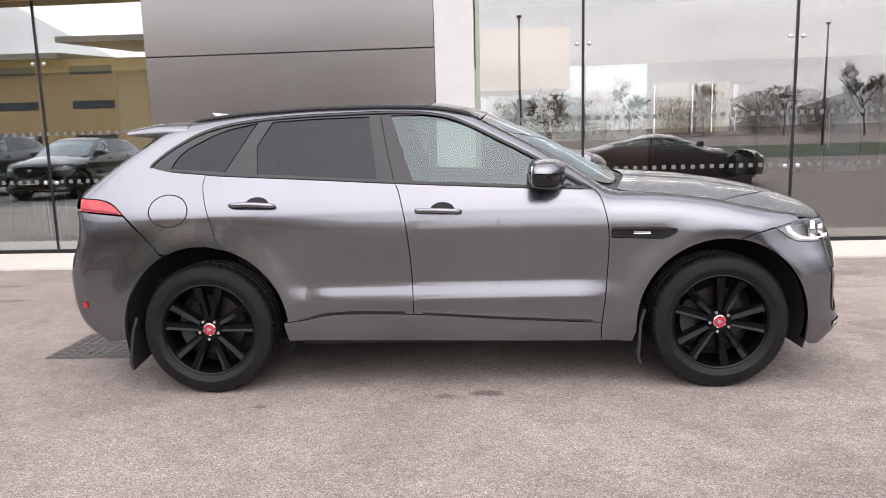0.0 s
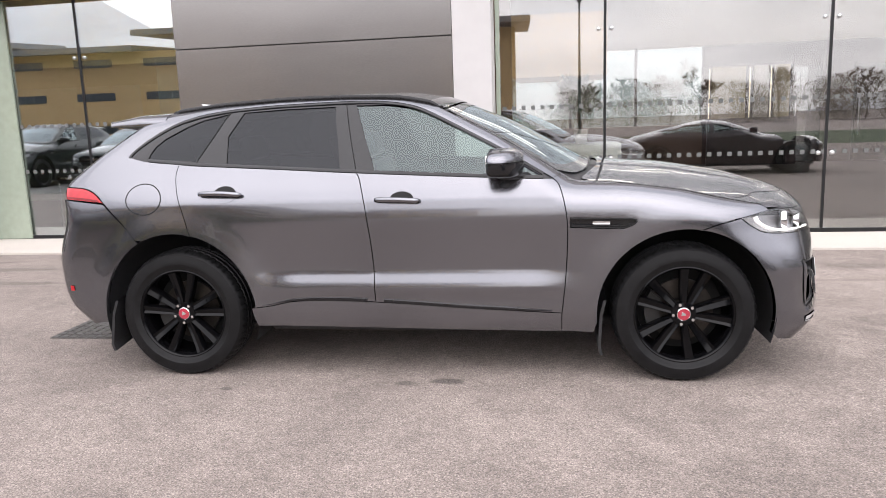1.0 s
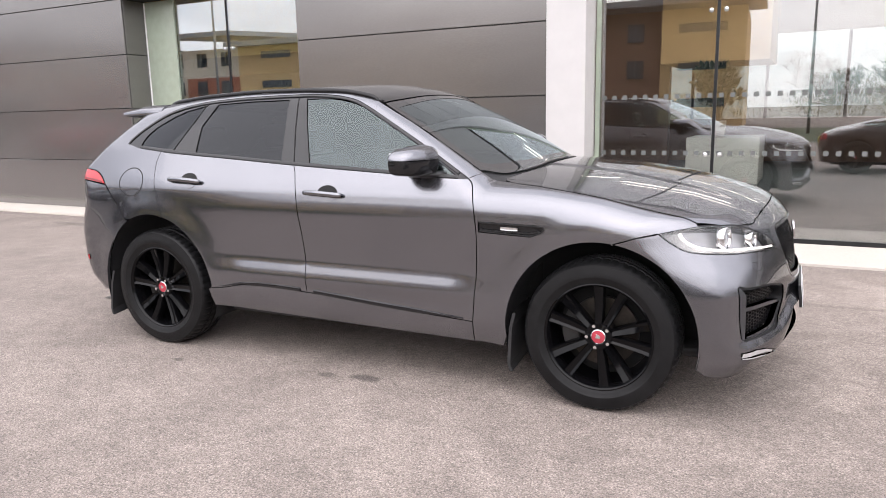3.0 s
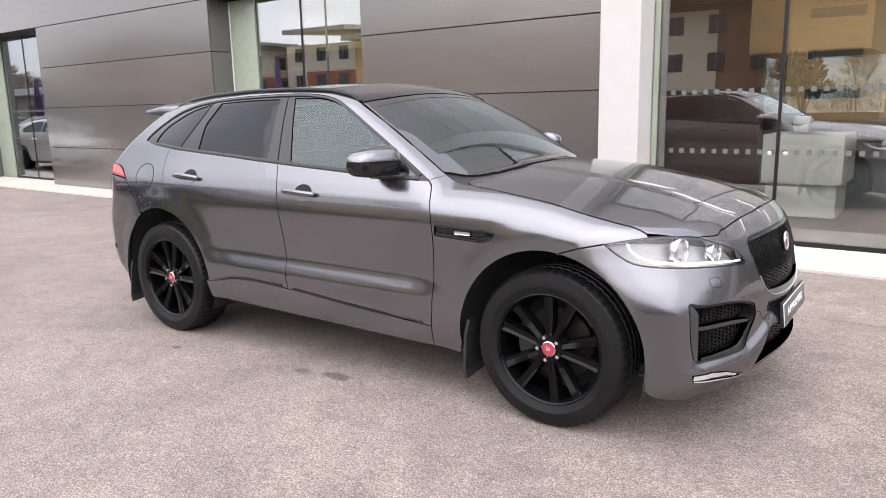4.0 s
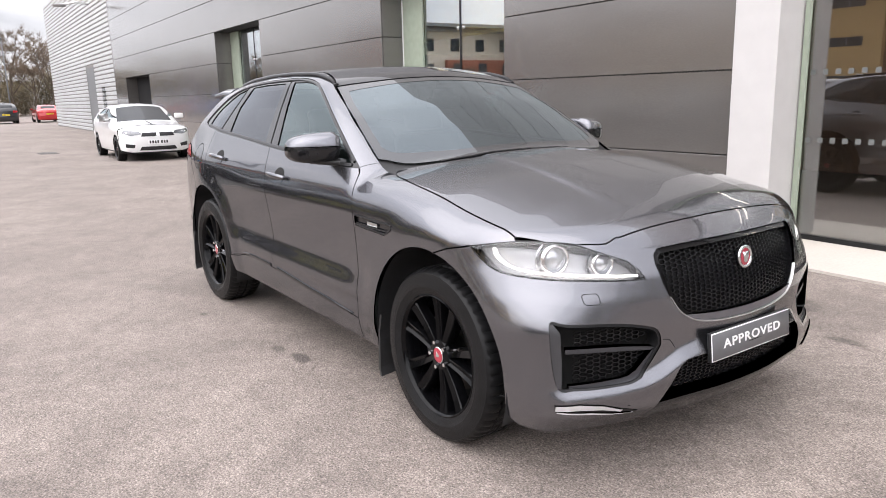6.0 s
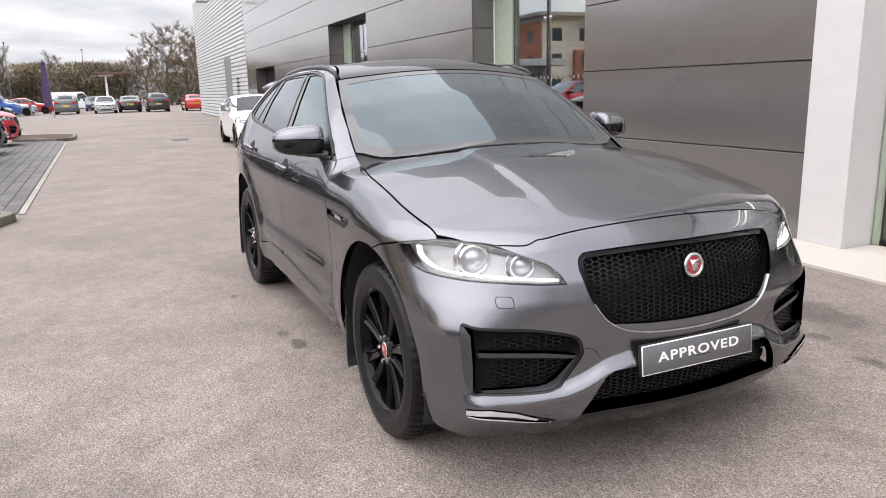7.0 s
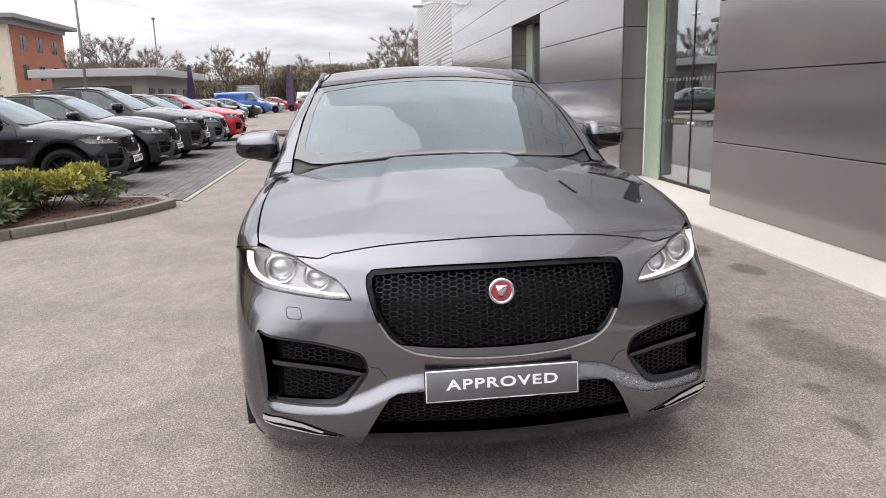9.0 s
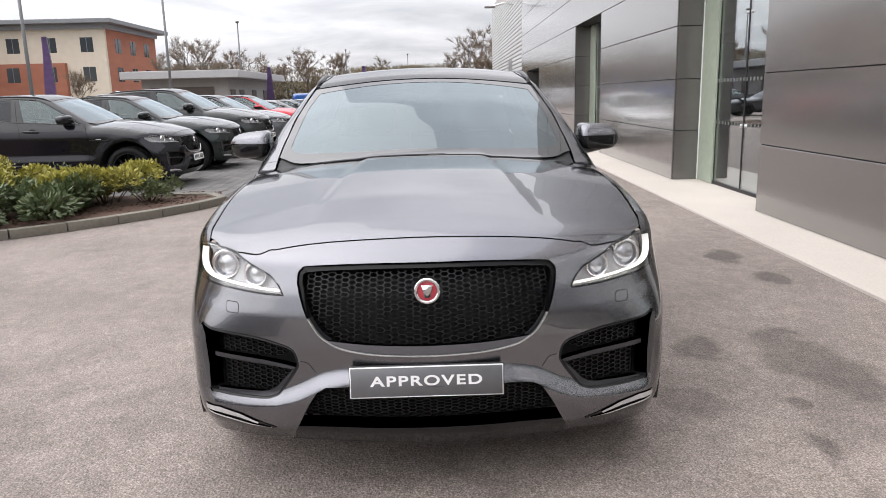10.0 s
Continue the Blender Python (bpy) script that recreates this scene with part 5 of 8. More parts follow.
    bm = bmesh.new()
    add_box(bm, (0.98, -0.62, 0.30), (1.04, 0.62, 1.08))
    part("bulkhead", bm, DARK, car)
    for s in (-1, 1):
        build_mirror(car, paint, s)
        for hx, sp in ((HUB, 14), (-HUB, 2)):
            build_wheel(car, hx, s, sp)
    build_cabin(car)
    return car


GRILLE = [(0.455, 0.836), (0.452, 0.866), (0.440, 0.880), (0.412, 0.890), (0.22, 0.900), (0.0, 0.902)]
GRILLE_LOW = [(0.0, 0.588), (0.11, 0.590), (0.213, 0.596), (0.30, 0.611), (0.345, 0.631), (0.385, 0.662), (0.420, 0.715), (0.440, 0.770), (0.455, 0.836)]
INTAKE = [(0.851, 0.652), (0.80, 0.648), (0.64, 0.640), (0.53, 0.620), (0.482, 0.600), (0.466, 0.560), (0.472, 0.525), (0.534, 0.440), (0.560, 0.422), (0.601, 0.411), (0.70, 0.405), (0.79, 0.405), (0.832, 0.412), (0.850, 0.530)]


def nose_pts(yz, s=-1):
    """Places on the nose from lateral distance and height, found along the arc round the nose."""
    yz = np.asarray(yz, float)
    y, z = yz[:, 0], yz[:, 1]
    lo, hi = np.zeros(len(y)), np.full(len(y), 1.4)
    for _ in range(22):
        m = (lo + hi) / 2
        p = skin.lay("nose", np.stack([-m, z], 1))
        short = np.abs(p[:, 1]) < y
        lo, hi = np.where(short, m, lo), np.where(short, hi, m)
    return skin.lay("nose", np.stack([s * lo, z], 1))


def honeycomb(name, region, place, pitch, parent, mat, bar=0.0034, depth=0.010, ratio=0.66):
    """Open honeycomb: six-sided cells whose walls are solid bars, within an outline."""
    lo, hi = region.min(0), region.max(0)
    w, h = pitch, pitch * ratio
    cells, j, y = [], 0, lo[1]
    while y < hi[1]:
        x = lo[0] + (0.75 * w if j % 2 else 0)
        while x < hi[0]:
            cells.append((x, y))
            x += 1.5 * w
        y += h * 0.5
        j += 1
    c = np.array(cells)
    c = c[inside_poly(c, [region])]
    hexa = np.array(((1, 0), (0.5, 1), (-0.5, 1), (-1, 0), (-0.5, -1), (0.5, -1))) * [0.5 * w, 0.5 * h]
    inn = hexa * (1 - bar / (0.5 * h) * 0.6)
    outer = (c[:, None] + hexa).reshape(-1, 2)
    inner = (c[:, None] + inn).reshape(-1, 2)
    a, b, d = place(outer, 0.0), place(inner, 0.0), place(inner, -depth)
    verts = list(map(tuple, np.vstack([a, b, d])))
    faces, n6 = [], len(a)
    for k in range(0, n6, 6):
        for i in range(6):
            p, q = k + i, k + (i + 1) % 6
            faces += [(p, q, n6 + q, n6 + p), (n6 + p, n6 + q, 2 * n6 + q, 2 * n6 + p)]
    me = bpy.data.meshes.new(name)
    me.from_pydata(verts, [], faces)
    me.materials.append(mat)
    ob = new(name, me)
    ob.parent = parent
    return ob


def build_nose(car, paint):
    lamp_low_r = skin.lay("nose", skin.flat("nose", smooth_line(sgn(LAMP_LOW, -1), 4)))
    lamp_in_r = skin.lay("nose", skin.flat("nose", sgn(LAMP_TOP[:5], -1)))
    seam = skin.line("side", [(1.505, 0.841), (1.604, 0.875), (1.700, 0.897)], 0, -1)
    fe = skin.lay("nose", skin.flat("nose", skin.lay("top", smooth_line(sgn(BON_FRONT, -1), 5))))
    arch = skin.line("side", arch_line(HUB, F_ARCH, 82, -14, 24), 0, -1)
    foot = skin.lay("nose", skin.flat("nose", np.array([(1.90, -0.865, 0.235), (2.00, -0.78, 0.215), (2.10, -0.62, 0.225)])))
    low = nose_pts([(0.50, 0.245), (0.472, 0.318), (0.425, 0.410), (0.395, 0.455), (0.365, 0.474), (0.285, 0.482), (0.15, 0.483), (0.0, 0.483)])
    half = np.vstack([seam[:-1], lamp_low_r[:-1], lamp_in_r[:-1], fe])
    under = np.vstack([arch, foot, low])
    loop = np.vstack([half, (half * [1, -1, 1])[::-1][1:], (under * [1, -1, 1])[:-1], under[::-1]])
    gl = smooth_line(np.vstack([nose_pts(GRILLE_LOW)[::-1][:-1], (nose_pts(GRILLE_LOW) * [1, -1, 1]), (nose_pts(GRILLE) * [1, -1, 1])[1:], nose_pts(GRILLE)[::-1][1:]]), 4)[:-1]
    int_r = nose_pts(smooth_loop(INTAKE))
    nose_ob = panel(skin, "front_bumper", "nose", loop, paint, car, step=0.013, gap=0.0025, flange=0.03, holes=[gl, int_r, int_r * [1, -1, 1]])

    # grille: black rim, honeycomb set back, round badge
    gr = empty("grille")
    gr.parent = car
    rim = np.vstack([gl, gl[:1]])
    ribbon(skin, "grille_rim", "nose", rim, 0.036, WHEEL_BLACK, gr, lift=-0.008, thick=0.05)
    panel(skin, "grille_back", "nose", gl, DARK, gr, lift=-0.075, gap=-0.01, flange=0, step=0.05)
    reg = inset_loop(resample(skin.flat("nose", gl), 0.03), 0.016)

    def on_nose(q, d, back=0.020):
        p = skin.lay("nose", q)
        return p + skin.normal(p) * (d - back)

    honeycomb("grille_mesh", reg, on_nose, 0.0295, gr, MESH_BLACK, 0.0020, 0.010, 0.56)
    # the highlight along the grille's lower edge, laid on as a thin silver strip
    edge_line = smooth_line(np.vstack([nose_pts(GRILLE_LOW)[::-1][2:-1], nose_pts(GRILLE_LOW, 1)[:-2]]), 4)
    ribbon(skin, "grille_edge", "nose", edge_line, 0.0045, SILVER, gr, "silver strip standing in for the highlight under the grille", lift=0.003, thick=0.01)
    # flat chin under the mesh
    chin = smooth_line(np.vstack([nose_pts([(0.36, 0.640), (0.2, 0.628), (0.0, 0.624)]), nose_pts([(0.2, 0.628), (0.36, 0.640)], 1)]), 4)
    chin_low = smooth_line(np.vstack([nose_pts([(0.345, 0.632), (0.295, 0.613), (0.212, 0.600), (0.0, 0.592)]), nose_pts([(0.212, 0.600), (0.295, 0.613), (0.345, 0.632)], 1)]), 4)
    panel(skin, "grille_chin", "nose", np.vstack([chin, chin_low[::-1]]), pbr("chin_grey", (0.10, 0.10, 0.11), 0.3, 0.3, var=0.1, coat=0.5), gr, "grey lower lip of the grille", lift=-0.003, gap=0, flange=0.03, step=0.03)
    b0 = skin.lay("nose", [(0.0, 0.810)])[0]
    m = Matrix.Translation((b0[0] - 0.012, 0, 0.810)) @ Matrix.Rotation(radians(84), 4, "Y") @ Matrix.Rotation(radians(90), 4, "Z")
    bd = empty("badge")
    bd.parent = gr
    bm = bmesh.new(); add_lathe(bm, [(0.0, -0.004), (0.043, -0.004), (0.046, 0.002), (0.046, 0.008), (0.043, 0.011), (0.036, 0.011), (0.034, 0.007)], 40, m)
    part("badge_ring", bm, CHROME, bd, "silver ring")
    bm = bmesh.new(); add_lathe(bm, [(0.035, 0.006), (0.02, 0.008), (0.001, 0.009)], 40, m)
    part("badge_face", bm, RED_ENAMEL, bd, "red enamel disc")
    bm = bmesh.new()
    extrude_poly(bm, [(-0.018, 0.012), (-0.020, 0.022), (-0.012, 0.018), (0.012, 0.018), (0.020, 0.022), (0.018, 0.012), (0.013, -0.006), (0.010, -0.020), (0.0, -0.024), (-0.010, -0.020), (-0.013, -0.006)], 0.005, m @ Matrix.Translation((0, 0, 0.008)), 0.002)
    part("badge_emblem", bm, CHROME, bd)

    # side intakes: dark box, honeycomb in two bands, blade, bar and lower lip
    for s in (-1, 1):
        it = empty("side_intake")
        it.parent = car
        lp = nose_pts(smooth_loop(INTAKE), s)
        panel(skin, "intake_back", "nose", lp, DARK, it, lift=-0.09, gap=-0.012, flange=0, step=0.05)
        ribbon(skin, "intake_rim", "nose", np.vstack([lp, lp[:1]]), 0.016, BLACK_SATIN, it, lift=-0.006, thick=0.07)
        for band in ([(0.79, 0.612), (0.60, 0.612), (0.51, 0.585), (0.54, 0.563), (0.79, 0.556)], [(0.79, 0.535), (0.53, 0.530), (0.50, 0.515), (0.575, 0.432), (0.79, 0.418)]):
            rg = skin.flat("nose", nose_pts(band, s))
            honeycomb("intake_mesh", rg, lambda q, d: on_nose(q, d, 0.035), 0.0285, it, MESH_BLACK, 0.0020, 0.010, 0.56)
        bl = nose_pts([(0.853, 0.651), (0.842, 0.650), (0.828, 0.620), (0.822, 0.51), (0.824, 0.412), (0.836, 0.412), (0.845, 0.47), (0.852, 0.54)], s)
        panel(skin, "intake_blade", "nose", bl, pbr('blade_satin', (0.058, 0.058, 0.062), 0.3, 0.3, var=0.15), it, lift=0.004, gap=0, flange=0.06, step=0.03)
        bar = nose_pts([(0.81, 0.553), (0.70, 0.551), (0.60, 0.546), (0.52, 0.536), (0.475, 0.528), (0.475, 0.518), (0.52, 0.522), (0.60, 0.529), (0.70, 0.534), (0.81, 0.536)], s)
        panel(skin, "intake_bar", "nose", bar, pbr("bar_grey", (0.05, 0.05, 0.055), 0.3, 0.3, var=0.1), it, lift=-0.016, gap=0, flange=0.03, step=0.03)
        lip = nose_pts([(0.80, 0.396), (0.70, 0.403), (0.601, 0.411), (0.560, 0.422), (0.534, 0.442), (0.470, 0.525), (0.492, 0.522), (0.556, 0.452), (0.585, 0.437), (0.62, 0.430), (0.70, 0.424), (0.80, 0.418)], s)
        panel(skin, "intake_lip", "nose", lip, pbr("lip_grey", (0.045, 0.045, 0.05), 0.25, 0.4, var=0.1), it, lift=-0.010, gap=0, flange=0.03, step=0.03)
        # bright fog trim in the lower corner
        ft = nose_pts([(0.850, 0.352), (0.780, 0.358), (0.700, 0.346), (0.620, 0.321), (0.560, 0.304), (0.575, 0.298), (0.64, 0.303), (0.74, 0.314), (0.845, 0.322)], s)
        fo = panel(skin, "fog_trim", "nose", ft, BLACK_GLOSS, car, s=s, lift=0.002, gap=0, flange=0.004, step=0.03)
        for q in ([(0.846, 0.350), (0.780, 0.356), (0.700, 0.344), (0.625, 0.319), (0.632, 0.313), (0.702, 0.329), (0.780, 0.335), (0.846, 0.331)], [(0.842, 0.328), (0.740, 0.321), (0.660, 0.309), (0.578, 0.302), (0.660, 0.305), (0.742, 0.315), (0.842, 0.323)]):
            panel(skin, "fog_lens", "nose", nose_pts(q, s), pbr("fog_silver", (0.66, 0.66, 0.67), 0.25, 0.5, var=0.08, scale=40, coat=1.0), fo, "bright strip", lift=0.006, gap=0, flange=0.006, step=0.02)
        # fine lines: washer flap, towing cover, bumper seam
        for q in ([(0.690, 0.714), (0.730, 0.714), (0.738, 0.722), (0.739, 0.744), (0.732, 0.752), (0.692, 0.752), (0.686, 0.744), (0.685, 0.722), (0.690, 0.714)], [(0.40, 0.520), (0.425, 0.555), (0.455, 0.560)]):
            ribbon(skin, "flap_gap", "nose", nose_pts(q, s), 0.0028, DARK, nose_ob, lift=0.0004, thick=0.003)
        sm = skin.line("side", [(1.875, 0.345), (1.93, 0.352)], 0, s)
        ls = np.vstack([sm[:1], nose_pts([(0.86, 0.352), (0.76, 0.362), (0.60, 0.330), (0.50, 0.298)], s)])
        ribbon(skin, "bumper_seam", "nose", ls, 0.0026, DARK, nose_ob, lift=0.0005, thick=0.003)
        build_headlamp(car, s)
    # lower intake with honeycomb, splitter
    li = empty("lower_intake")
    li.parent = car
    lp = np.vstack([nose_pts([(0.50, 0.245), (0.472, 0.318), (0.425, 0.410), (0.395, 0.455), (0.365, 0.474), (0.285, 0.482)]), nose_pts([(0.285, 0.482), (0.365, 0.474), (0.395, 0.455), (0.425, 0.410), (0.472, 0.318), (0.50, 0.245)], 1)])
    panel(skin, "intake_back", "nose", lp, DARK, li, lift=-0.10, gap=-0.02, flange=0, step=0.05)
    rg = np.vstack([nose_pts([(0.445, 0.345), (0.415, 0.42), (0.385, 0.462), (0.28, 0.476)]), nose_pts([(0.28, 0.476), (0.385, 0.462), (0.415, 0.42), (0.445, 0.345)], 1)])
    honeycomb("intake_mesh", skin.flat("nose", rg), lambda q, d: on_nose(q, d, 0.04), 0.0285, li, MESH_BLACK, 0.0020, 0.010, 0.56)
    sp = np.vstack([nose_pts([(0.478, 0.318), (0.3, 0.322), (0.0, 0.324)]), nose_pts([(0.3, 0.322), (0.478, 0.318), (0.512, 0.235)], 1), nose_pts([(0.3, 0.236), (0.0, 0.238)], 1), nose_pts([(0.3, 0.236), (0.512, 0.235)])])
    panel(skin, "splitter", "nose", sp, BLACK_GLOSS, li, "gloss black lower lip", lift=0.0, gap=0, flange=0.06, step=0.03)
    # show plate with its lettering
    pl = empty("show_plate")
    pl.parent = car
    pm = Matrix.Translation((2.318, -0.010, 0.505)) @ Matrix.Rotation(radians(90), 4, "Z") @ Matrix.Rotation(radians(84), 4, "X")
    bm = bmesh.new(); add_box(bm, (-0.268, -0.0575, -0.014), (0.268, 0.0575, 0.0), 0.004, pm, 2)
    part("plate_holder", bm, BLACK_SATIN, pl)
    bm = bmesh.new(); add_box(bm, (-0.265, -0.0545, 0.001), (0.265, 0.0545, 0.004), 0.001, pm)
    part("plate_border", bm, PLATE_WHITE, pl, "white edge of the plate")
    bm = bmesh.new(); add_box(bm, (-0.2615, -0.0505, 0.003), (0.2615, 0.0505, 0.006), 0.001, pm)
    part("plate_face", bm, PLATE_GREY, pl)
    tx = writing("APPROVED", 0.0485, PLATE_WHITE, "lettering", pl, wide=1.44)
    tx.matrix_world = pm @ Matrix.Translation((0, 0.002, 0.0065))
    bm = bmesh.new()
    for k in range(2):
        add_box(bm, (-0.11 + 0.13 * k, -0.053, 0.0045), (-0.02 + 0.13 * k, -0.0505, 0.0065), 0, pm)
    part("small_print", bm, PLATE_WHITE, pl, smooth=False)


def build_headlamp(car, s):
    hl = empty("headlamp")
    hl.parent = car
    low = skin.lay("nose", skin.flat("nose", smooth_line(sgn(LAMP_LOW, s), 4)))
    up = skin.lay("nose", skin.flat("nose", smooth_line(sgn(LAMP_TOP, s), 4)))
    loop = np.vstack([low[:-1], up[:-1]])
    panel(skin, "lamp_cover", "nose", loop, LENS, hl, lift=0.001, gap=0.001, flange=0, step=0.03)
    panel(skin, "lamp_housing", "nose", loop, LAMP_GREY, hl, lift=-0.055, gap=-0.004, flange=0, step=0.03)
    ribbon(skin, "lamp_frame", "nose", np.vstack([loop, loop[:1]]), 0.010, BLACK_GLOSS, hl, lift=-0.001, thick=0.055)
    # running light along the lower edge, turning up at the outer end
    drl = smooth_line(np.vstack([skin.lay("nose", skin.flat("nose", sgn([(1.80, 0.905, 0.902), (1.815, 0.898, 0.868), (1.875, 0.87, 0.836), (1.977, 0.809, 0.822), (2.081, 0.709, 0.817), (2.150, 0.600, 0.809), (2.178, 0.530, 0.806)], s)))]), 5)
    ribbon(skin, "running_light", "nose", drl, 0.008, LAMP_WHITE, hl, "lit white running light", lift=-0.010, thick=0.03)
    for cy, cz, r in ((0.780, 0.872, 0.050), (0.638, 0.857, 0.040)):
        c = nose_pts([(cy, cz)], s)[0]
        n = skin.normal(c[None])[0]
        ax = Vector((1, s * 0.25, 0.03)).normalized()
        m = Matrix.Translation(Vector(c) - 0.034 * Vector(n)) @ ax.to_track_quat("Z", "Y").to_matrix().to_4x4()
        pr = empty("projector")
        pr.parent = hl
        bm = bmesh.new(); add_lathe(bm, [(r * 1.12, -0.02), (r * 1.12, 0.012), (r, 0.016), (r * 0.90, 0.010), (r * 0.86, -0.012)], 32, m)
        part("projector_ring", bm, CHROME, pr)
        bm = bmesh.new(); add_lathe(bm, [(r * 0.88, -0.006), (r * 0.7, 0.004), (r * 0.4, 0.012), (0.001, 0.015)], 32, m)
        part("projector_lens", bm, pbr("projector_glass", (0.42, 0.43, 0.45), 0.06, 0.6, var=0.1, coat=1.0), pr)
        bm = bmesh.new(); add_lathe(bm, [(r * 1.45, -0.014), (r * 1.15, -0.022)], 32, m)
        part("bowl", bm, REFLECTOR, pr)



def build_mirror(car, paint, s):
    mr = empty("door_mirror")
    mr.parent = car

    def shell(name, mat, z0, z1, grow=0.0):
        bm = bmesh.new()
        rings = []
        ys = np.linspace(0.880, 1.108, 13)
        for y in ys:
            f = (y - 0.880) / 0.228
            e = (1 - abs(2 * f - 1) ** 6) ** 0.5 if 0 < f < 1 else 0.0
            front, back = 0.600 - 0.055 * f - 0.05 * f ** 4, 0.385 + 0.012 * f
            zt, zb = 1.300 - 0.020 * f - 0.03 * f ** 6, 1.137 + 0.012 * (1 - f) + 0.03 * f ** 6
            cx, cz = (front + back) / 2, (zt + zb) / 2
            hx, hz = (front - back) / 2 * (0.78 + 0.22 * e), (zt - zb) / 2 * (0.80 + 0.20 * e)
            ring = []
            for k in range(28):
                t = 2 * math.pi * k / 28
                c, sn = math.cos(t), math.sin(t)
                px = cx + hx * (abs(c) ** 0.45) * (1 if c > 0 else -1) * (1 if c < 0 else (1 - 0.35 * max(0, sn) ** 1.5))
                pz = cz + hz * (abs(sn) ** 0.45) * (1 if sn > 0 else -1)
                ring.append((px, y, pz))
            rings.append(ring)
        vs = [[bm.verts.new((p[0], s * p[1], p[2])) for p in r] for r in rings]
        for a, b in zip(vs, vs[1:]):
            for k in range(28):
                bm.faces.new((a[k], a[(k + 1) % 28], b[(k + 1) % 28], b[k]))
        bm.faces.new(vs[0]); bm.faces.new(vs[-1])
        g = bm.verts[:] + bm.edges[:] + bm.faces[:]
        bmesh.ops.bisect_plane(bm, geom=g, plane_co=(0, 0, z0), plane_no=(0, 0, 1), clear_inner=True)
        g = bm.verts[:] + bm.edges[:] + bm.faces[:]
        bmesh.ops.bisect_plane(bm, geom=g, plane_co=(0, 0, z1), plane_no=(0, 0, 1), clear_outer=True)
        bmesh.ops.recalc_face_normals(bm, faces=bm.faces)
        return part(name, bm, mat, mr, auto=60)

    shell("mirror_cap", paint, 1.226, 1.4)
    shell("mirror_base", BLACK_GLOSS, 1.0, 1.222)
    bm = bmesh.new()
    add_box(bm, (0.394, min(s * 0.925, s * 1.065), 1.175), (0.402, max(s * 0.925, s * 1.065), 1.262), 0.001)
    part("mirror_glass", bm, pbr("mirror_silver", (0.8, 0.8, 0.8), 0.02, 1.0), mr)
    bm = bmesh.new()
    pts = [(0.470, s * 1.0, 1.150), (0.515, s * 0.93, 1.146), (0.56, s * 0.875, 1.142), (0.60, s * 0.845, 1.142)]
    add_tube(bm, pts, 0.042, 12, [0.7, 0.9, 0.95, 1.1], 0.5)
    part("mirror_arm", bm, BLACK_SATIN, mr)


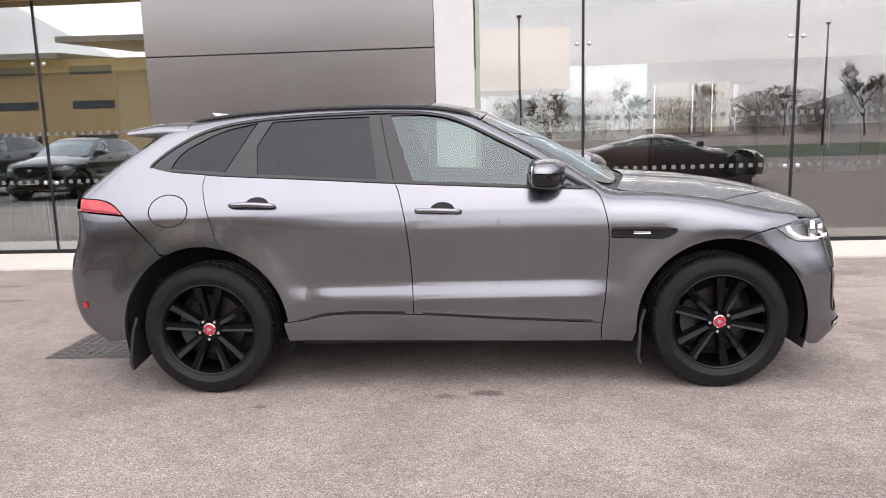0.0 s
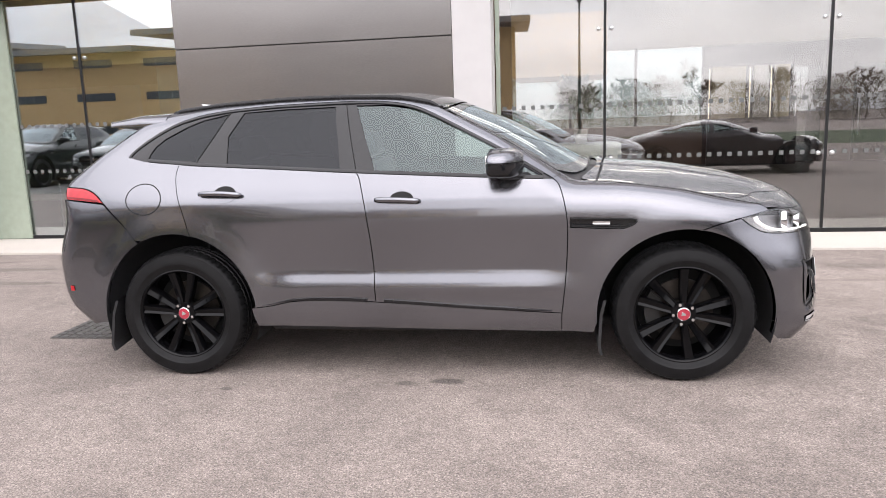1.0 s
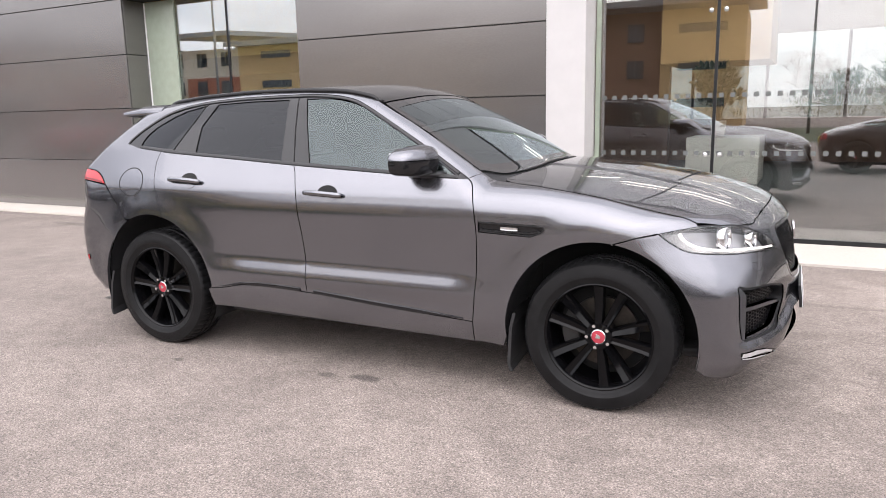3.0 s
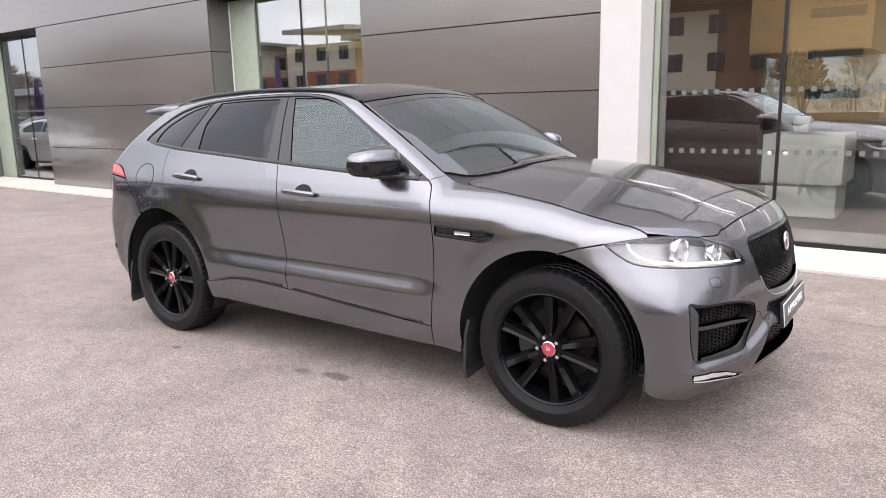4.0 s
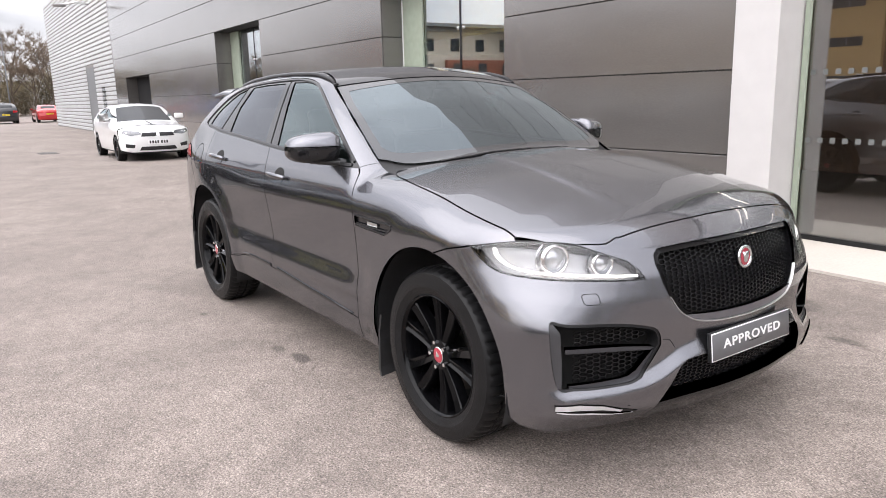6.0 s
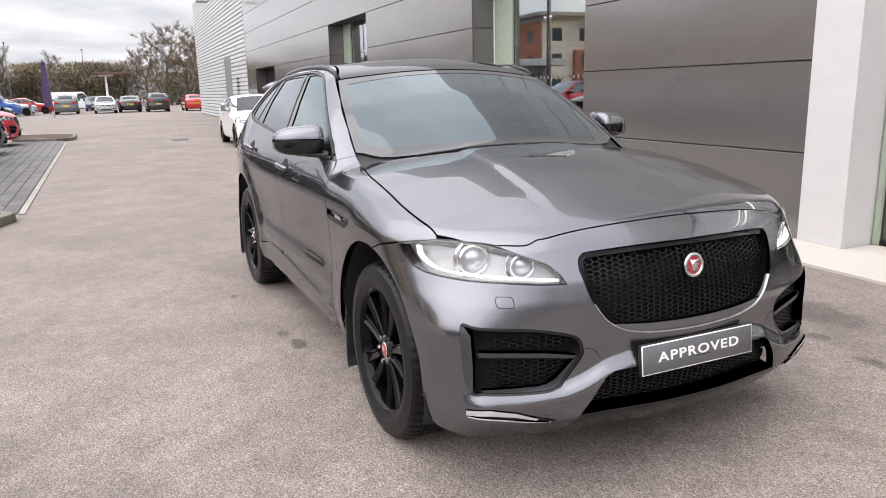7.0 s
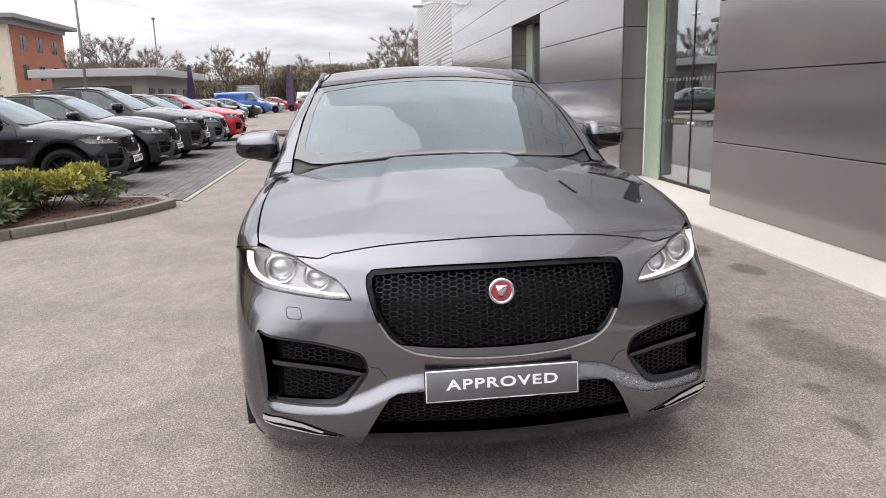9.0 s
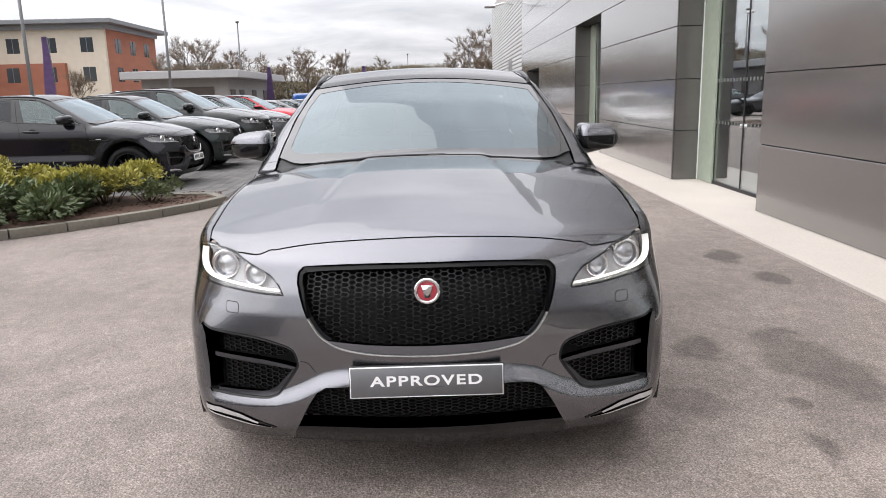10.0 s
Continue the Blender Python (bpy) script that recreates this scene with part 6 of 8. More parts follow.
def wheel_meshes():
    """Meshes of one wheel, its axle along z with the outer face up."""
    M = {}
    bm = bmesh.new()
    prof = [(0.262, -0.115), (0.285, -0.122), (0.325, -0.128), (0.358, -0.118), (0.372, -0.104), (0.3805, -0.075)]
    for g in (-0.045, 0.0, 0.045):
        prof += [(0.3812, g - 0.008), (0.3735, g - 0.005), (0.3735, g + 0.005), (0.3812, g + 0.008)]
    prof += [(0.3805, 0.075), (0.372, 0.104), (0.366, 0.110), (0.358, 0.1185), (0.352, 0.1185), (0.325, 0.128), (0.300, 0.1275), (0.297, 0.1255), (0.285, 0.122), (0.266, 0.112), (0.262, 0.10)]
    n = 216
    rings = []
    for r, h in prof:
        ring = []
        for i in range(n):
            cut = 0.0065 if (i % 4 < 1 and 0.371 < r < 0.3815 and abs(h) > 0.03) else 0.0
            t = 2 * math.pi * (i + (0.6 if h > 0 else 0) * abs(h) * 8) / n
            ring.append(bm.verts.new(((r - cut) * math.cos(t), (r - cut) * math.sin(t), h)))
        rings.append(ring)
    for a, b in zip(rings, rings[1:] + rings[:1]):
        for i in range(n):
            bm.faces.new((a[i], a[(i + 1) % n], b[(i + 1) % n], b[i]))
    bmesh.ops.recalc_face_normals(bm, faces=bm.faces)
    M["tyre"] = (bm, RUBBER)
    bm = bmesh.new()
    add_lathe(bm, [(0.268, 0.108), (0.2675, 0.114), (0.262, 0.116), (0.256, 0.112), (0.250, 0.100), (0.244, 0.05), (0.232, -0.02), (0.232, -0.10), (0.262, -0.11)], 72)
    M["rim"] = (bm, WHEEL_BLACK)
    for i in range(5):
        for sgn_ in (-1, 1):
            bm = bmesh.new()
            base, tip = radians(72 * i + sgn_ * 16.0), radians(72 * i + sgn_ * 14.2)
            ri, ro = 0.045, 0.252
            c0 = Vector((ri * math.cos(base), ri * math.sin(base), 0.088))
            c1 = Vector((ro * math.cos(tip), ro * math.sin(tip), 0.098))
            ax = (c1 - c0).normalized()
            side = Vector((-ax.y, ax.x, 0)).normalized()
            secs = []
            for f, wd, dz in ((0, 0.0150, 0.0), (0.20, 0.0190, -0.004), (0.5, 0.0225, -0.006), (0.8, 0.0240, -0.003), (1.0, 0.0270, 0.002)):
                c = c0.lerp(c1, f) + Vector((0, 0, dz))
                k = 0.35 * sgn_
                secs.append([bm.verts.new(c + side * u * wd + Vector((0, 0, h))) for u, h in ((-1, -0.045), (-1, -0.003), (-0.84, 0.003), (0.8 * k, -0.005), (0.84, 0.003), (1, -0.003), (1, -0.045))])
            for a, b in zip(secs, secs[1:]):
                for j in range(7):
                    bm.faces.new((a[j], b[j], b[(j + 1) % 7], a[(j + 1) % 7]))
            bmesh.ops.recalc_face_normals(bm, faces=bm.faces)
            M["spoke" + " " * (2 * i + (sgn_ > 0))] = (bm, WHEEL_BLACK)
    bm = bmesh.new()
    add_lathe(bm, [(0.072, 0.03), (0.072, 0.078), (0.064, 0.090), (0.040, 0.094), (0.036, 0.092)], 40)
    M["hub"] = (bm, WHEEL_BLACK)
    bm = bmesh.new()
    add_lathe(bm, [(0.036, 0.088), (0.036, 0.096), (0.033, 0.098)], 32)
    M["cap_ring"] = (bm, CHROME)
    bm = bmesh.new()
    add_lathe(bm, [(0.033, 0.0965), (0.02, 0.099), (0.001, 0.0995)], 32)
    M["cap"] = (bm, RED_ENAMEL)
    bm = bmesh.new()
    extrude_poly(bm, [(-0.010, 0.006), (-0.011, 0.013), (-0.006, 0.010), (0.006, 0.010), (0.011, 0.013), (0.010, 0.006), (0.006, -0.010), (0.0, -0.013), (-0.006, -0.010)], 0.002, Matrix.Translation((0, 0, 0.0980)), 0.0008)
    M["cap_emblem"] = (bm, CHROME)
    for i in range(5):
        a = radians(72 * i + 36)
        bm = bmesh.new()
        add_cyl(bm, (0.056 * math.cos(a), 0.056 * math.sin(a), 0.08), (0.056 * math.cos(a), 0.056 * math.sin(a), 0.103), 0.0105, 0.009, 6)
        M["wheel_nut" + " " * i] = (bm, CHROME)
    bm = bmesh.new()
    add_lathe(bm, [(0.07, -0.01), (0.175, -0.01), (0.175, -0.035), (0.07, -0.035)], 48, None, True)
    bmesh.ops.recalc_face_normals(bm, faces=bm.faces)
    M["brake_disc"] = (bm, STEEL)
    bm = bmesh.new()
    arc = [(0.198 * math.cos(t), 0.198 * math.sin(t)) for t in np.linspace(radians(70), radians(132), 12)] + [(0.118 * math.cos(t), 0.118 * math.sin(t)) for t in np.linspace(radians(132), radians(70), 12)]
    extrude_poly(bm, arc, 0.08, Matrix.Translation((0, 0, -0.06)), 0.006)
    M["caliper"] = (bm, pbr("caliper_grey", (0.045, 0.043, 0.042), 0.5, 0.4, var=0.2))
    bm = bmesh.new()
    add_lathe(bm, [(0.0, -0.06), (0.23, -0.06), (0.23, -0.075)], 40)
    M["hub_back"] = (bm, DARK)
    out = {}
    for k, (b, mat) in M.items():
        me = bpy.data.meshes.new(k.strip())
        b.to_mesh(me); b.free()
        me.materials.append(mat)
        for p in me.polygons:
            p.use_smooth = True
        me.set_sharp_from_angle(angle=radians(32))
        out[k] = me
    return out


WHEEL = wheel_meshes()


def build_wheel(car, hx, s, spin, r=0.375, name="wheel", yy=0.818):
    w = empty(name, Matrix.Translation((hx, s * yy, r)) @ Matrix.Rotation(radians(90 if s < 0 else -90), 4, "X") @ Matrix.Rotation(radians((90 - spin)), 4, "Z"))
    w.parent = car
    for k, me in WHEEL.items():
        o = new(k.strip(), me)
        o.parent = w
    return w


def build_cabin(car):
    cb = empty("cabin")
    cb.parent = car
    bm = bmesh.new()
    add_box(bm, (0.55, -0.70, 0.80), (0.95, 0.70, 1.08), 0.06, None, 3)
    add_box(bm, (0.52, -0.66, 0.98), (0.80, 0.66, 1.11), 0.04, None, 3)
    part("dashboard", bm, CABIN, cb)
    bm = bmesh.new()
    m = Matrix.Translation((0.43, -0.37, 1.02)) @ Matrix.Rotation(radians(-66), 4, "Y")
    prof = [(0.175 + 0.016 * math.cos(t), 0.016 * math.sin(t)) for t in np.linspace(0, 2 * math.pi, 9)[:-1]]
    add_lathe(bm, prof, 40, m, True)
    add_box(bm, (-0.16, -0.02, -0.01), (0.16, 0.02, 0.01), 0.006, m)
    add_box(bm, (-0.05, -0.06, -0.02), (0.06, 0.06, 0.02), 0.02, m)
    part("steering_wheel", bm, LEATHER, cb)
    for sy in (-0.37, 0.37):
        for sx, nm in ((-0.10, "front_seat"), (-1.00, "rear_seat")):
            st = empty(nm)
            st.parent = cb
            bm = bmesh.new(); add_box(bm, (sx - 0.26, sy - 0.25, 0.50), (sx + 0.26, sy + 0.25, 0.68), 0.06, None, 3)
            part("cushion", bm, LEATHER, st)
            tilt = Matrix.Translation((sx - 0.24, sy, 0.62)) @ Matrix.Rotation(radians(-16), 4, "Y")
            bm = bmesh.new(); add_box(bm, (-0.08, -0.25, 0), (0.06, 0.25, 0.60), 0.055, tilt, 3)
            part("backrest", bm, LEATHER, st)
            bm = bmesh.new(); add_box(bm, (-0.06, -0.14, 0.63), (0.05, 0.14, 0.80), 0.045, tilt, 3)
            part("headrest", bm, LEATHER, st)
    hl = skin.lay("top", np.array([(0.10, -0.58), (0.10, 0.58), (-1.55, 0.50), (-1.55, -0.50)]))
    panel(skin, "headliner", "top", resample(hl, 0.15), HEADLINER, cb, lift=-0.05, flange=0, step=0.12)
    bm = bmesh.new()
    add_box(bm, (0.22, -0.115, 1.385), (0.255, 0.115, 1.450), 0.015, None, 2)
    add_box(bm, (0.19, -0.05, 1.43), (0.29, 0.05, 1.495), 0.02, None, 2)
    part("rear_view_mirror", bm, CABIN, cb)
    bm = bmesh.new()
    add_box(bm, (-2.0, -0.60, 0.55), (-1.25, 0.60, 0.62), 0.01)
    add_box(bm, (-1.40, -0.62, 0.6), (-1.36, 0.62, 1.15), 0.02)
    part("load_floor", bm, CABIN, cb)
    box("load_cover", (-2.02, -0.66, 1.125), (-1.38, 0.66, 1.140), CABIN, cb, 0.004)

main_car = build_sport_suv(PAINT, "dark grey metallic sport utility car with black wheels")

# ---- parked cars ----
def number_plate(parent, m, yellow=False):
    """A plate whose figures are plain bars."""
    pl = empty("number_plate", m)
    pl.parent = parent
    box("plate", (-0.26, -0.056, 0.0), (0.26, 0.056, 0.008), pbr("plate_yellow", (0.75, 0.55, 0.03), 0.4, var=0.05) if yellow else PLATE_WHITE, pl, 0.002)
    bm = bmesh.new()
    for k in range(7):
        x = -0.205 + 0.062 * k + (0.03 if k > 3 else 0)
        add_box(bm, (x - 0.020, -0.034, 0.008), (x + 0.020, 0.034, 0.0095))
    tagged(part("plate_marking", bm, BLACK_TRIM, pl, smooth=False), kind="stuff")
    return pl


def parked_copy(src, m, scale, swap, label):
    """A parked car of the same build in another colour."""
    ob = copy_thing(src, m)
    ob.scale = scale
    ob["label"] = label
    kids = list(ob.children_recursive)
    drop = [o for o in kids if o.name.startswith("show_plate") or (o.parent and o.parent.name.startswith("show_plate"))]
    for o in kids:
        if o in drop:
            continue
        if o.type == "MESH":
            for sl in o.material_slots:
                if sl.material in swap:
                    new_m = swap[sl.material]
                    sl.link = "OBJECT"
                    sl.material = new_m
    for o in drop[::-1]:
        bpy.data.objects.remove(o)
    number_plate(ob, Matrix.Translation((2.318, 0, 0.505)) @ Matrix.Rotation(radians(90), 4, "Z") @ Matrix.Rotation(radians(84), 4, "X"))
    return ob


LAMP_OFF = pbr("lamp_unlit", (0.7, 0.7, 0.7), 0.25, 0.3, var=0.05)
SPEC = (
    (-8.50, (1.0, 1.0, 1.0), (0.006, 0.006, 0.009), "black sport utility car parked nose-out on block paving"),
    (-11.75, (0.97, 0.98, 0.99), (0.009, 0.014, 0.013), "very dark green sport utility car parked on block paving"),
    (-14.95, (1.02, 1.02, 1.10), (0.016, 0.019, 0.019), "tall charcoal sport utility car parked on block paving"),
    (-18.15, (0.96, 0.98, 1.0), (0.075, 0.080, 0.085), "mid grey sport utility car parked on block paving"),
    (-22.2, (0.98, 1.0, 1.0), (0.42, 0.010, 0.022), "bright red crossover car parked on block paving"),
)
for i, (x, sc, col, lab) in enumerate(SPEC):
    pm = car_paint("paint_parked_%s" % "abcde"[i], col, 0.15 if col[0] > 0.3 else 0.0, 0.3 if col[0] > 0.3 else 0.12, 0.7, 0.12)
    tagged(parked_copy(main_car, pose(x, -4.12 - 2.318 * sc[0], 0, 0, 0, 90), sc, {PAINT: pm, LAMP_WHITE: LAMP_OFF}, lab), group="cars parked in the bays")


def simple_shape(length, width, height, rear, bonnet_h, nose_h=None):
    """The outer shape of a plainer car; rear: 'hatch', 'saloon', 'van' or 'coupe'."""
    f, r = length * 0.49, -length * 0.51
    cow = f - 0.30 * length if rear != "van" else f - 0.20 * length
    top0 = cow - 0.20 * length * (0.9 if rear != "van" else 0.45)
    H = height
    bm_ = table([r, cow - 0.2, cow, f - 0.35, f - 0.12, f], [bonnet_h, bonnet_h + 0.02, bonnet_h, bonnet_h - 0.10, bonnet_h - 0.19, bonnet_h - 0.33], 0.08)
    if rear == "saloon":
        rx, rz = [r, r + 0.1, r + 0.75, r + 1.35, top0 - 0.55, top0, cow + 0.1, cow + 0.5], [0.80, bonnet_h + 0.06, bonnet_h + 0.12, H - 0.06, H, H - 0.04, bonnet_h - 0.02, bonnet_h - 0.3]
    elif rear == "coupe":
        rx, rz = [r, r + 0.1, r + 0.5, r + 1.6, top0 - 0.45, top0, cow + 0.1, cow + 0.5], [0.75, bonnet_h, bonnet_h + 0.06, H - 0.08, H, H - 0.05, bonnet_h - 0.02, bonnet_h - 0.3]
    elif rear == "van":
        rx, rz = [r, r + 0.04, r + 0.12, top0 - 0.3, top0, cow + 0.1, cow + 0.5], [0.6, H - 0.3, H - 0.04, H, H - 0.06, bonnet_h, bonnet_h - 0.4]
    else:
        rx, rz = [r, r + 0.06, r + 0.35, r + 0.75, top0 - 0.5, top0, cow + 0.1, cow + 0.5], [0.75, bonnet_h, H - 0.28, H - 0.08, H, H - 0.04, bonnet_h - 0.02, bonnet_h - 0.3]
    rt = table(rx, rz, 0.10)
    hw = width / 2
    top_w = 0.72 if rear != "van" else 0.90
    wt = table([0.1, 0.25, 0.45, 0.62, 0.80, bonnet_h - 0.02, bonnet_h + 0.05, H, H + 0.2], [0.90 * hw, 0.95 * hw, 0.985 * hw, 0.975 * hw, hw, 0.975 * hw, 0.94 * hw, top_w * hw, top_w * hw - 0.08], 0.05)
    nx = table([0.1, 0.3, 0.5, 0.7, bonnet_h - 0.1, bonnet_h + 0.1], [f - 0.12, f - 0.02, f, f - 0.01, f - 0.14, f - 0.4], 0.06)
    tx = table([0.1, 0.3, 0.55, 0.8, bonnet_h, H], [r + 0.14, r + 0.03, r, r + 0.05, r + 0.07, r + 0.2 if rear == "van" else r + 0.1], 0.06)

    def g(p):
        x, a, z = p[:, 0], np.abs(p[:, 1]), p[:, 2]
        w = wt(z) * (1 - 0.05 * np.clip((x - f + 1.0), 0, 2) ** 2 - 0.05 * np.clip((r + 1.0 - x), 0, 2) ** 2)
        d = smax(a - w, z - smax(bm_(x) - 0.09 * (a / hw) ** 2.2, rt(x + 0.1 * a * a) - 0.05 * (a / hw / 0.7) ** 2, 0.03), 0.09)
        d = smax(d, x - (nx(z) - 0.30 * a ** 2 - 0.25 * (a / hw / 1.01) ** 8), 0.06)
        return smax(d, (tx(z) + 0.18 * a ** 2 + 0.08 * (a / hw) ** 8) - x, 0.08)

    return Skin(g), dict(f=f, r=r, cow=cow, top0=top0, H=H, hw=hw, bh=bonnet_h, rear=rear)


def build_simple_car(name, shape, paint, label, wheel_r=0.31, privacy=DOOR_GLASS, yellow=False, category="car"):
    sk, d = shape
    f, r, cow, top0, H, hw, bh, rear = (d[k] for k in ("f", "r", "cow", "top0", "H", "hw", "bh", "rear"))
    car = tagged(empty(name), label, category)
    fx, rx = f - 0.83, r + 0.80
    ar = wheel_r + 0.055
    for s in (-1, 1):
        def arch(hx, a0=180, a1=0):
            return [(hx + ar * math.cos(radians(a)), wheel_r + ar * math.sin(radians(a))) for a in np.linspace(a0, a1, 13)]
        x0, x1 = r + 0.55, f - 0.45
        bot = [(x0, 0.30)] + ([(x0, 0.42)] if x0 > rx - ar else []) + arch(rx) + [(rx + ar + 0.02, 0.24), (fx - ar - 0.02, 0.24)] + arch(fx)
        bot = [p for p in bot if x0 <= p[0] <= x1]
        lo_ = sk.line("side", bot + [(x1, 0.26 if x1 > fx + ar else wheel_r + math.sqrt(max(0.001, ar ** 2 - (x1 - fx) ** 2)))], 0, s)
        topc = np.stack([np.linspace(x1, x0, 30), np.full(30, 0.012 * s)], 1)
        up = sk.lay("top", topc)
        # windows
        zb = bh + 0.06
        rt_z = H - 0.13
        ws_w = 0.70 * hw
        if rear == "van":
            side_w = [[(cow - 0.10, zb), (top0 + 0.02, rt_z - 0.1), (top0 - 0.6, rt_z - 0.1), (top0 - 0.7, zb)]]
        else:
            e = r + (0.95 if rear == "hatch" else 1.05)
            mid = (cow + e) / 2 - 0.10
            side_w = [[(cow - 0.18, zb), (top0 + 0.10, rt_z - 0.08), (top0 - 0.12, rt_z), (mid + 0.06, rt_z + 0.01), (mid + 0.04, zb)],
                      [(mid - 0.04, zb), (mid - 0.03, rt_z + 0.01), (e + 0.45, rt_z), (e + 0.18, rt_z - 0.08), (e - 0.15, zb + 0.07), (e - 0.10, zb)]]
        ws_h = sk.lay("top", [(cow + 0.05, 0.012 * s), (top0 + 0.06, 0.012 * s), (top0 + 0.03, ws_w * 0.88 * s), (cow - 0.08, ws_w * 1.12 * s)])
        ws_h = sk.lay("girth", resample(sk.flat("girth", ws_h, s), 0.08), s)
        holes = [sk.line("side", w, 0, s) for w in side_w]
        panel(sk, "flank", "girth", np.vstack([lo_, up]), paint, car, s=s, step=0.09, gap=0.0, flange=0.02, holes=holes)
        for w in holes:
            panel(sk, "side_window", "side", w, privacy, car, s=s, step=0.1, gap=-0.004, flange=0, lift=-0.006)
            ribbon(sk, "window_frame", "side", sk.lay("side", resample(sk.flat("side", np.vstack([w, w[:1]])), 0.08)[:-1], s), 0.022, BLACK_SATIN, car, s=s, lift=0.003, thick=0.012)
        for hx in (fx, rx):
            w = build_wheel(car, hx, s, 10, wheel_r, yy=hw - 0.12)
            w.matrix_world = w.matrix_world @ Matrix.Diagonal((wheel_r / 0.381, wheel_r / 0.381, 0.85, 1))
            bm = bmesh.new()
            n = 14
            r0 = [bm.verts.new((hx + (ar + 0.01) * math.cos(t), s * (hw - 0.03), wheel_r + (ar + 0.01) * math.sin(t))) for t in np.linspace(-0.3, math.pi + 0.3, n)]
            r1 = [bm.verts.new((hx + (ar + 0.01) * math.cos(t), s * (hw - 0.38), wheel_r + (ar + 0.01) * math.sin(t))) for t in np.linspace(-0.3, math.pi + 0.3, n)]
            for i in range(n - 1):
                bm.faces.new((r0[i], r0[i + 1], r1[i + 1], r1[i]))
            bm.faces.new(r1)
            part("wheel_house", bm, BLACK_TRIM, car)
        # lamps and mirror
        hl = sk.lay("nose", sk.flat("nose", sk.lay("front", [(s * 0.42 * hw, bh - 0.30), (s * 0.50 * hw, bh - 0.235), (s * 0.86 * hw, bh - 0.205), (s * 0.90 * hw, bh - 0.27), (s * 0.70 * hw, bh - 0.335)])))
        ho = panel(sk, "headlamp", "nose", hl, pbr("lamp_smoked", (0.16, 0.165, 0.175), 0.12, 0.4, var=0.3, scale=30, coat=1.0), car, s=s, step=0.06, gap=0, flange=0.01, lift=0.004)
        tl = sk.lay("tail", sk.flat("tail", sk.lay("rear", [(s * 0.55 * hw, bh - 0.22), (s * 0.55 * hw, bh - 0.06), (s * 0.90 * hw, bh - 0.08), (s * 0.92 * hw, bh - 0.20)])))
        panel(sk, "tail_lamp", "tail", tl, RED_LENS, car, s=s, step=0.06, gap=0, flange=0.01, lift=0.004)
        bm = bmesh.new()
        mx = cow - 0.32
        add_box(bm, (mx - 0.09, s * (hw - 0.02) - 0.02, bh + 0.04), (mx + 0.07, s * (hw + 0.15) + 0.02, bh + 0.17), 0.04, None, 3)
        part("door_mirror", bm, paint, car)
    # nose and tail caps with wide coverage
    for way, xe, nm in (("nose", f - 0.45, "front_end"), ("tail", r + 0.55, "rear_end")):
        edge_s = sk.line("side", [(xe, z) for z in np.linspace(0.30, bh - 0.12, 8)], 0, -1)
        edge_o = edge_s * [1, -1, 1]
        zmax = edge_s[-1][2]
        u0 = abs(sk.flat(way, edge_s[-1:])[0][0])
        lp = np.vstack([edge_s, sk.lay(way, np.stack([np.linspace(-u0, u0, 15)[1:-1], np.full(13, zmax)], 1)), edge_o[::-1], sk.lay(way, np.stack([np.linspace(u0, -u0, 15)[1:-1] * 0.98, np.full(13, 0.24)], 1))])
        panel(sk, nm, way, lp, paint, car, step=0.08, gap=-0.006, flange=0.02)
        # shelf between the cap's top line and the bonnet or boot
        a = sk.lay(way, np.stack([np.linspace(-u0, u0, 15), np.full(15, zmax)], 1))
        edge_name = "bonnet_edge" if way == "nose" else "boot_edge"
        if rear == "coupe":
            # a long low nose: loft straight from the bonnet down to the cap
            b = sk.lay("top", np.stack([np.full(15, xe), np.linspace(-0.93 * hw, 0.93 * hw, 15)], 1))
            if way == "nose":
                a = sk.lay(way, np.stack([np.linspace(-u0, u0, 15) * 0.97, np.full(15, 0.62)], 1))
            b = b if a[0][1] * b[0][1] > 0 else b[::-1]
            bm = bmesh.new()
            rows_ = [[bm.verts.new(tuple(p * (1 - t) + q * t + np.array([0, 0, (0.09 if way == "nose" else 0.03) * math.sin(math.pi * t)]))) for p, q in zip(b, a)] for t in np.linspace(0, 1, 7)]
            for ra, rb in zip(rows_, rows_[1:]):
                for k in range(14):
                    bm.faces.new((ra[k], ra[k + 1], rb[k + 1], rb[k]))
            bmesh.ops.recalc_face_normals(bm, faces=bm.faces)
            part(edge_name, bm, paint, car)
            continue
        lp2 = np.vstack([a, sk.lay("top", np.stack([np.full(11, xe), np.linspace(0.84 * hw, -0.84 * hw, 11)], 1))])
        panel(sk, edge_name, "top", lp2, paint, car, step=0.08, gap=-0.008, flange=0.0)
    ws = np.vstack([sk.lay("top", [(cow + 0.03 - 0.10 * (y / ws_w) ** 2, y) for y in np.linspace(-ws_w * 1.10, ws_w * 1.10, 9)]), sk.lay("top", [(top0 + 0.06 - 0.03 * (y / ws_w) ** 2, y) for y in np.linspace(ws_w * 0.90, -ws_w * 0.90, 9)])])
    panel(sk, "windscreen", "top", ws, pbr("far_screen", (0.012, 0.015, 0.018), 0.05, var=0.1, spec=0.45), car, step=0.08, gap=0, flange=0.006, lift=0.004)
    if rear != "van":
        e = r + (0.22 if rear == "hatch" else 0.85)
        w_r = sk.lay("top", [(e, -0.58 * hw), (e, 0.58 * hw), (e + 0.36, 0.54 * hw), (e + 0.36, -0.54 * hw)])
        panel(sk, "rear_window", "top", resample(w_r, 0.1), pbr("far_screen", (0.02, 0.024, 0.026), 0.03), car, step=0.1, gap=0, flange=0.005, lift=0.004)
    gz = bh - 0.36
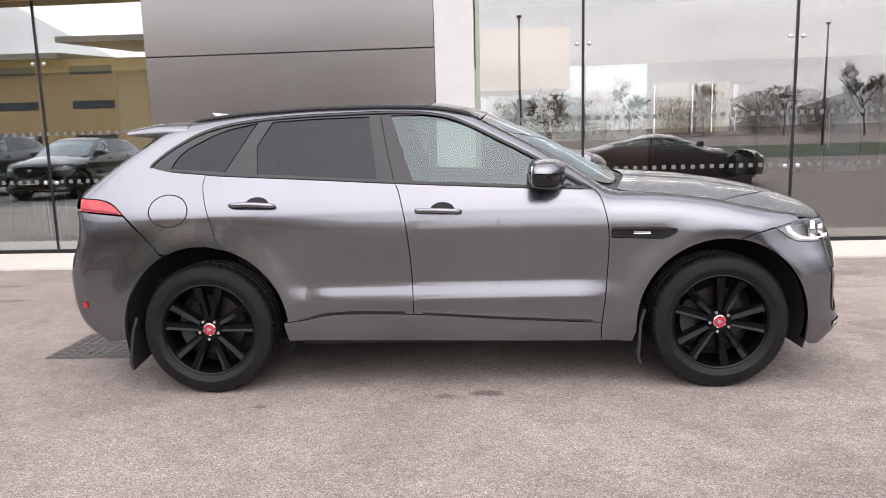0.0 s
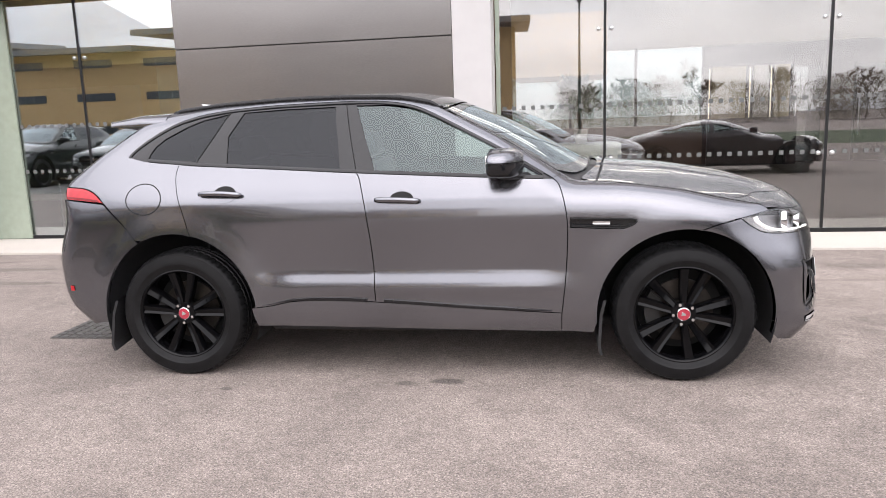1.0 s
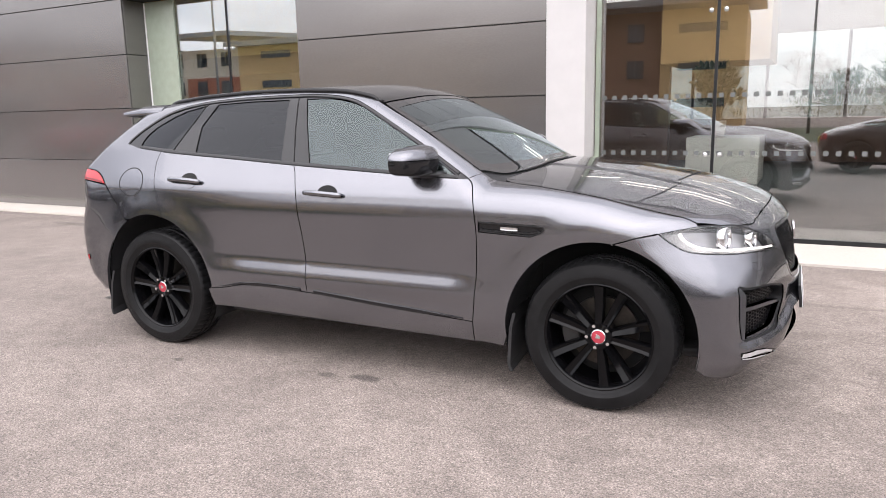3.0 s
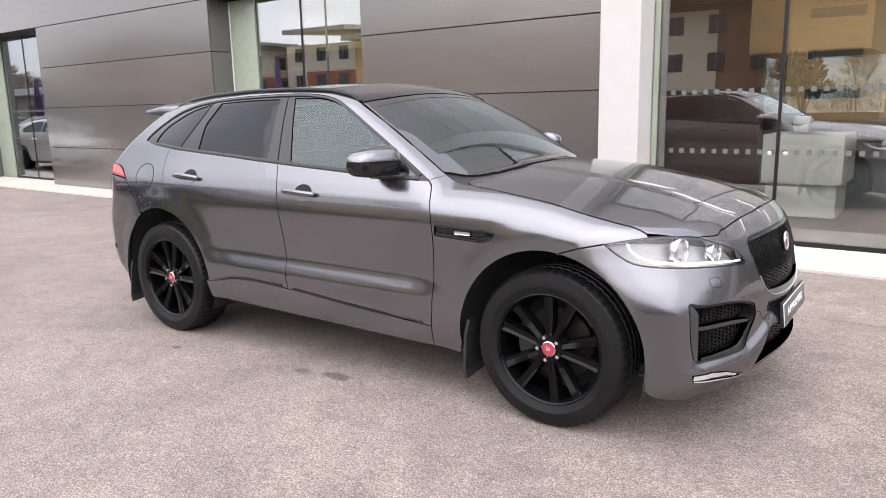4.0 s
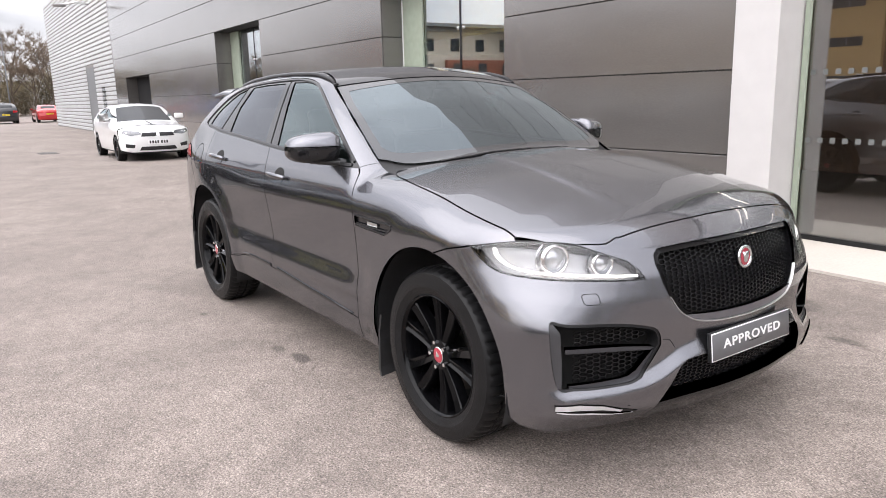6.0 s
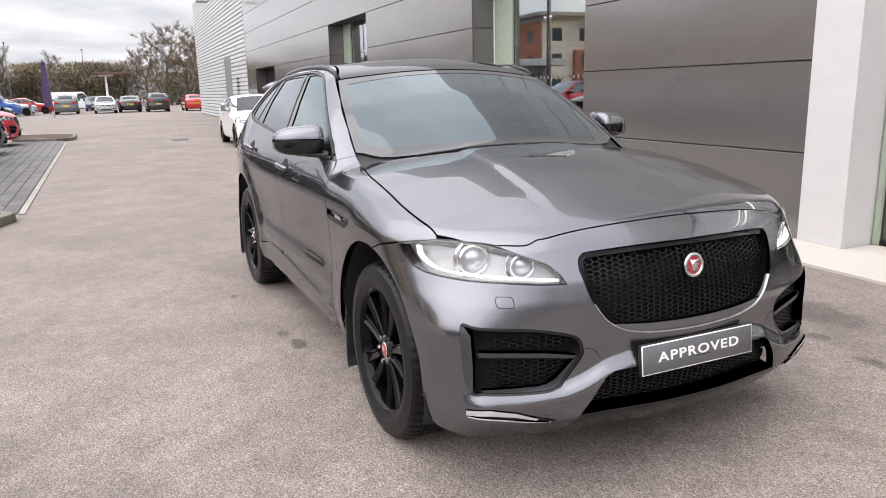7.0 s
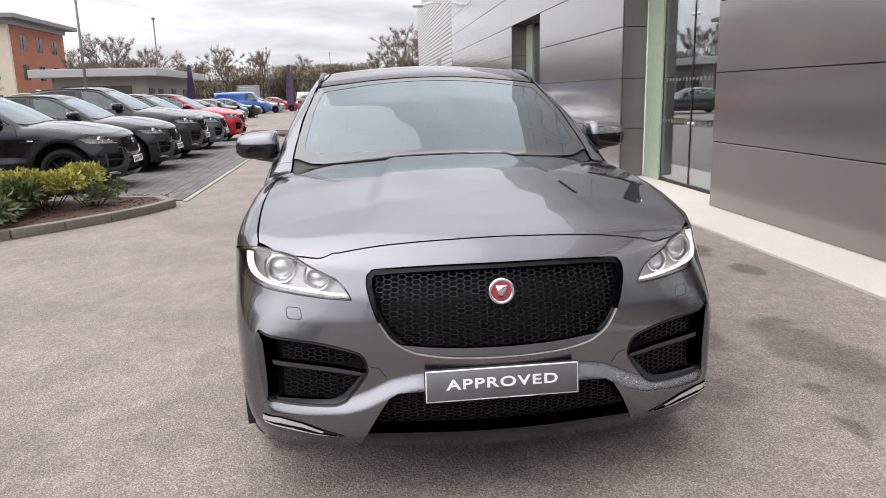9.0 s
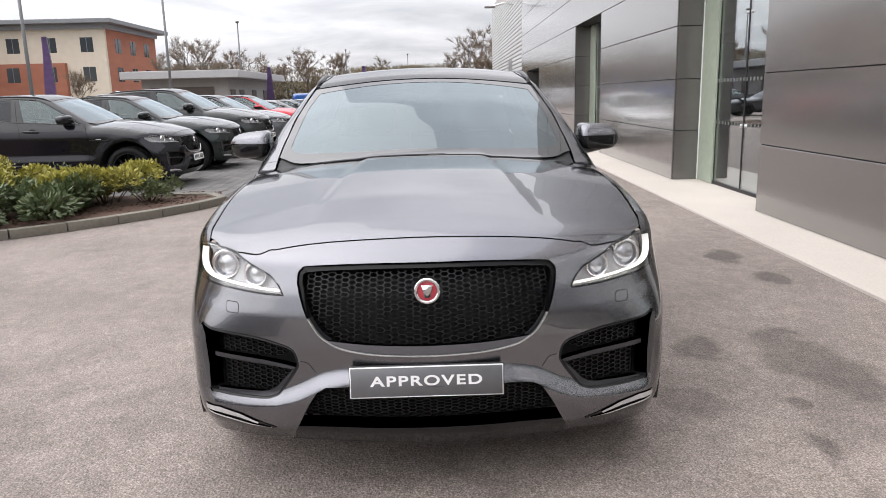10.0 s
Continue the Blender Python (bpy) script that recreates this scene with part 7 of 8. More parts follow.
    for q in ([(-0.40, gz), (-0.04, gz), (-0.04, gz + 0.09), (-0.36, gz + 0.09)], [(0.04, gz), (0.40, gz), (0.36, gz + 0.09), (0.04, gz + 0.09)], [(-0.45, 0.28), (0.45, 0.28), (0.40, 0.37), (-0.40, 0.37)], [(0.56, 0.34), (0.74, 0.36), (0.74, 0.45), (0.54, 0.42)], [(-0.74, 0.36), (-0.56, 0.34), (-0.54, 0.42), (-0.74, 0.45)]):
        panel(sk, "grille", "nose", sk.lay("nose", sk.flat("nose", sk.lay("front", q))), BLACK_TRIM, car, step=0.06, gap=0, flange=0.005, lift=0.004)
    p = sk.lay("front", [(0, 0.48)])[0]
    number_plate(car, Matrix.Translation((p[0] + 0.006, 0, 0.48)) @ Matrix.Rotation(radians(90), 4, "Z") @ Matrix.Rotation(radians(86), 4, "X"))
    p = sk.lay("rear", [(0, 0.70)])[0]
    number_plate(car, Matrix.Translation((p[0] - 0.006, 0, 0.70)) @ Matrix.Rotation(radians(-90), 4, "Z") @ Matrix.Rotation(radians(88), 4, "X"), True)
    bm = bmesh.new()
    add_box(bm, (r + 0.3, -hw + 0.32, 0.18), (f - 0.3, hw - 0.32, 0.30), 0.02)
    add_box(bm, (rx + ar + 0.05, -hw + 0.10, 0.19), (fx - ar - 0.05, hw - 0.10, 0.28), 0.02)
    part("floor_pan", bm, BLACK_TRIM, car)
    bm = bmesh.new()
    for sy in (-0.36, 0.36):
        add_box(bm, ((cow + r) / 2 - 0.1, sy - 0.22, 0.6), ((cow + r) / 2 + 0.05, sy + 0.22, min(H - 0.25, 1.25)), 0.06, None, 2)
    part("seats", bm, LEATHER, car)
    return car


def place(ob, m):
    ob.matrix_world = m
    return ob


def solid(name, col):
    return car_paint(name, col, 0.1, 0.35)


HATCH = simple_shape(4.33, 1.77, 1.43, "hatch", 0.98)
SALOON = simple_shape(4.65, 1.82, 1.45, "saloon", 0.97)
TALL = simple_shape(4.40, 1.85, 1.68, "hatch", 1.10)
VAN = simple_shape(5.0, 1.95, 1.97, "van", 1.16)
white_hatch = place(build_simple_car("hatchback_car", HATCH, solid("paint_white", (0.78, 0.78, 0.78)), "white hatchback parked against the showroom wall"), pose(-17.35, 2.28, 0, 0, 0, -1.5))
DARKS = [solid("paint_far_black", (0.012, 0.012, 0.014)), solid("paint_far_grey", (0.09, 0.095, 0.10)), solid("paint_far_silver", (0.42, 0.43, 0.44)), solid("paint_far_blue", (0.03, 0.05, 0.10)), solid("paint_far_red", (0.40, 0.012, 0.015))]
saloon = place(build_simple_car("saloon_car", SALOON, DARKS[0], "black saloon parked in the bays"), pose(-35.2, -8.1, 0, 0, 0, 90))
tall = place(build_simple_car("crossover_car", TALL, DARKS[0], "dark crossover parked in the far row"), pose(-66.0, 3.0, 0, 0, 0, 180))
van = place(build_simple_car("panel_van", VAN, solid("paint_van_blue", (0.020, 0.10, 0.36)), "bright blue panel van in the far bays", category="van"), pose(-62.5, -9.7, 0, 0, 0, 90))


def recolour(ob, old, new_m, label):
    ob["label"] = label
    for o in ob.children_recursive:
        if o.type == "MESH":
            for sl in o.material_slots:
                if sl.material == old:
                    sl.link = "OBJECT"
                    sl.material = new_m
    return ob


FAR = ((saloon, -47.5, -9.6, 90, 0, "black"), (saloon, -51.2, -9.1, 90, 0, "black"), (saloon, -66.5, -1.2, 0, 2, "silver"), (tall, -67.0, -4.2, 180, 1, "grey"),
       (saloon, -68.0, 0.8, 180, 0, "black"), (saloon, -66.0, 6.1, 180, 4, "red"), (tall, -74.0, -11.0, 0, 1, "grey"), (saloon, -73.0, -14.0, 0, 3, "dark blue"),
       (saloon, -66.0, -8.6, 90, 2, "silver"), (saloon, -80.0, 1.5, 0, 1, "grey"), (saloon, -79.0, -2.0, 0, 3, "dark blue"), (saloon, -71.0, -7.5, 90, 4, "red"))
for src, x, y, rz, ci, cn in FAR:
    o = copy_thing(src, pose(x, y, 0, 0, 0, rz))
    tagged(recolour(o, DARKS[0], DARKS[ci], cn + " car parked in the far car park"), group="cars in the far car park")
COUPE = simple_shape(4.70, 1.90, 1.31, "coupe", 0.93)
place(build_simple_car("coupe_car", COUPE, solid("paint_maroon", (0.022, 0.009, 0.009)), "very dark maroon low coupe parked facing along the showroom", 0.345), pose(4.6, -5.95, 0, 0, 0, 2))
o = recolour(copy_thing(van, pose(-84.0, -4.0, 0, 0, 0, 90)), MATS["paint_van_blue"], MATS["paint_white"], "white van in the far car park")

# ---- parking bays, planting and distance ----
# block paving laid in courses: pieces that share a few meshes
BLOCK = pbr("paving_block", (0.125, 0.12, 0.115), 0.85, var=0.15, scale=30, rand=0.16, bump=0.3, bscale=120)
BED = pbr("paving_joint", (0.05, 0.045, 0.04), 0.95, var=0.2, scale=20)
bay = tagged(plane_mesh("pavement_bays", [(-24.0, -10.5), (-6.45, -10.5), (-6.45, -2.98), (-24.0, -2.98)], BED, 0.004), "grey concrete block paving of the parking bays", "pavement", kind="structure")
bm = add_box(bmesh.new(), (-0.196, -0.096, 0.0), (0.196, 0.096, 0.012), 0.004)
block_me = bpy.data.meshes.new("paving_block")
bm.to_mesh(block_me); bm.free(); block_me.materials.append(BLOCK)
rng = random.Random(4)
far_bm = bmesh.new()
count = 0
cols = int((10.5 - 2.98) / 0.2)
for j in range(cols):
    y = -3.08 - 0.2 * j
    for i in range(44):
        x = -6.65 - 0.4 * i - (0.2 if j % 2 else 0)
        if x < -23.8:
            continue
        if j < 12 and count < 300 and i < 26:
            o = new("paving_block", block_me)
            o.parent = bay
            o.location = (x, y, 0.004 + rng.uniform(0, 0.003))
            count += 1
        else:
            h = rng.uniform(0, 0.003)
            add_box(far_bm, (x - 0.194, y - 0.094, 0.004), (x + 0.194, y + 0.094, 0.014 + h))
tagged(part("paving_blocks", far_bm, BLOCK, bay, smooth=False), kind="stuff")
KERB = pbr("kerb_concrete", (0.175, 0.160, 0.131), 0.85, var=0.12, scale=25, var2=0.08, scale2=1.5, bump=0.3, bscale=120, rand=0.06)
edge = tagged(empty("kerb_edging"), "flush pale concrete edging between road and bays", "kerb", kind="structure")
for i in range(18):
    box("kerb_stone", (-6.35 - 0.915 * i - 0.9, -2.97, 0.0), (-6.35 - 0.915 * i, -2.89, 0.016), pbr("edging_concrete", (0.30, 0.28, 0.25), 0.85, var=0.12, scale=25, var2=0.1, scale2=1.5, bump=0.3, bscale=120, rand=0.08), edge, 0.003)


def kerb_run(parent, pts, h=0.11, w=0.13, piece=0.9):
    """Kerb stones along a line, each a piece of its own."""
    q = resample_open(np.array(pts, float), piece)
    for a, b in zip(q, q[1:]):
        d = b - a
        L = float(np.linalg.norm(d))
        m = Matrix.Translation((a[0], a[1], 0)) @ Matrix.Rotation(math.atan2(d[1], d[0]), 4, "Z")
        box("kerb_stone", (0.004, -w / 2, 0.0), (L - 0.004, w / 2, h), KERB, parent, 0.015, m=m, seg=2)


def resample_open(p, step):
    seg = np.linalg.norm(np.diff(p, axis=0), axis=1)
    s = np.concatenate([[0], np.cumsum(seg)])
    n = max(2, int(round(s[-1] / step)) + 1)
    t = np.linspace(0, s[-1], n)
    return np.stack([np.interp(t, s, p[:, 0]), np.interp(t, s, p[:, 1])], 1)


SOIL = pbr("bark_mulch", (0.075, 0.042, 0.028), 0.95, var=0.45, scale=35, var2=0.2, scale2=3, bump=1.0, bscale=40)
bed_edge = smooth_line([(-6.35, -3.9), (-6.30, -3.35), (-6.12, -3.05), (-5.80, -3.00), (-5.45, -3.12), (-4.9, -3.42), (-4.15, -4.00), (-3.4, -4.78), (-2.9, -5.8), (-2.6, -7.5), (-2.5, -10.0)], 5)
planter = tagged(empty("planting_bed"), "kerbed planting bed with bark mulch", "planting bed", kind="structure")
kerb_run(planter, bed_edge, piece=0.62)
bm = bmesh.new()
bm.faces.new([bm.verts.new((x, y, 0.085)) for x, y in np.vstack([bed_edge, [(-6.4, -10.0)]])])
bmesh.ops.recalc_face_normals(bm, faces=bm.faces)
part("mulch", bm, SOIL, planter, smooth=False)
isl = tagged(empty("kerb_island"), "low kerbed island at the end of the bays", "kerb island", kind="structure")
kerb_run(isl, [(-24.3, -4.6), (-23.5, -3.15), (-23.3, -2.85), (-23.9, -2.75), (-26.5, -2.75), (-27.2, -4.6)], piece=0.8)
plane_i = plane_mesh("mulch", [(-24.2, -4.6), (-23.4, -2.9), (-26.5, -2.8), (-27.1, -4.6)], SOIL, 0.08)
plane_i.parent = isl


def leaf_cloud(name, mat, cx, cy, rx, ry, z0, z1, n, size, seed, lobes=15, upright=0.3):
    """A shrub: stems, and many small folded leaves gathered in uneven clumps."""
    r = random.Random(seed)
    verts, faces = [], []
    cl = [(cx + rx * 0.75 * r.uniform(-1, 1), cy + ry * 0.75 * r.uniform(-1, 1), z0 + (z1 - z0) * r.uniform(0.25, 0.80), r.uniform(0.5, 1.0)) for _ in range(lobes)]
    for _ in range(n):
        x0, y0, zc, k = cl[r.randrange(lobes)]
        th, ph = r.uniform(0, 2 * math.pi), math.acos(r.uniform(-0.5, 1))
        rad = k * (0.55 + 0.45 * r.random() ** 0.5) * (1 + 0.25 * r.random())
        p = Vector((x0 + rx * 0.42 * rad * math.sin(ph) * math.cos(th), y0 + ry * 0.42 * rad * math.sin(ph) * math.sin(th), zc + (z1 - z0) * 0.34 * rad * math.cos(ph)))
        p.z = max(p.z, z0 + 0.02)
        d = Vector((math.sin(ph) * math.cos(th), math.sin(ph) * math.sin(th), math.cos(ph) + upright)).normalized()
        d = (d + Vector((r.uniform(-0.6, 0.6), r.uniform(-0.6, 0.6), r.uniform(-0.5, 0.5)))).normalized()
        a = d.cross(Vector((r.uniform(-1, 1), r.uniform(-1, 1), r.uniform(-1, 1)))).normalized()
        nn = d.cross(a)
        s = size * r.uniform(0.6, 1.25)
        i = len(verts)
        verts += [tuple(p), tuple(p + d * s * 0.5 + a * s * 0.28 + nn * s * 0.08), tuple(p + d * s), tuple(p + d * s * 0.5 - a * s * 0.28 + nn * s * 0.08)]
        faces += [(i, i + 1, i + 2), (i, i + 2, i + 3)]
    me = bpy.data.meshes.new(name)
    me.from_pydata(verts, [], faces)
    me.materials.append(mat)
    return new(name, me), cl


LEAF_Y = pbr("leaf_yellow_green", (0.30, 0.275, 0.055), 0.5, var=0.35, scale=14, var2=0.2, scale2=3)
LEAF_G = pbr("leaf_green", (0.088, 0.115, 0.050), 0.45, var=0.35, scale=14, var2=0.25, scale2=3)
LEAF_O = pbr("leaf_olive", (0.10, 0.12, 0.05), 0.6, var=0.35, scale=14)
STEM = pbr("stem_brown", (0.10, 0.07, 0.045), 0.8, var=0.3, scale=20)


def shrub(label, mat, cx, cy, rx, ry, h, n, size, seed):
    sh = tagged(empty("shrub"), label, "shrub", group="shrubs in the planting bed")
    ob, cl = leaf_cloud("foliage", mat, cx, cy, rx, ry, 0.09, 0.09 + h, n, size, seed)
    ob.parent = sh
    bm = bmesh.new()
    for x, y, z, k in cl:
        add_tube(bm, [(cx + (x - cx) * 0.3, cy + (y - cy) * 0.3, 0.07), (cx + (x - cx) * 0.7, cy + (y - cy) * 0.7, 0.09 + (z - 0.09) * 0.6), (x, y, z)], 0.008, 5, [1, 0.8, 0.4])
    tagged(part("stem", bm, STEM, sh), kind="stuff")


for cx, cy, rx, ry, h, mat, lab, n, size in (
        (-5.75, -4.00, 0.45, 0.45, 0.36, LEAF_O, "small wispy olive shrub in bark mulch", 2200, 0.045), (-5.55, -4.55, 0.78, 0.70, 0.52, LEAF_Y, "yellow-green variegated shrub in bark mulch", 7600, 0.062),
        (-5.0, -5.15, 0.85, 0.75, 0.56, LEAF_Y, "yellow-green variegated shrub in bark mulch", 7600, 0.062), (-4.35, -5.05, 0.85, 0.70, 0.42, LEAF_G, "glossy green laurel shrub", 3600, 0.10),
        (-4.75, -6.0, 1.0, 0.9, 0.68, LEAF_Y, "yellow-green variegated shrub in bark mulch", 9000, 0.052), (-3.75, -5.75, 0.92, 0.8, 0.46, LEAF_G, "glossy green laurel shrub", 3800, 0.10),
        (-5.9, -5.6, 0.5, 0.6, 0.55, LEAF_O, "wispy olive shrub in bark mulch", 900, 0.05), (-3.6, -7.0, 0.7, 0.8, 0.5, LEAF_G, "glossy green laurel shrub", 2200, 0.085), (-4.8, -7.3, 0.8, 0.8, 0.5, LEAF_Y, "yellow-green variegated shrub in bark mulch", 3500, 0.052)):
    shrub(lab, mat, cx, cy, rx, ry, h, n, size, int(abs(cx * 100 + cy * 31)))
# fallen bark chips near the kerb
bm = bmesh.new()
r_ = random.Random(9)
for _ in range(260):
    t = r_.randrange(12, 44)
    b = bed_edge[min(t, len(bed_edge) - 1)]
    x, y = b[0] - r_.uniform(0.12, 0.8), b[1] - r_.uniform(0.12, 0.8)
    add_box(bm, (-0.02, -0.008, 0), (0.02, 0.008, 0.008), 0, Matrix.Translation((x, y, 0.086)) @ Matrix.Rotation(r_.uniform(0, 6.3), 4, "Z") @ Matrix.Rotation(r_.uniform(-0.4, 0.4), 4, "Y"))
tagged(part("bark_chips", bm, SOIL, planter, smooth=False), kind="stuff")


def far_at(az, dist):
    return 4.665 + dist * math.cos(radians(az)), dist * math.sin(radians(az))


# lamp posts
POST = pbr("galvanised_post", (0.16, 0.165, 0.17), 0.5, 0.5, var=0.1, scale=6)
for az, dist, h in ((-161.1, 44, 8.0), (-166.1, 67, 8.0), (-173.9, 106, 8.0), (-152.2, 36, 8.0), (-178.6, 120, 8.0), (176.6, 92, 8.3), (-96.6, 30.6, 8.0), (-66.2, 42.4, 8.0)):
    x, y = far_at(az, dist)
    lp = tagged(empty("street_lamp", pose(x, y, 0, 0, 0, az + 90)), "slim grey car-park lamp post", "street lamp", group="car-park lamps")
    bm = bmesh.new(); add_tube(bm, [(0, 0, 0), (0, 0, h * 0.5), (0, 0, h)], 0.075, 10, [1.2, 0.95, 0.7])
    part("post", bm, POST, lp)
    part("lamp_head", add_box(bmesh.new(), (-0.14, -0.35, h - 0.03), (0.14, 0.35, h + 0.08), 0.03), POST, lp)
# feather banners
for az, dist, h in ((-153.7, 45, 5.0), (-175.5, 60, 3.9), (-168.4, 58, 3.9)):
    x, y = far_at(az, dist)
    fl = tagged(empty("banner", pose(x, y, 0, 0, 0, az)), "purple feather banner on a pole", "banner")
    bm = bmesh.new(); add_tube(bm, [(0, 0, 0), (0, 0.02, h * 0.6), (0, 0.15, h)], 0.02, 6)
    part("pole", bm, POST, fl)
    bm = bmesh.new()
    n = 10
    A = [bm.verts.new((0.02 * math.sin(k), 0.03 + 0.12 * (k / n) ** 2, h * (0.2 + 0.8 * k / n))) for k in range(n + 1)]
    B = [bm.verts.new((0.05 * math.sin(k * 1.3), 0.52 + 0.05 * math.sin(k * 0.6) - 0.10 * (k / n) ** 4, h * (0.2 + 0.8 * k / n))) for k in range(n + 1)]
    for k in range(n):
        bm.faces.new((A[k], A[k + 1], B[k + 1], B[k]))
    bmesh.ops.solidify(bm, geom=bm.faces[:], thickness=0.004)
    part("flag", bm, pbr("purple_cloth", (0.33, 0.24, 0.48), 0.8, var=0.15, scale=4), fl)

# low pavilion
PAV = pbr("pavilion_grey", (0.24, 0.23, 0.22), 0.6, var=0.08, scale=3)
PAV_D = pbr("pavilion_dark", (0.07, 0.055, 0.045), 0.6, var=0.15, scale=3)
pav = tagged(empty("pavilion"), "low grey flat-roofed pavilion", "building")
box("wall", (-59.0, -19.0, 0), (-45.2, -13.3, 2.95), PAV, pav)
box("roof", (-59.8, -20.0, 2.95), (-44.2, -12.3, 3.45), pbr("pale_fascia", (0.36, 0.36, 0.36), 0.5, var=0.05), pav, 0.03)
for x0 in (-57.0, -53.2, -49.4, -47.0):
    box("door", (x0, -13.32, 0), (x0 + 1.2, -13.24, 2.2), PAV_D, pav)
box("window", (-45.22, -18.4, 1.0), (-45.14, -14.2, 2.4), PAV_D, pav)
# information sign
sg = tagged(empty("sign_board", pose(*far_at(-172.4, 100), 0, 0, 0, 5)), "grey direction board on two posts with unreadable lines", "sign")
for y in (-0.9, 0.9):
    box("post", (-0.05, y - 0.05, 0), (0.05, y + 0.05, 3.0), POST, sg)
box("board", (0.05, -1.4, 1.3), (0.10, 1.4, 3.0), pbr("board_grey", (0.25, 0.26, 0.27), 0.5, var=0.05), sg, 0.01)
bm = bmesh.new()
for k in range(5):
    add_box(bm, (0.10, -1.2, 1.5 + 0.3 * k), (0.11, 0.9 - 0.15 * (k % 3), 1.6 + 0.3 * k))
tagged(part("sign_marking", bm, pbr("sign_lines", (0.42, 0.44, 0.46), 0.5, var=0.1), sg, smooth=False), kind="stuff")
# mast with a canopy
tt = tagged(empty("mast_canopy", pose(*far_at(180.5, 84), 0, 0, 0, 0)), "white mast under a thin rust-brown canopy", "mast")
box("mast", (-0.11, -0.11, 0), (0.11, 0.11, 3.55), PLATE_WHITE, tt, 0.02)
box("canopy", (-1.2, -1.2, 3.60), (1.2, 2.4, 3.78), pbr("canopy_brown", (0.11, 0.060, 0.045), 0.6, var=0.15), tt, 0.02)
box("bracket", (-0.06, -0.7, 3.40), (0.06, 0.7, 3.60), PLATE_WHITE, tt, 0.01)

# apartment block: brick and render bays, windows let in, grey oversailing roof
BRICK = pbr("red_brick", (0.34, 0.135, 0.085), 0.85, var=0.15, scale=12, var2=0.1, scale2=0.6, stretch=(1, 1, 3))
RENDER_C = pbr("cream_render", (0.62, 0.55, 0.45), 0.8, var=0.05, scale=2)
TAN_B = pbr("tan_brick", (0.60, 0.41, 0.21), 0.85, var=0.12, scale=10)
PANE = pbr("far_window", (0.05, 0.06, 0.07), 0.08, var=0.2, scale=0.4, spec=0.8)
ROOF_G = pbr("roof_grey", (0.20, 0.21, 0.22), 0.5, 0.3, var=0.06, scale=2)
BROWN_B = pbr("brown_brick", (0.23, 0.135, 0.09), 0.85, var=0.14, scale=10)
ANG = math.degrees(math.atan2(7.5, -92.0))
AM = Matrix.Translation((-3.8, -45.5, 0)) @ Matrix.Rotation(radians(ANG), 4, "Z")
apt = tagged(empty("apartment_block"), "three-storey brick and cream-render apartment block with grey roof", "building")
bays = [(0, 6, TAN_B, 0.0), (6, 20, BROWN_B, 0.5), (20, 46, TAN_B, 0.0), (46, 56, RENDER_C, 0.5)]
for a, b, mt, sb in bays:
    w = box("wall", (a, sb + 0.25, 0.0), (b, sb + 12, 8.7 if a < 20 else 8.2), mt, apt, m=AM @ Matrix.Diagonal((1, 1, 1, 1)))
    if mt is RENDER_C:
        box("plinth", (a + 0.3, sb + 0.1, 0.0), (b - 3.0, sb + 0.3, 5.4), BRICK, apt, m=AM)
    if mt is BROWN_B:
        box("render_bay", (a + 5.0, sb + 0.1, 0.0), (a + 8.6, sb + 0.3, 8.2), RENDER_C, apt, m=AM)
    x = a + 1.3
    while x < b - 1.5:
        for z in (1.0, 3.75, 6.5):
            if mt is TAN_B:
                wd = box("window", (x, sb + 0.21, z + 0.5), (x + 3.4, sb + 0.4, z + 1.15), PANE, apt, m=AM)
                for fx_ in (1.1, 2.3):
                    box("frame", (x + fx_, sb + 0.18, z + 0.5), (x + fx_ + 0.05, sb + 0.22, z + 1.15), ROOF_G, wd, m=AM)
                continue
            wd = box("window", (x, sb + (0.06 if mt is BROWN_B or (mt is RENDER_C and z < 5 and x < b - 3.0) else 0.21), z), (x + 1.25, sb + 0.4, z + 1.35), PANE, apt, m=AM)
            box("frame", (x + 0.60, sb + 0.05, z), (x + 0.64, sb + 0.2, z + 1.35), ROOF_G, wd, m=AM)
        x += 6.2 if mt is TAN_B else 3.1
# the roof steps up over every other bay
for a, b, z0 in ((-1.2, 20.5, 8.9), (20.0, 31.0, 9.3), (31.0, 46.5, 8.1), (46.0, 54.5, 9.2)):
    rf = bmesh.new()
    v = [rf.verts.new(AM @ Vector(c)) for c in ((a, -1.3, z0), (b, -1.3, z0), (b, 13.5, z0 + 0.9), (a, 13.5, z0 + 0.9), (a, -1.3, z0 + 0.45), (b, -1.3, z0 + 0.45), (b, 13.5, z0 + 1.4), (a, 13.5, z0 + 1.4))]
    for f in ((0, 1, 2, 3), (4, 7, 6, 5), (0, 4, 5, 1), (1, 5, 6, 2), (2, 6, 7, 3), (3, 7, 4, 0)):
        rf.faces.new([v[i] for i in f])
    part("roof", rf, ROOF_G, apt, smooth=False)

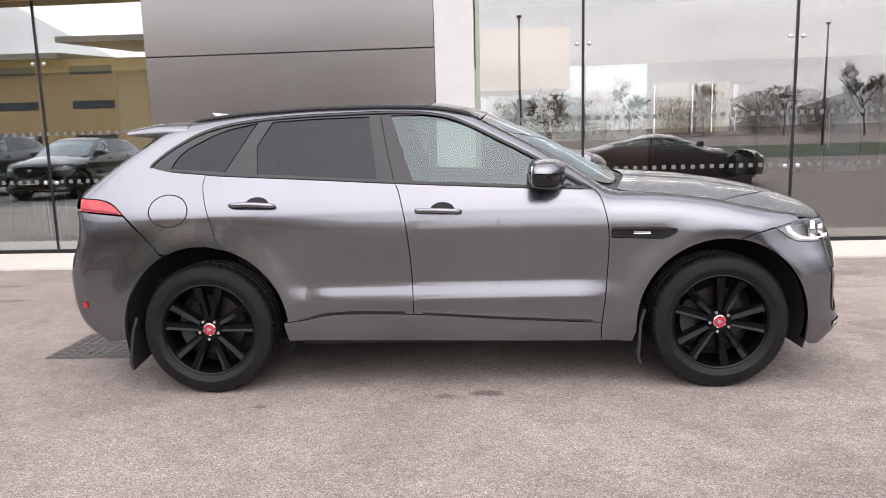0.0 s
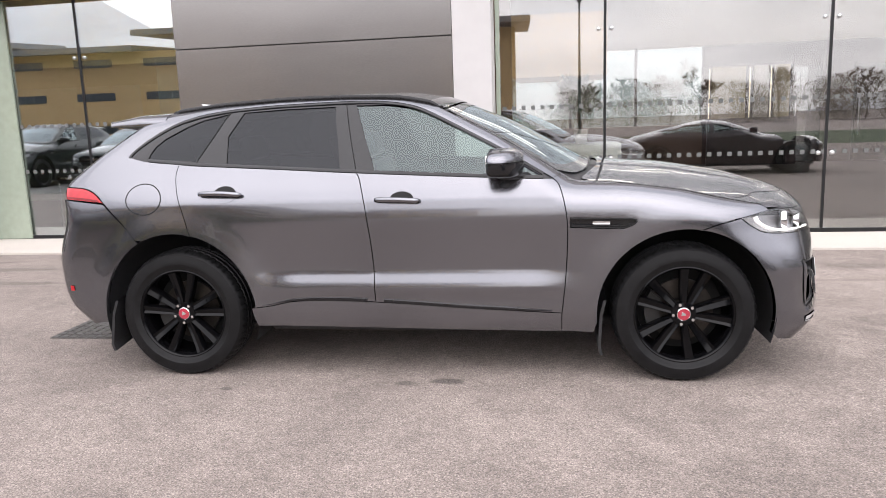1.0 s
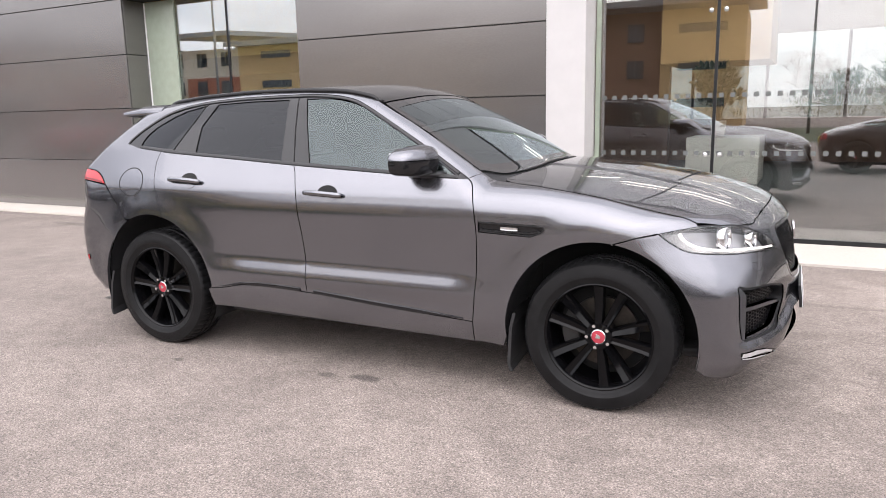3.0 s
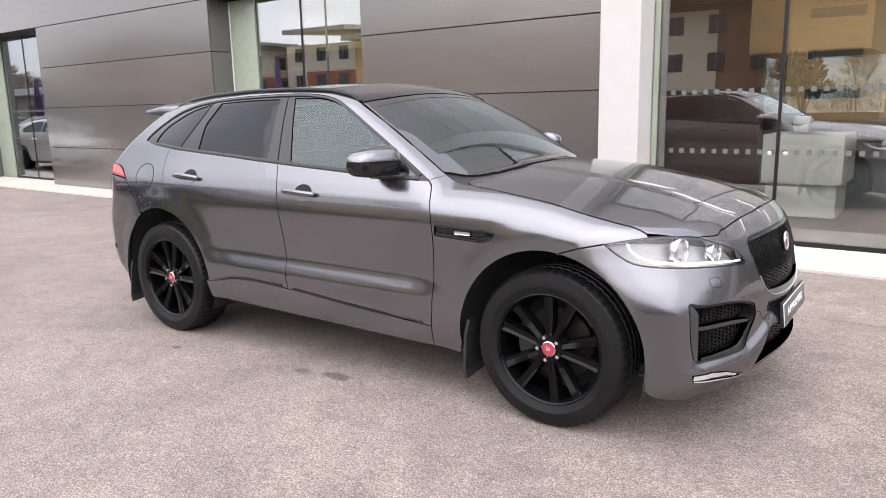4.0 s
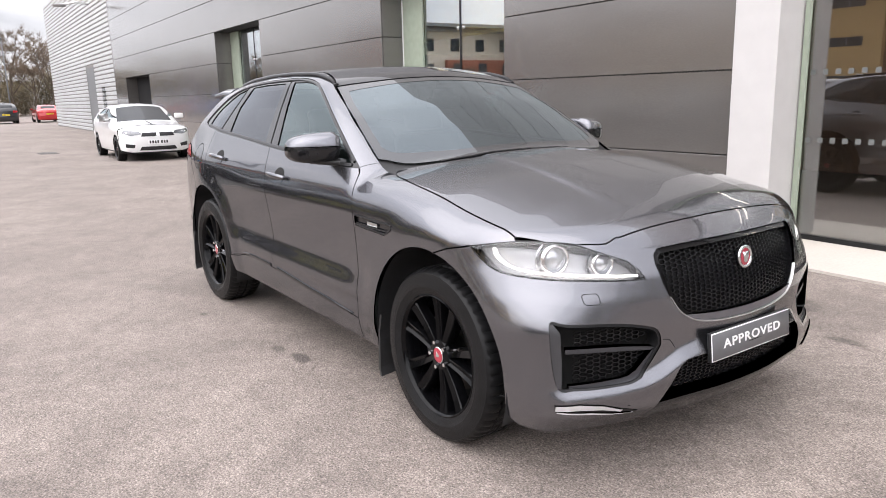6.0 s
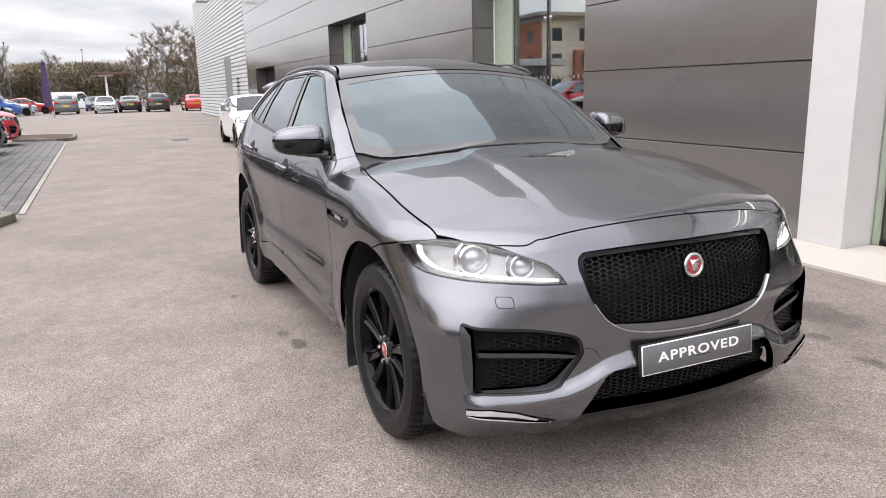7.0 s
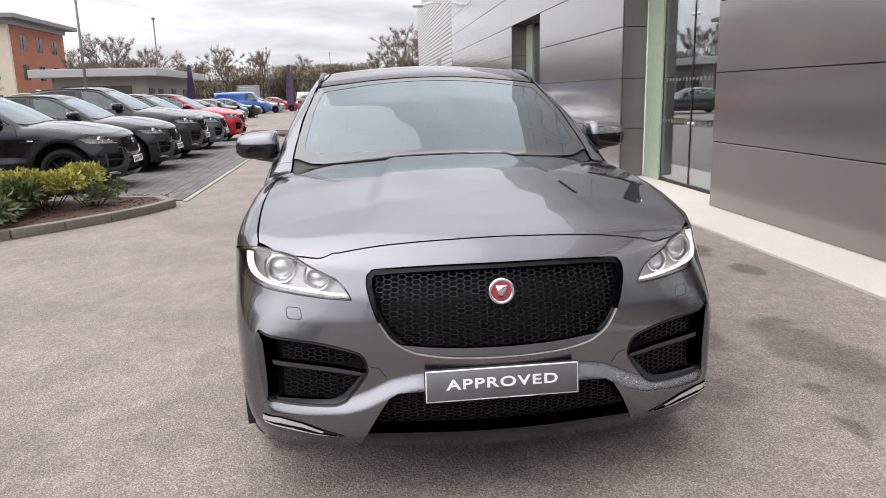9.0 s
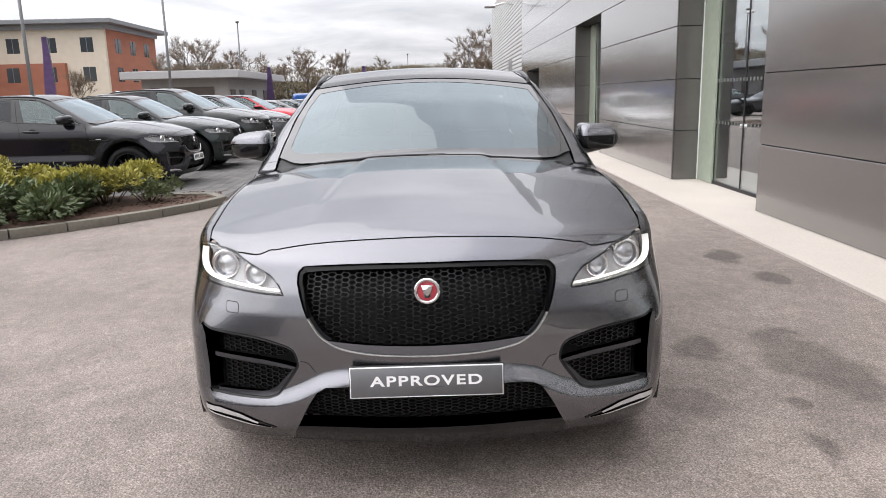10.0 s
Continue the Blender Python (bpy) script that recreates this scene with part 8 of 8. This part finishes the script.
# wing that stands forward, its cream gable with a brick bay and its brick flank
wing = tagged(empty("apartment_wing"), "apartment wing with cream gable, brick flank and grey oversailing roof", "building")
box("gable", (-61.9, -50.0, 0.0), (-61.5, -28.02, 8.0), RENDER_C, wing)
box("flank", (-73.6, -50.0, 0.0), (-61.9, -28.0, 8.0), BRICK, wing)
box("brick_bay", (-61.5, -48.0, 0.0), (-61.0, -31.5, 5.0), BRICK, wing)
wing_roof = empty("wing_roof")
wing_roof.parent = wing
box("roof_slab", (-74.6, -51.0, 8.25), (-60.3, -26.9, 8.62), ROOF_G, wing_roof, 0.03)
box("fascia", (-73.8, -50.2, 7.85), (-61.2, -27.8, 8.25), pbr("fascia_grey", (0.30, 0.31, 0.33), 0.5, 0.2, var=0.06, scale=2), wing_roof)
for y in (-29.6, -32.8, -36.0, -39.2, -42.4, -45.6):
    for z in (0.9, 3.4, 5.9):
        out = -61.0 if (z < 4 and y < -32) else -61.5
        wd = box("window", (out - 0.2, y - 0.55, z), (out + 0.02, y + 0.55, z + 1.25), PANE, wing)
        box("frame", (out - 0.1, y - 0.02, z), (out + 0.05, y + 0.02, z + 1.25), ROOF_G, wd)
for x in (-64.2, -67.6, -71.0):
    for z in (0.9, 3.4, 5.9):
        wd = box("window", (x - 0.6, -28.2, z), (x + 0.6, -27.98, z + 1.25), PANE, wing)
        box("frame", (x - 0.02, -28.1, z), (x + 0.02, -27.95, z + 1.25), ROOF_G, wd)

# grass verge before it
GRASS = pbr("grass", (0.048, 0.068, 0.030), 0.9, var=0.3, scale=8, var2=0.2, scale2=0.4, bump=0.6, bscale=60)
tagged(plane_mesh("ground_verge", [(-57, -40), (60, -43), (60, -22), (-20, -20), (-40, -26)], GRASS, 0.012), "green grass verge", "grass", kind="structure")

tagged(plane_mesh("ground_north", [(-40, 42), (50, 40), (60, 80), (-60, 80)], GRASS, 0.012), "green grass verge behind the showroom", "grass", kind="structure")

# bare winter trees
BARK = pbr("bark", (0.085, 0.066, 0.050), 0.9, var=0.25, scale=8)
TWIG = pbr("twigs", (0.17, 0.13, 0.095), 0.9, var=0.3, scale=3)


def tree_meshes(seed, h, spread):
    r = random.Random(seed)
    bm = bmesh.new()
    tips = []

    def limb(p, d, length, rad, depth):
        pts, q, dd = [p], p, d
        for _ in range(3):
            dd = (dd + Vector((r.uniform(-1, 1), r.uniform(-1, 1), r.uniform(-0.2, 0.6))) * 0.16).normalized()
            q = q + dd * length / 3
            pts.append(q)
        add_tube(bm, pts, rad, 5 if depth < 2 else 3, [1, 0.85, 0.7, 0.5])
        if depth >= 3:
            tips.append((q, dd))
            tips.append((pts[2], dd))
            return
        for k in range(4 if depth else 6):
            f = r.uniform(0.45, 1.0)
            s = pts[0].lerp(q, f) if f < 0.99 else q
            ang = r.uniform(0, 2 * math.pi)
            out = Vector((math.cos(ang), math.sin(ang), r.uniform(0.25, 0.9) * (1.2 - spread * 0.4))).normalized()
            limb(s, (dd * 0.5 + out * spread).normalized(), length * r.uniform(0.5, 0.72), rad * 0.48, depth + 1)

    limb(Vector((0, 0, 0)), Vector((0, 0, 1)), h * 0.42, h * 0.011, 0)
    verts, faces = [], []
    for p, d in tips:
        for _ in range(26):
            e = (d + Vector((r.uniform(-1, 1), r.uniform(-1, 1), r.uniform(-0.4, 0.9))) * 0.9).normalized()
            a = e.cross(Vector((r.uniform(-1, 1), r.uniform(-1, 1), r.uniform(-1, 1)))).normalized() * 0.009
            L = h * r.uniform(0.03, 0.085)
            i = len(verts)
            m_ = p + e * L * 0.5 + a * 3
            verts += [tuple(p - a), tuple(p + a), tuple(m_ + a * 0.7), tuple(p + e * L), tuple(m_ - a * 0.7)]
            faces += [(i, i + 1, i + 2, i + 4), (i + 4, i + 2, i + 3)]
    t_me = bpy.data.meshes.new("twigs")
    t_me.from_pydata(verts, [], faces)
    t_me.materials.append(TWIG)
    b_me = bpy.data.meshes.new("trunk")
    bm.to_mesh(b_me); bm.free(); b_me.materials.append(BARK)
    return b_me, t_me


TREES = [tree_meshes(3, 10.0, 0.8), tree_meshes(8, 10.0, 1.0), tree_meshes(21, 10.0, 0.65)]


def tree(kind, az, dist, h, rz, label="bare winter tree with fine brown twigs"):
    x, y = far_at(az, dist)
    h = h * 1.10
    t = tagged(empty("tree", pose(x, y, 0, 0, 0, rz) @ Matrix.Diagonal((h / 10, h / 10, h / 10, 1))), label, "tree", group="bare trees round the car park")
    for nm, me in zip(("trunk", "crown"), TREES[kind]):
        o = new(nm, me)
        o.parent = t


rt_ = random.Random(12)
for az, dist, h, kd in ((176.0, 108, 12.5, 1), (175.0, 100, 9.0, 0), (177.6, 116, 9.0, 2), (-163.0, 70, 7.8, 2), (-160.6, 66, 6.5, 0), (-171.0, 105, 9.5, 1), (-168.6, 96, 8.0, 0), (-173.4, 112, 9.0, 2), (-165.0, 92, 8.5, 1),
                         (-176.0, 118, 8.5, 0), (-179.0, 122, 7.5, 1), (174.0, 96, 9.5, 2), (172.6, 100, 8.5, 0), (-155.0, 55, 4.0, 2), (-88, 100, 8.5, 1), (-82, 104, 9.0, 0), (-76, 108, 9.0, 2), (-70, 98, 8.0, 1), (-64, 80, 9.0, 0), (-56, 70, 8.5, 2), (-91, 104, 7.5, 2), (84, 52, 6.0, 0), (91, 58, 6.5, 1), (98, 50, 5.5, 2), (104, 60, 6.0, 0), (111, 55, 6.5, 1), (76, 60, 6.0, 2)):
    tree(kd, az, dist, h, rt_.uniform(0, 360))


def thicket(name, az0, az1, dist, h, n, seed, label):
    """A far belt of brown scrub: one mesh of many small upright twigs gathered in clumps."""
    r = random.Random(seed)
    verts, faces = [], []
    clumps = [(r.uniform(az0, az1), dist + r.uniform(-8, 8), r.uniform(0.55, 1.0)) for _ in range(int((az1 - az0) * 2.2))]
    for _ in range(n):
        az, d, k = clumps[r.randrange(len(clumps))]
        x, y = far_at(az + r.gauss(0, 0.7), d + r.gauss(0, 1.6))
        z = h * k * (r.random() ** 0.8) * 0.98
        L, wd = r.uniform(0.3, 0.8), r.uniform(0.025, 0.07)
        an = r.uniform(0, 6.3)
        e = Vector((math.cos(an) * 0.6, math.sin(an) * 0.6, r.uniform(-0.3, 0.8))).normalized() * L
        a = Vector((-math.sin(an), math.cos(an), 0)) * wd
        p = Vector((x, y, z))
        i = len(verts)
        verts += [tuple(p - a), tuple(p + a), tuple(p + e * 0.6 + a * 0.6), tuple(p + e)]
        faces += [(i, i + 1, i + 2), (i, i + 2, i + 3)]
    me = bpy.data.meshes.new(name)
    me.from_pydata(verts, [], faces)
    me.materials.append(TWIG2)
    tagged(new(name, me), label, "woodland", kind="stuff")


TWIG2 = pbr("scrub", (0.15, 0.122, 0.074), 0.95, var=0.35, scale=0.5, var2=0.3, scale2=0.12)
thicket("woodland", 171.0, 200.0, 118, 7.0, 170000, 5, "brown leafless woodland at the edge of the car park")
thicket("woodland_north", 70.0, 120.0, 72, 3.6, 14000, 7, "brown leafless hedge behind the showroom")
# unseen belt, added to block low eastern sky from the paint's reflections
thicket("woodland_far_east", 325.0, 395.0, 44, 13.0, 80000, 8, "unseen leafless tree belt added in the east to darken reflections")
thicket("woodland_east", 266.0, 325.0, 108, 6.5, 70000, 6, "brown leafless hedge behind the car park")

# potted plant on the reception desk
pp = BM @ Vector((1.55, 2.75, 1.06))
plant = tagged(empty("potted_plant"), "dark green leafy plant in a pale pot on the reception desk", "plant")
bm = bmesh.new(); add_lathe(bm, [(0.0, 0.0), (0.085, 0.0), (0.105, 0.20), (0.112, 0.215), (0.095, 0.215), (0.09, 0.19), (0.0, 0.185)], 24, Matrix.Translation(pp))
part("pot", bm, pbr("pot_pale", (0.55, 0.53, 0.48), 0.5, var=0.08, scale=12), plant)
lf, lobes_ = leaf_cloud("foliage", pbr("leaf_dark", (0.035, 0.055, 0.025), 0.5, var=0.3, scale=14), pp.x, pp.y, 0.30, 0.30, pp.z + 0.30, pp.z + 0.92, 900, 0.11, 44, 13, 0.8)
lf.parent = plant
bm = bmesh.new()
for x, y, z, k in lobes_:
    add_tube(bm, [(pp.x, pp.y, pp.z + 0.18), (pp.x + (x - pp.x) * 0.4, pp.y + (y - pp.y) * 0.4, (pp.z + z) / 2 + 0.1), (x, y, z)], 0.008, 5, [1, 0.8, 0.5])
tagged(part("stem", bm, STEM, plant), kind="stuff")
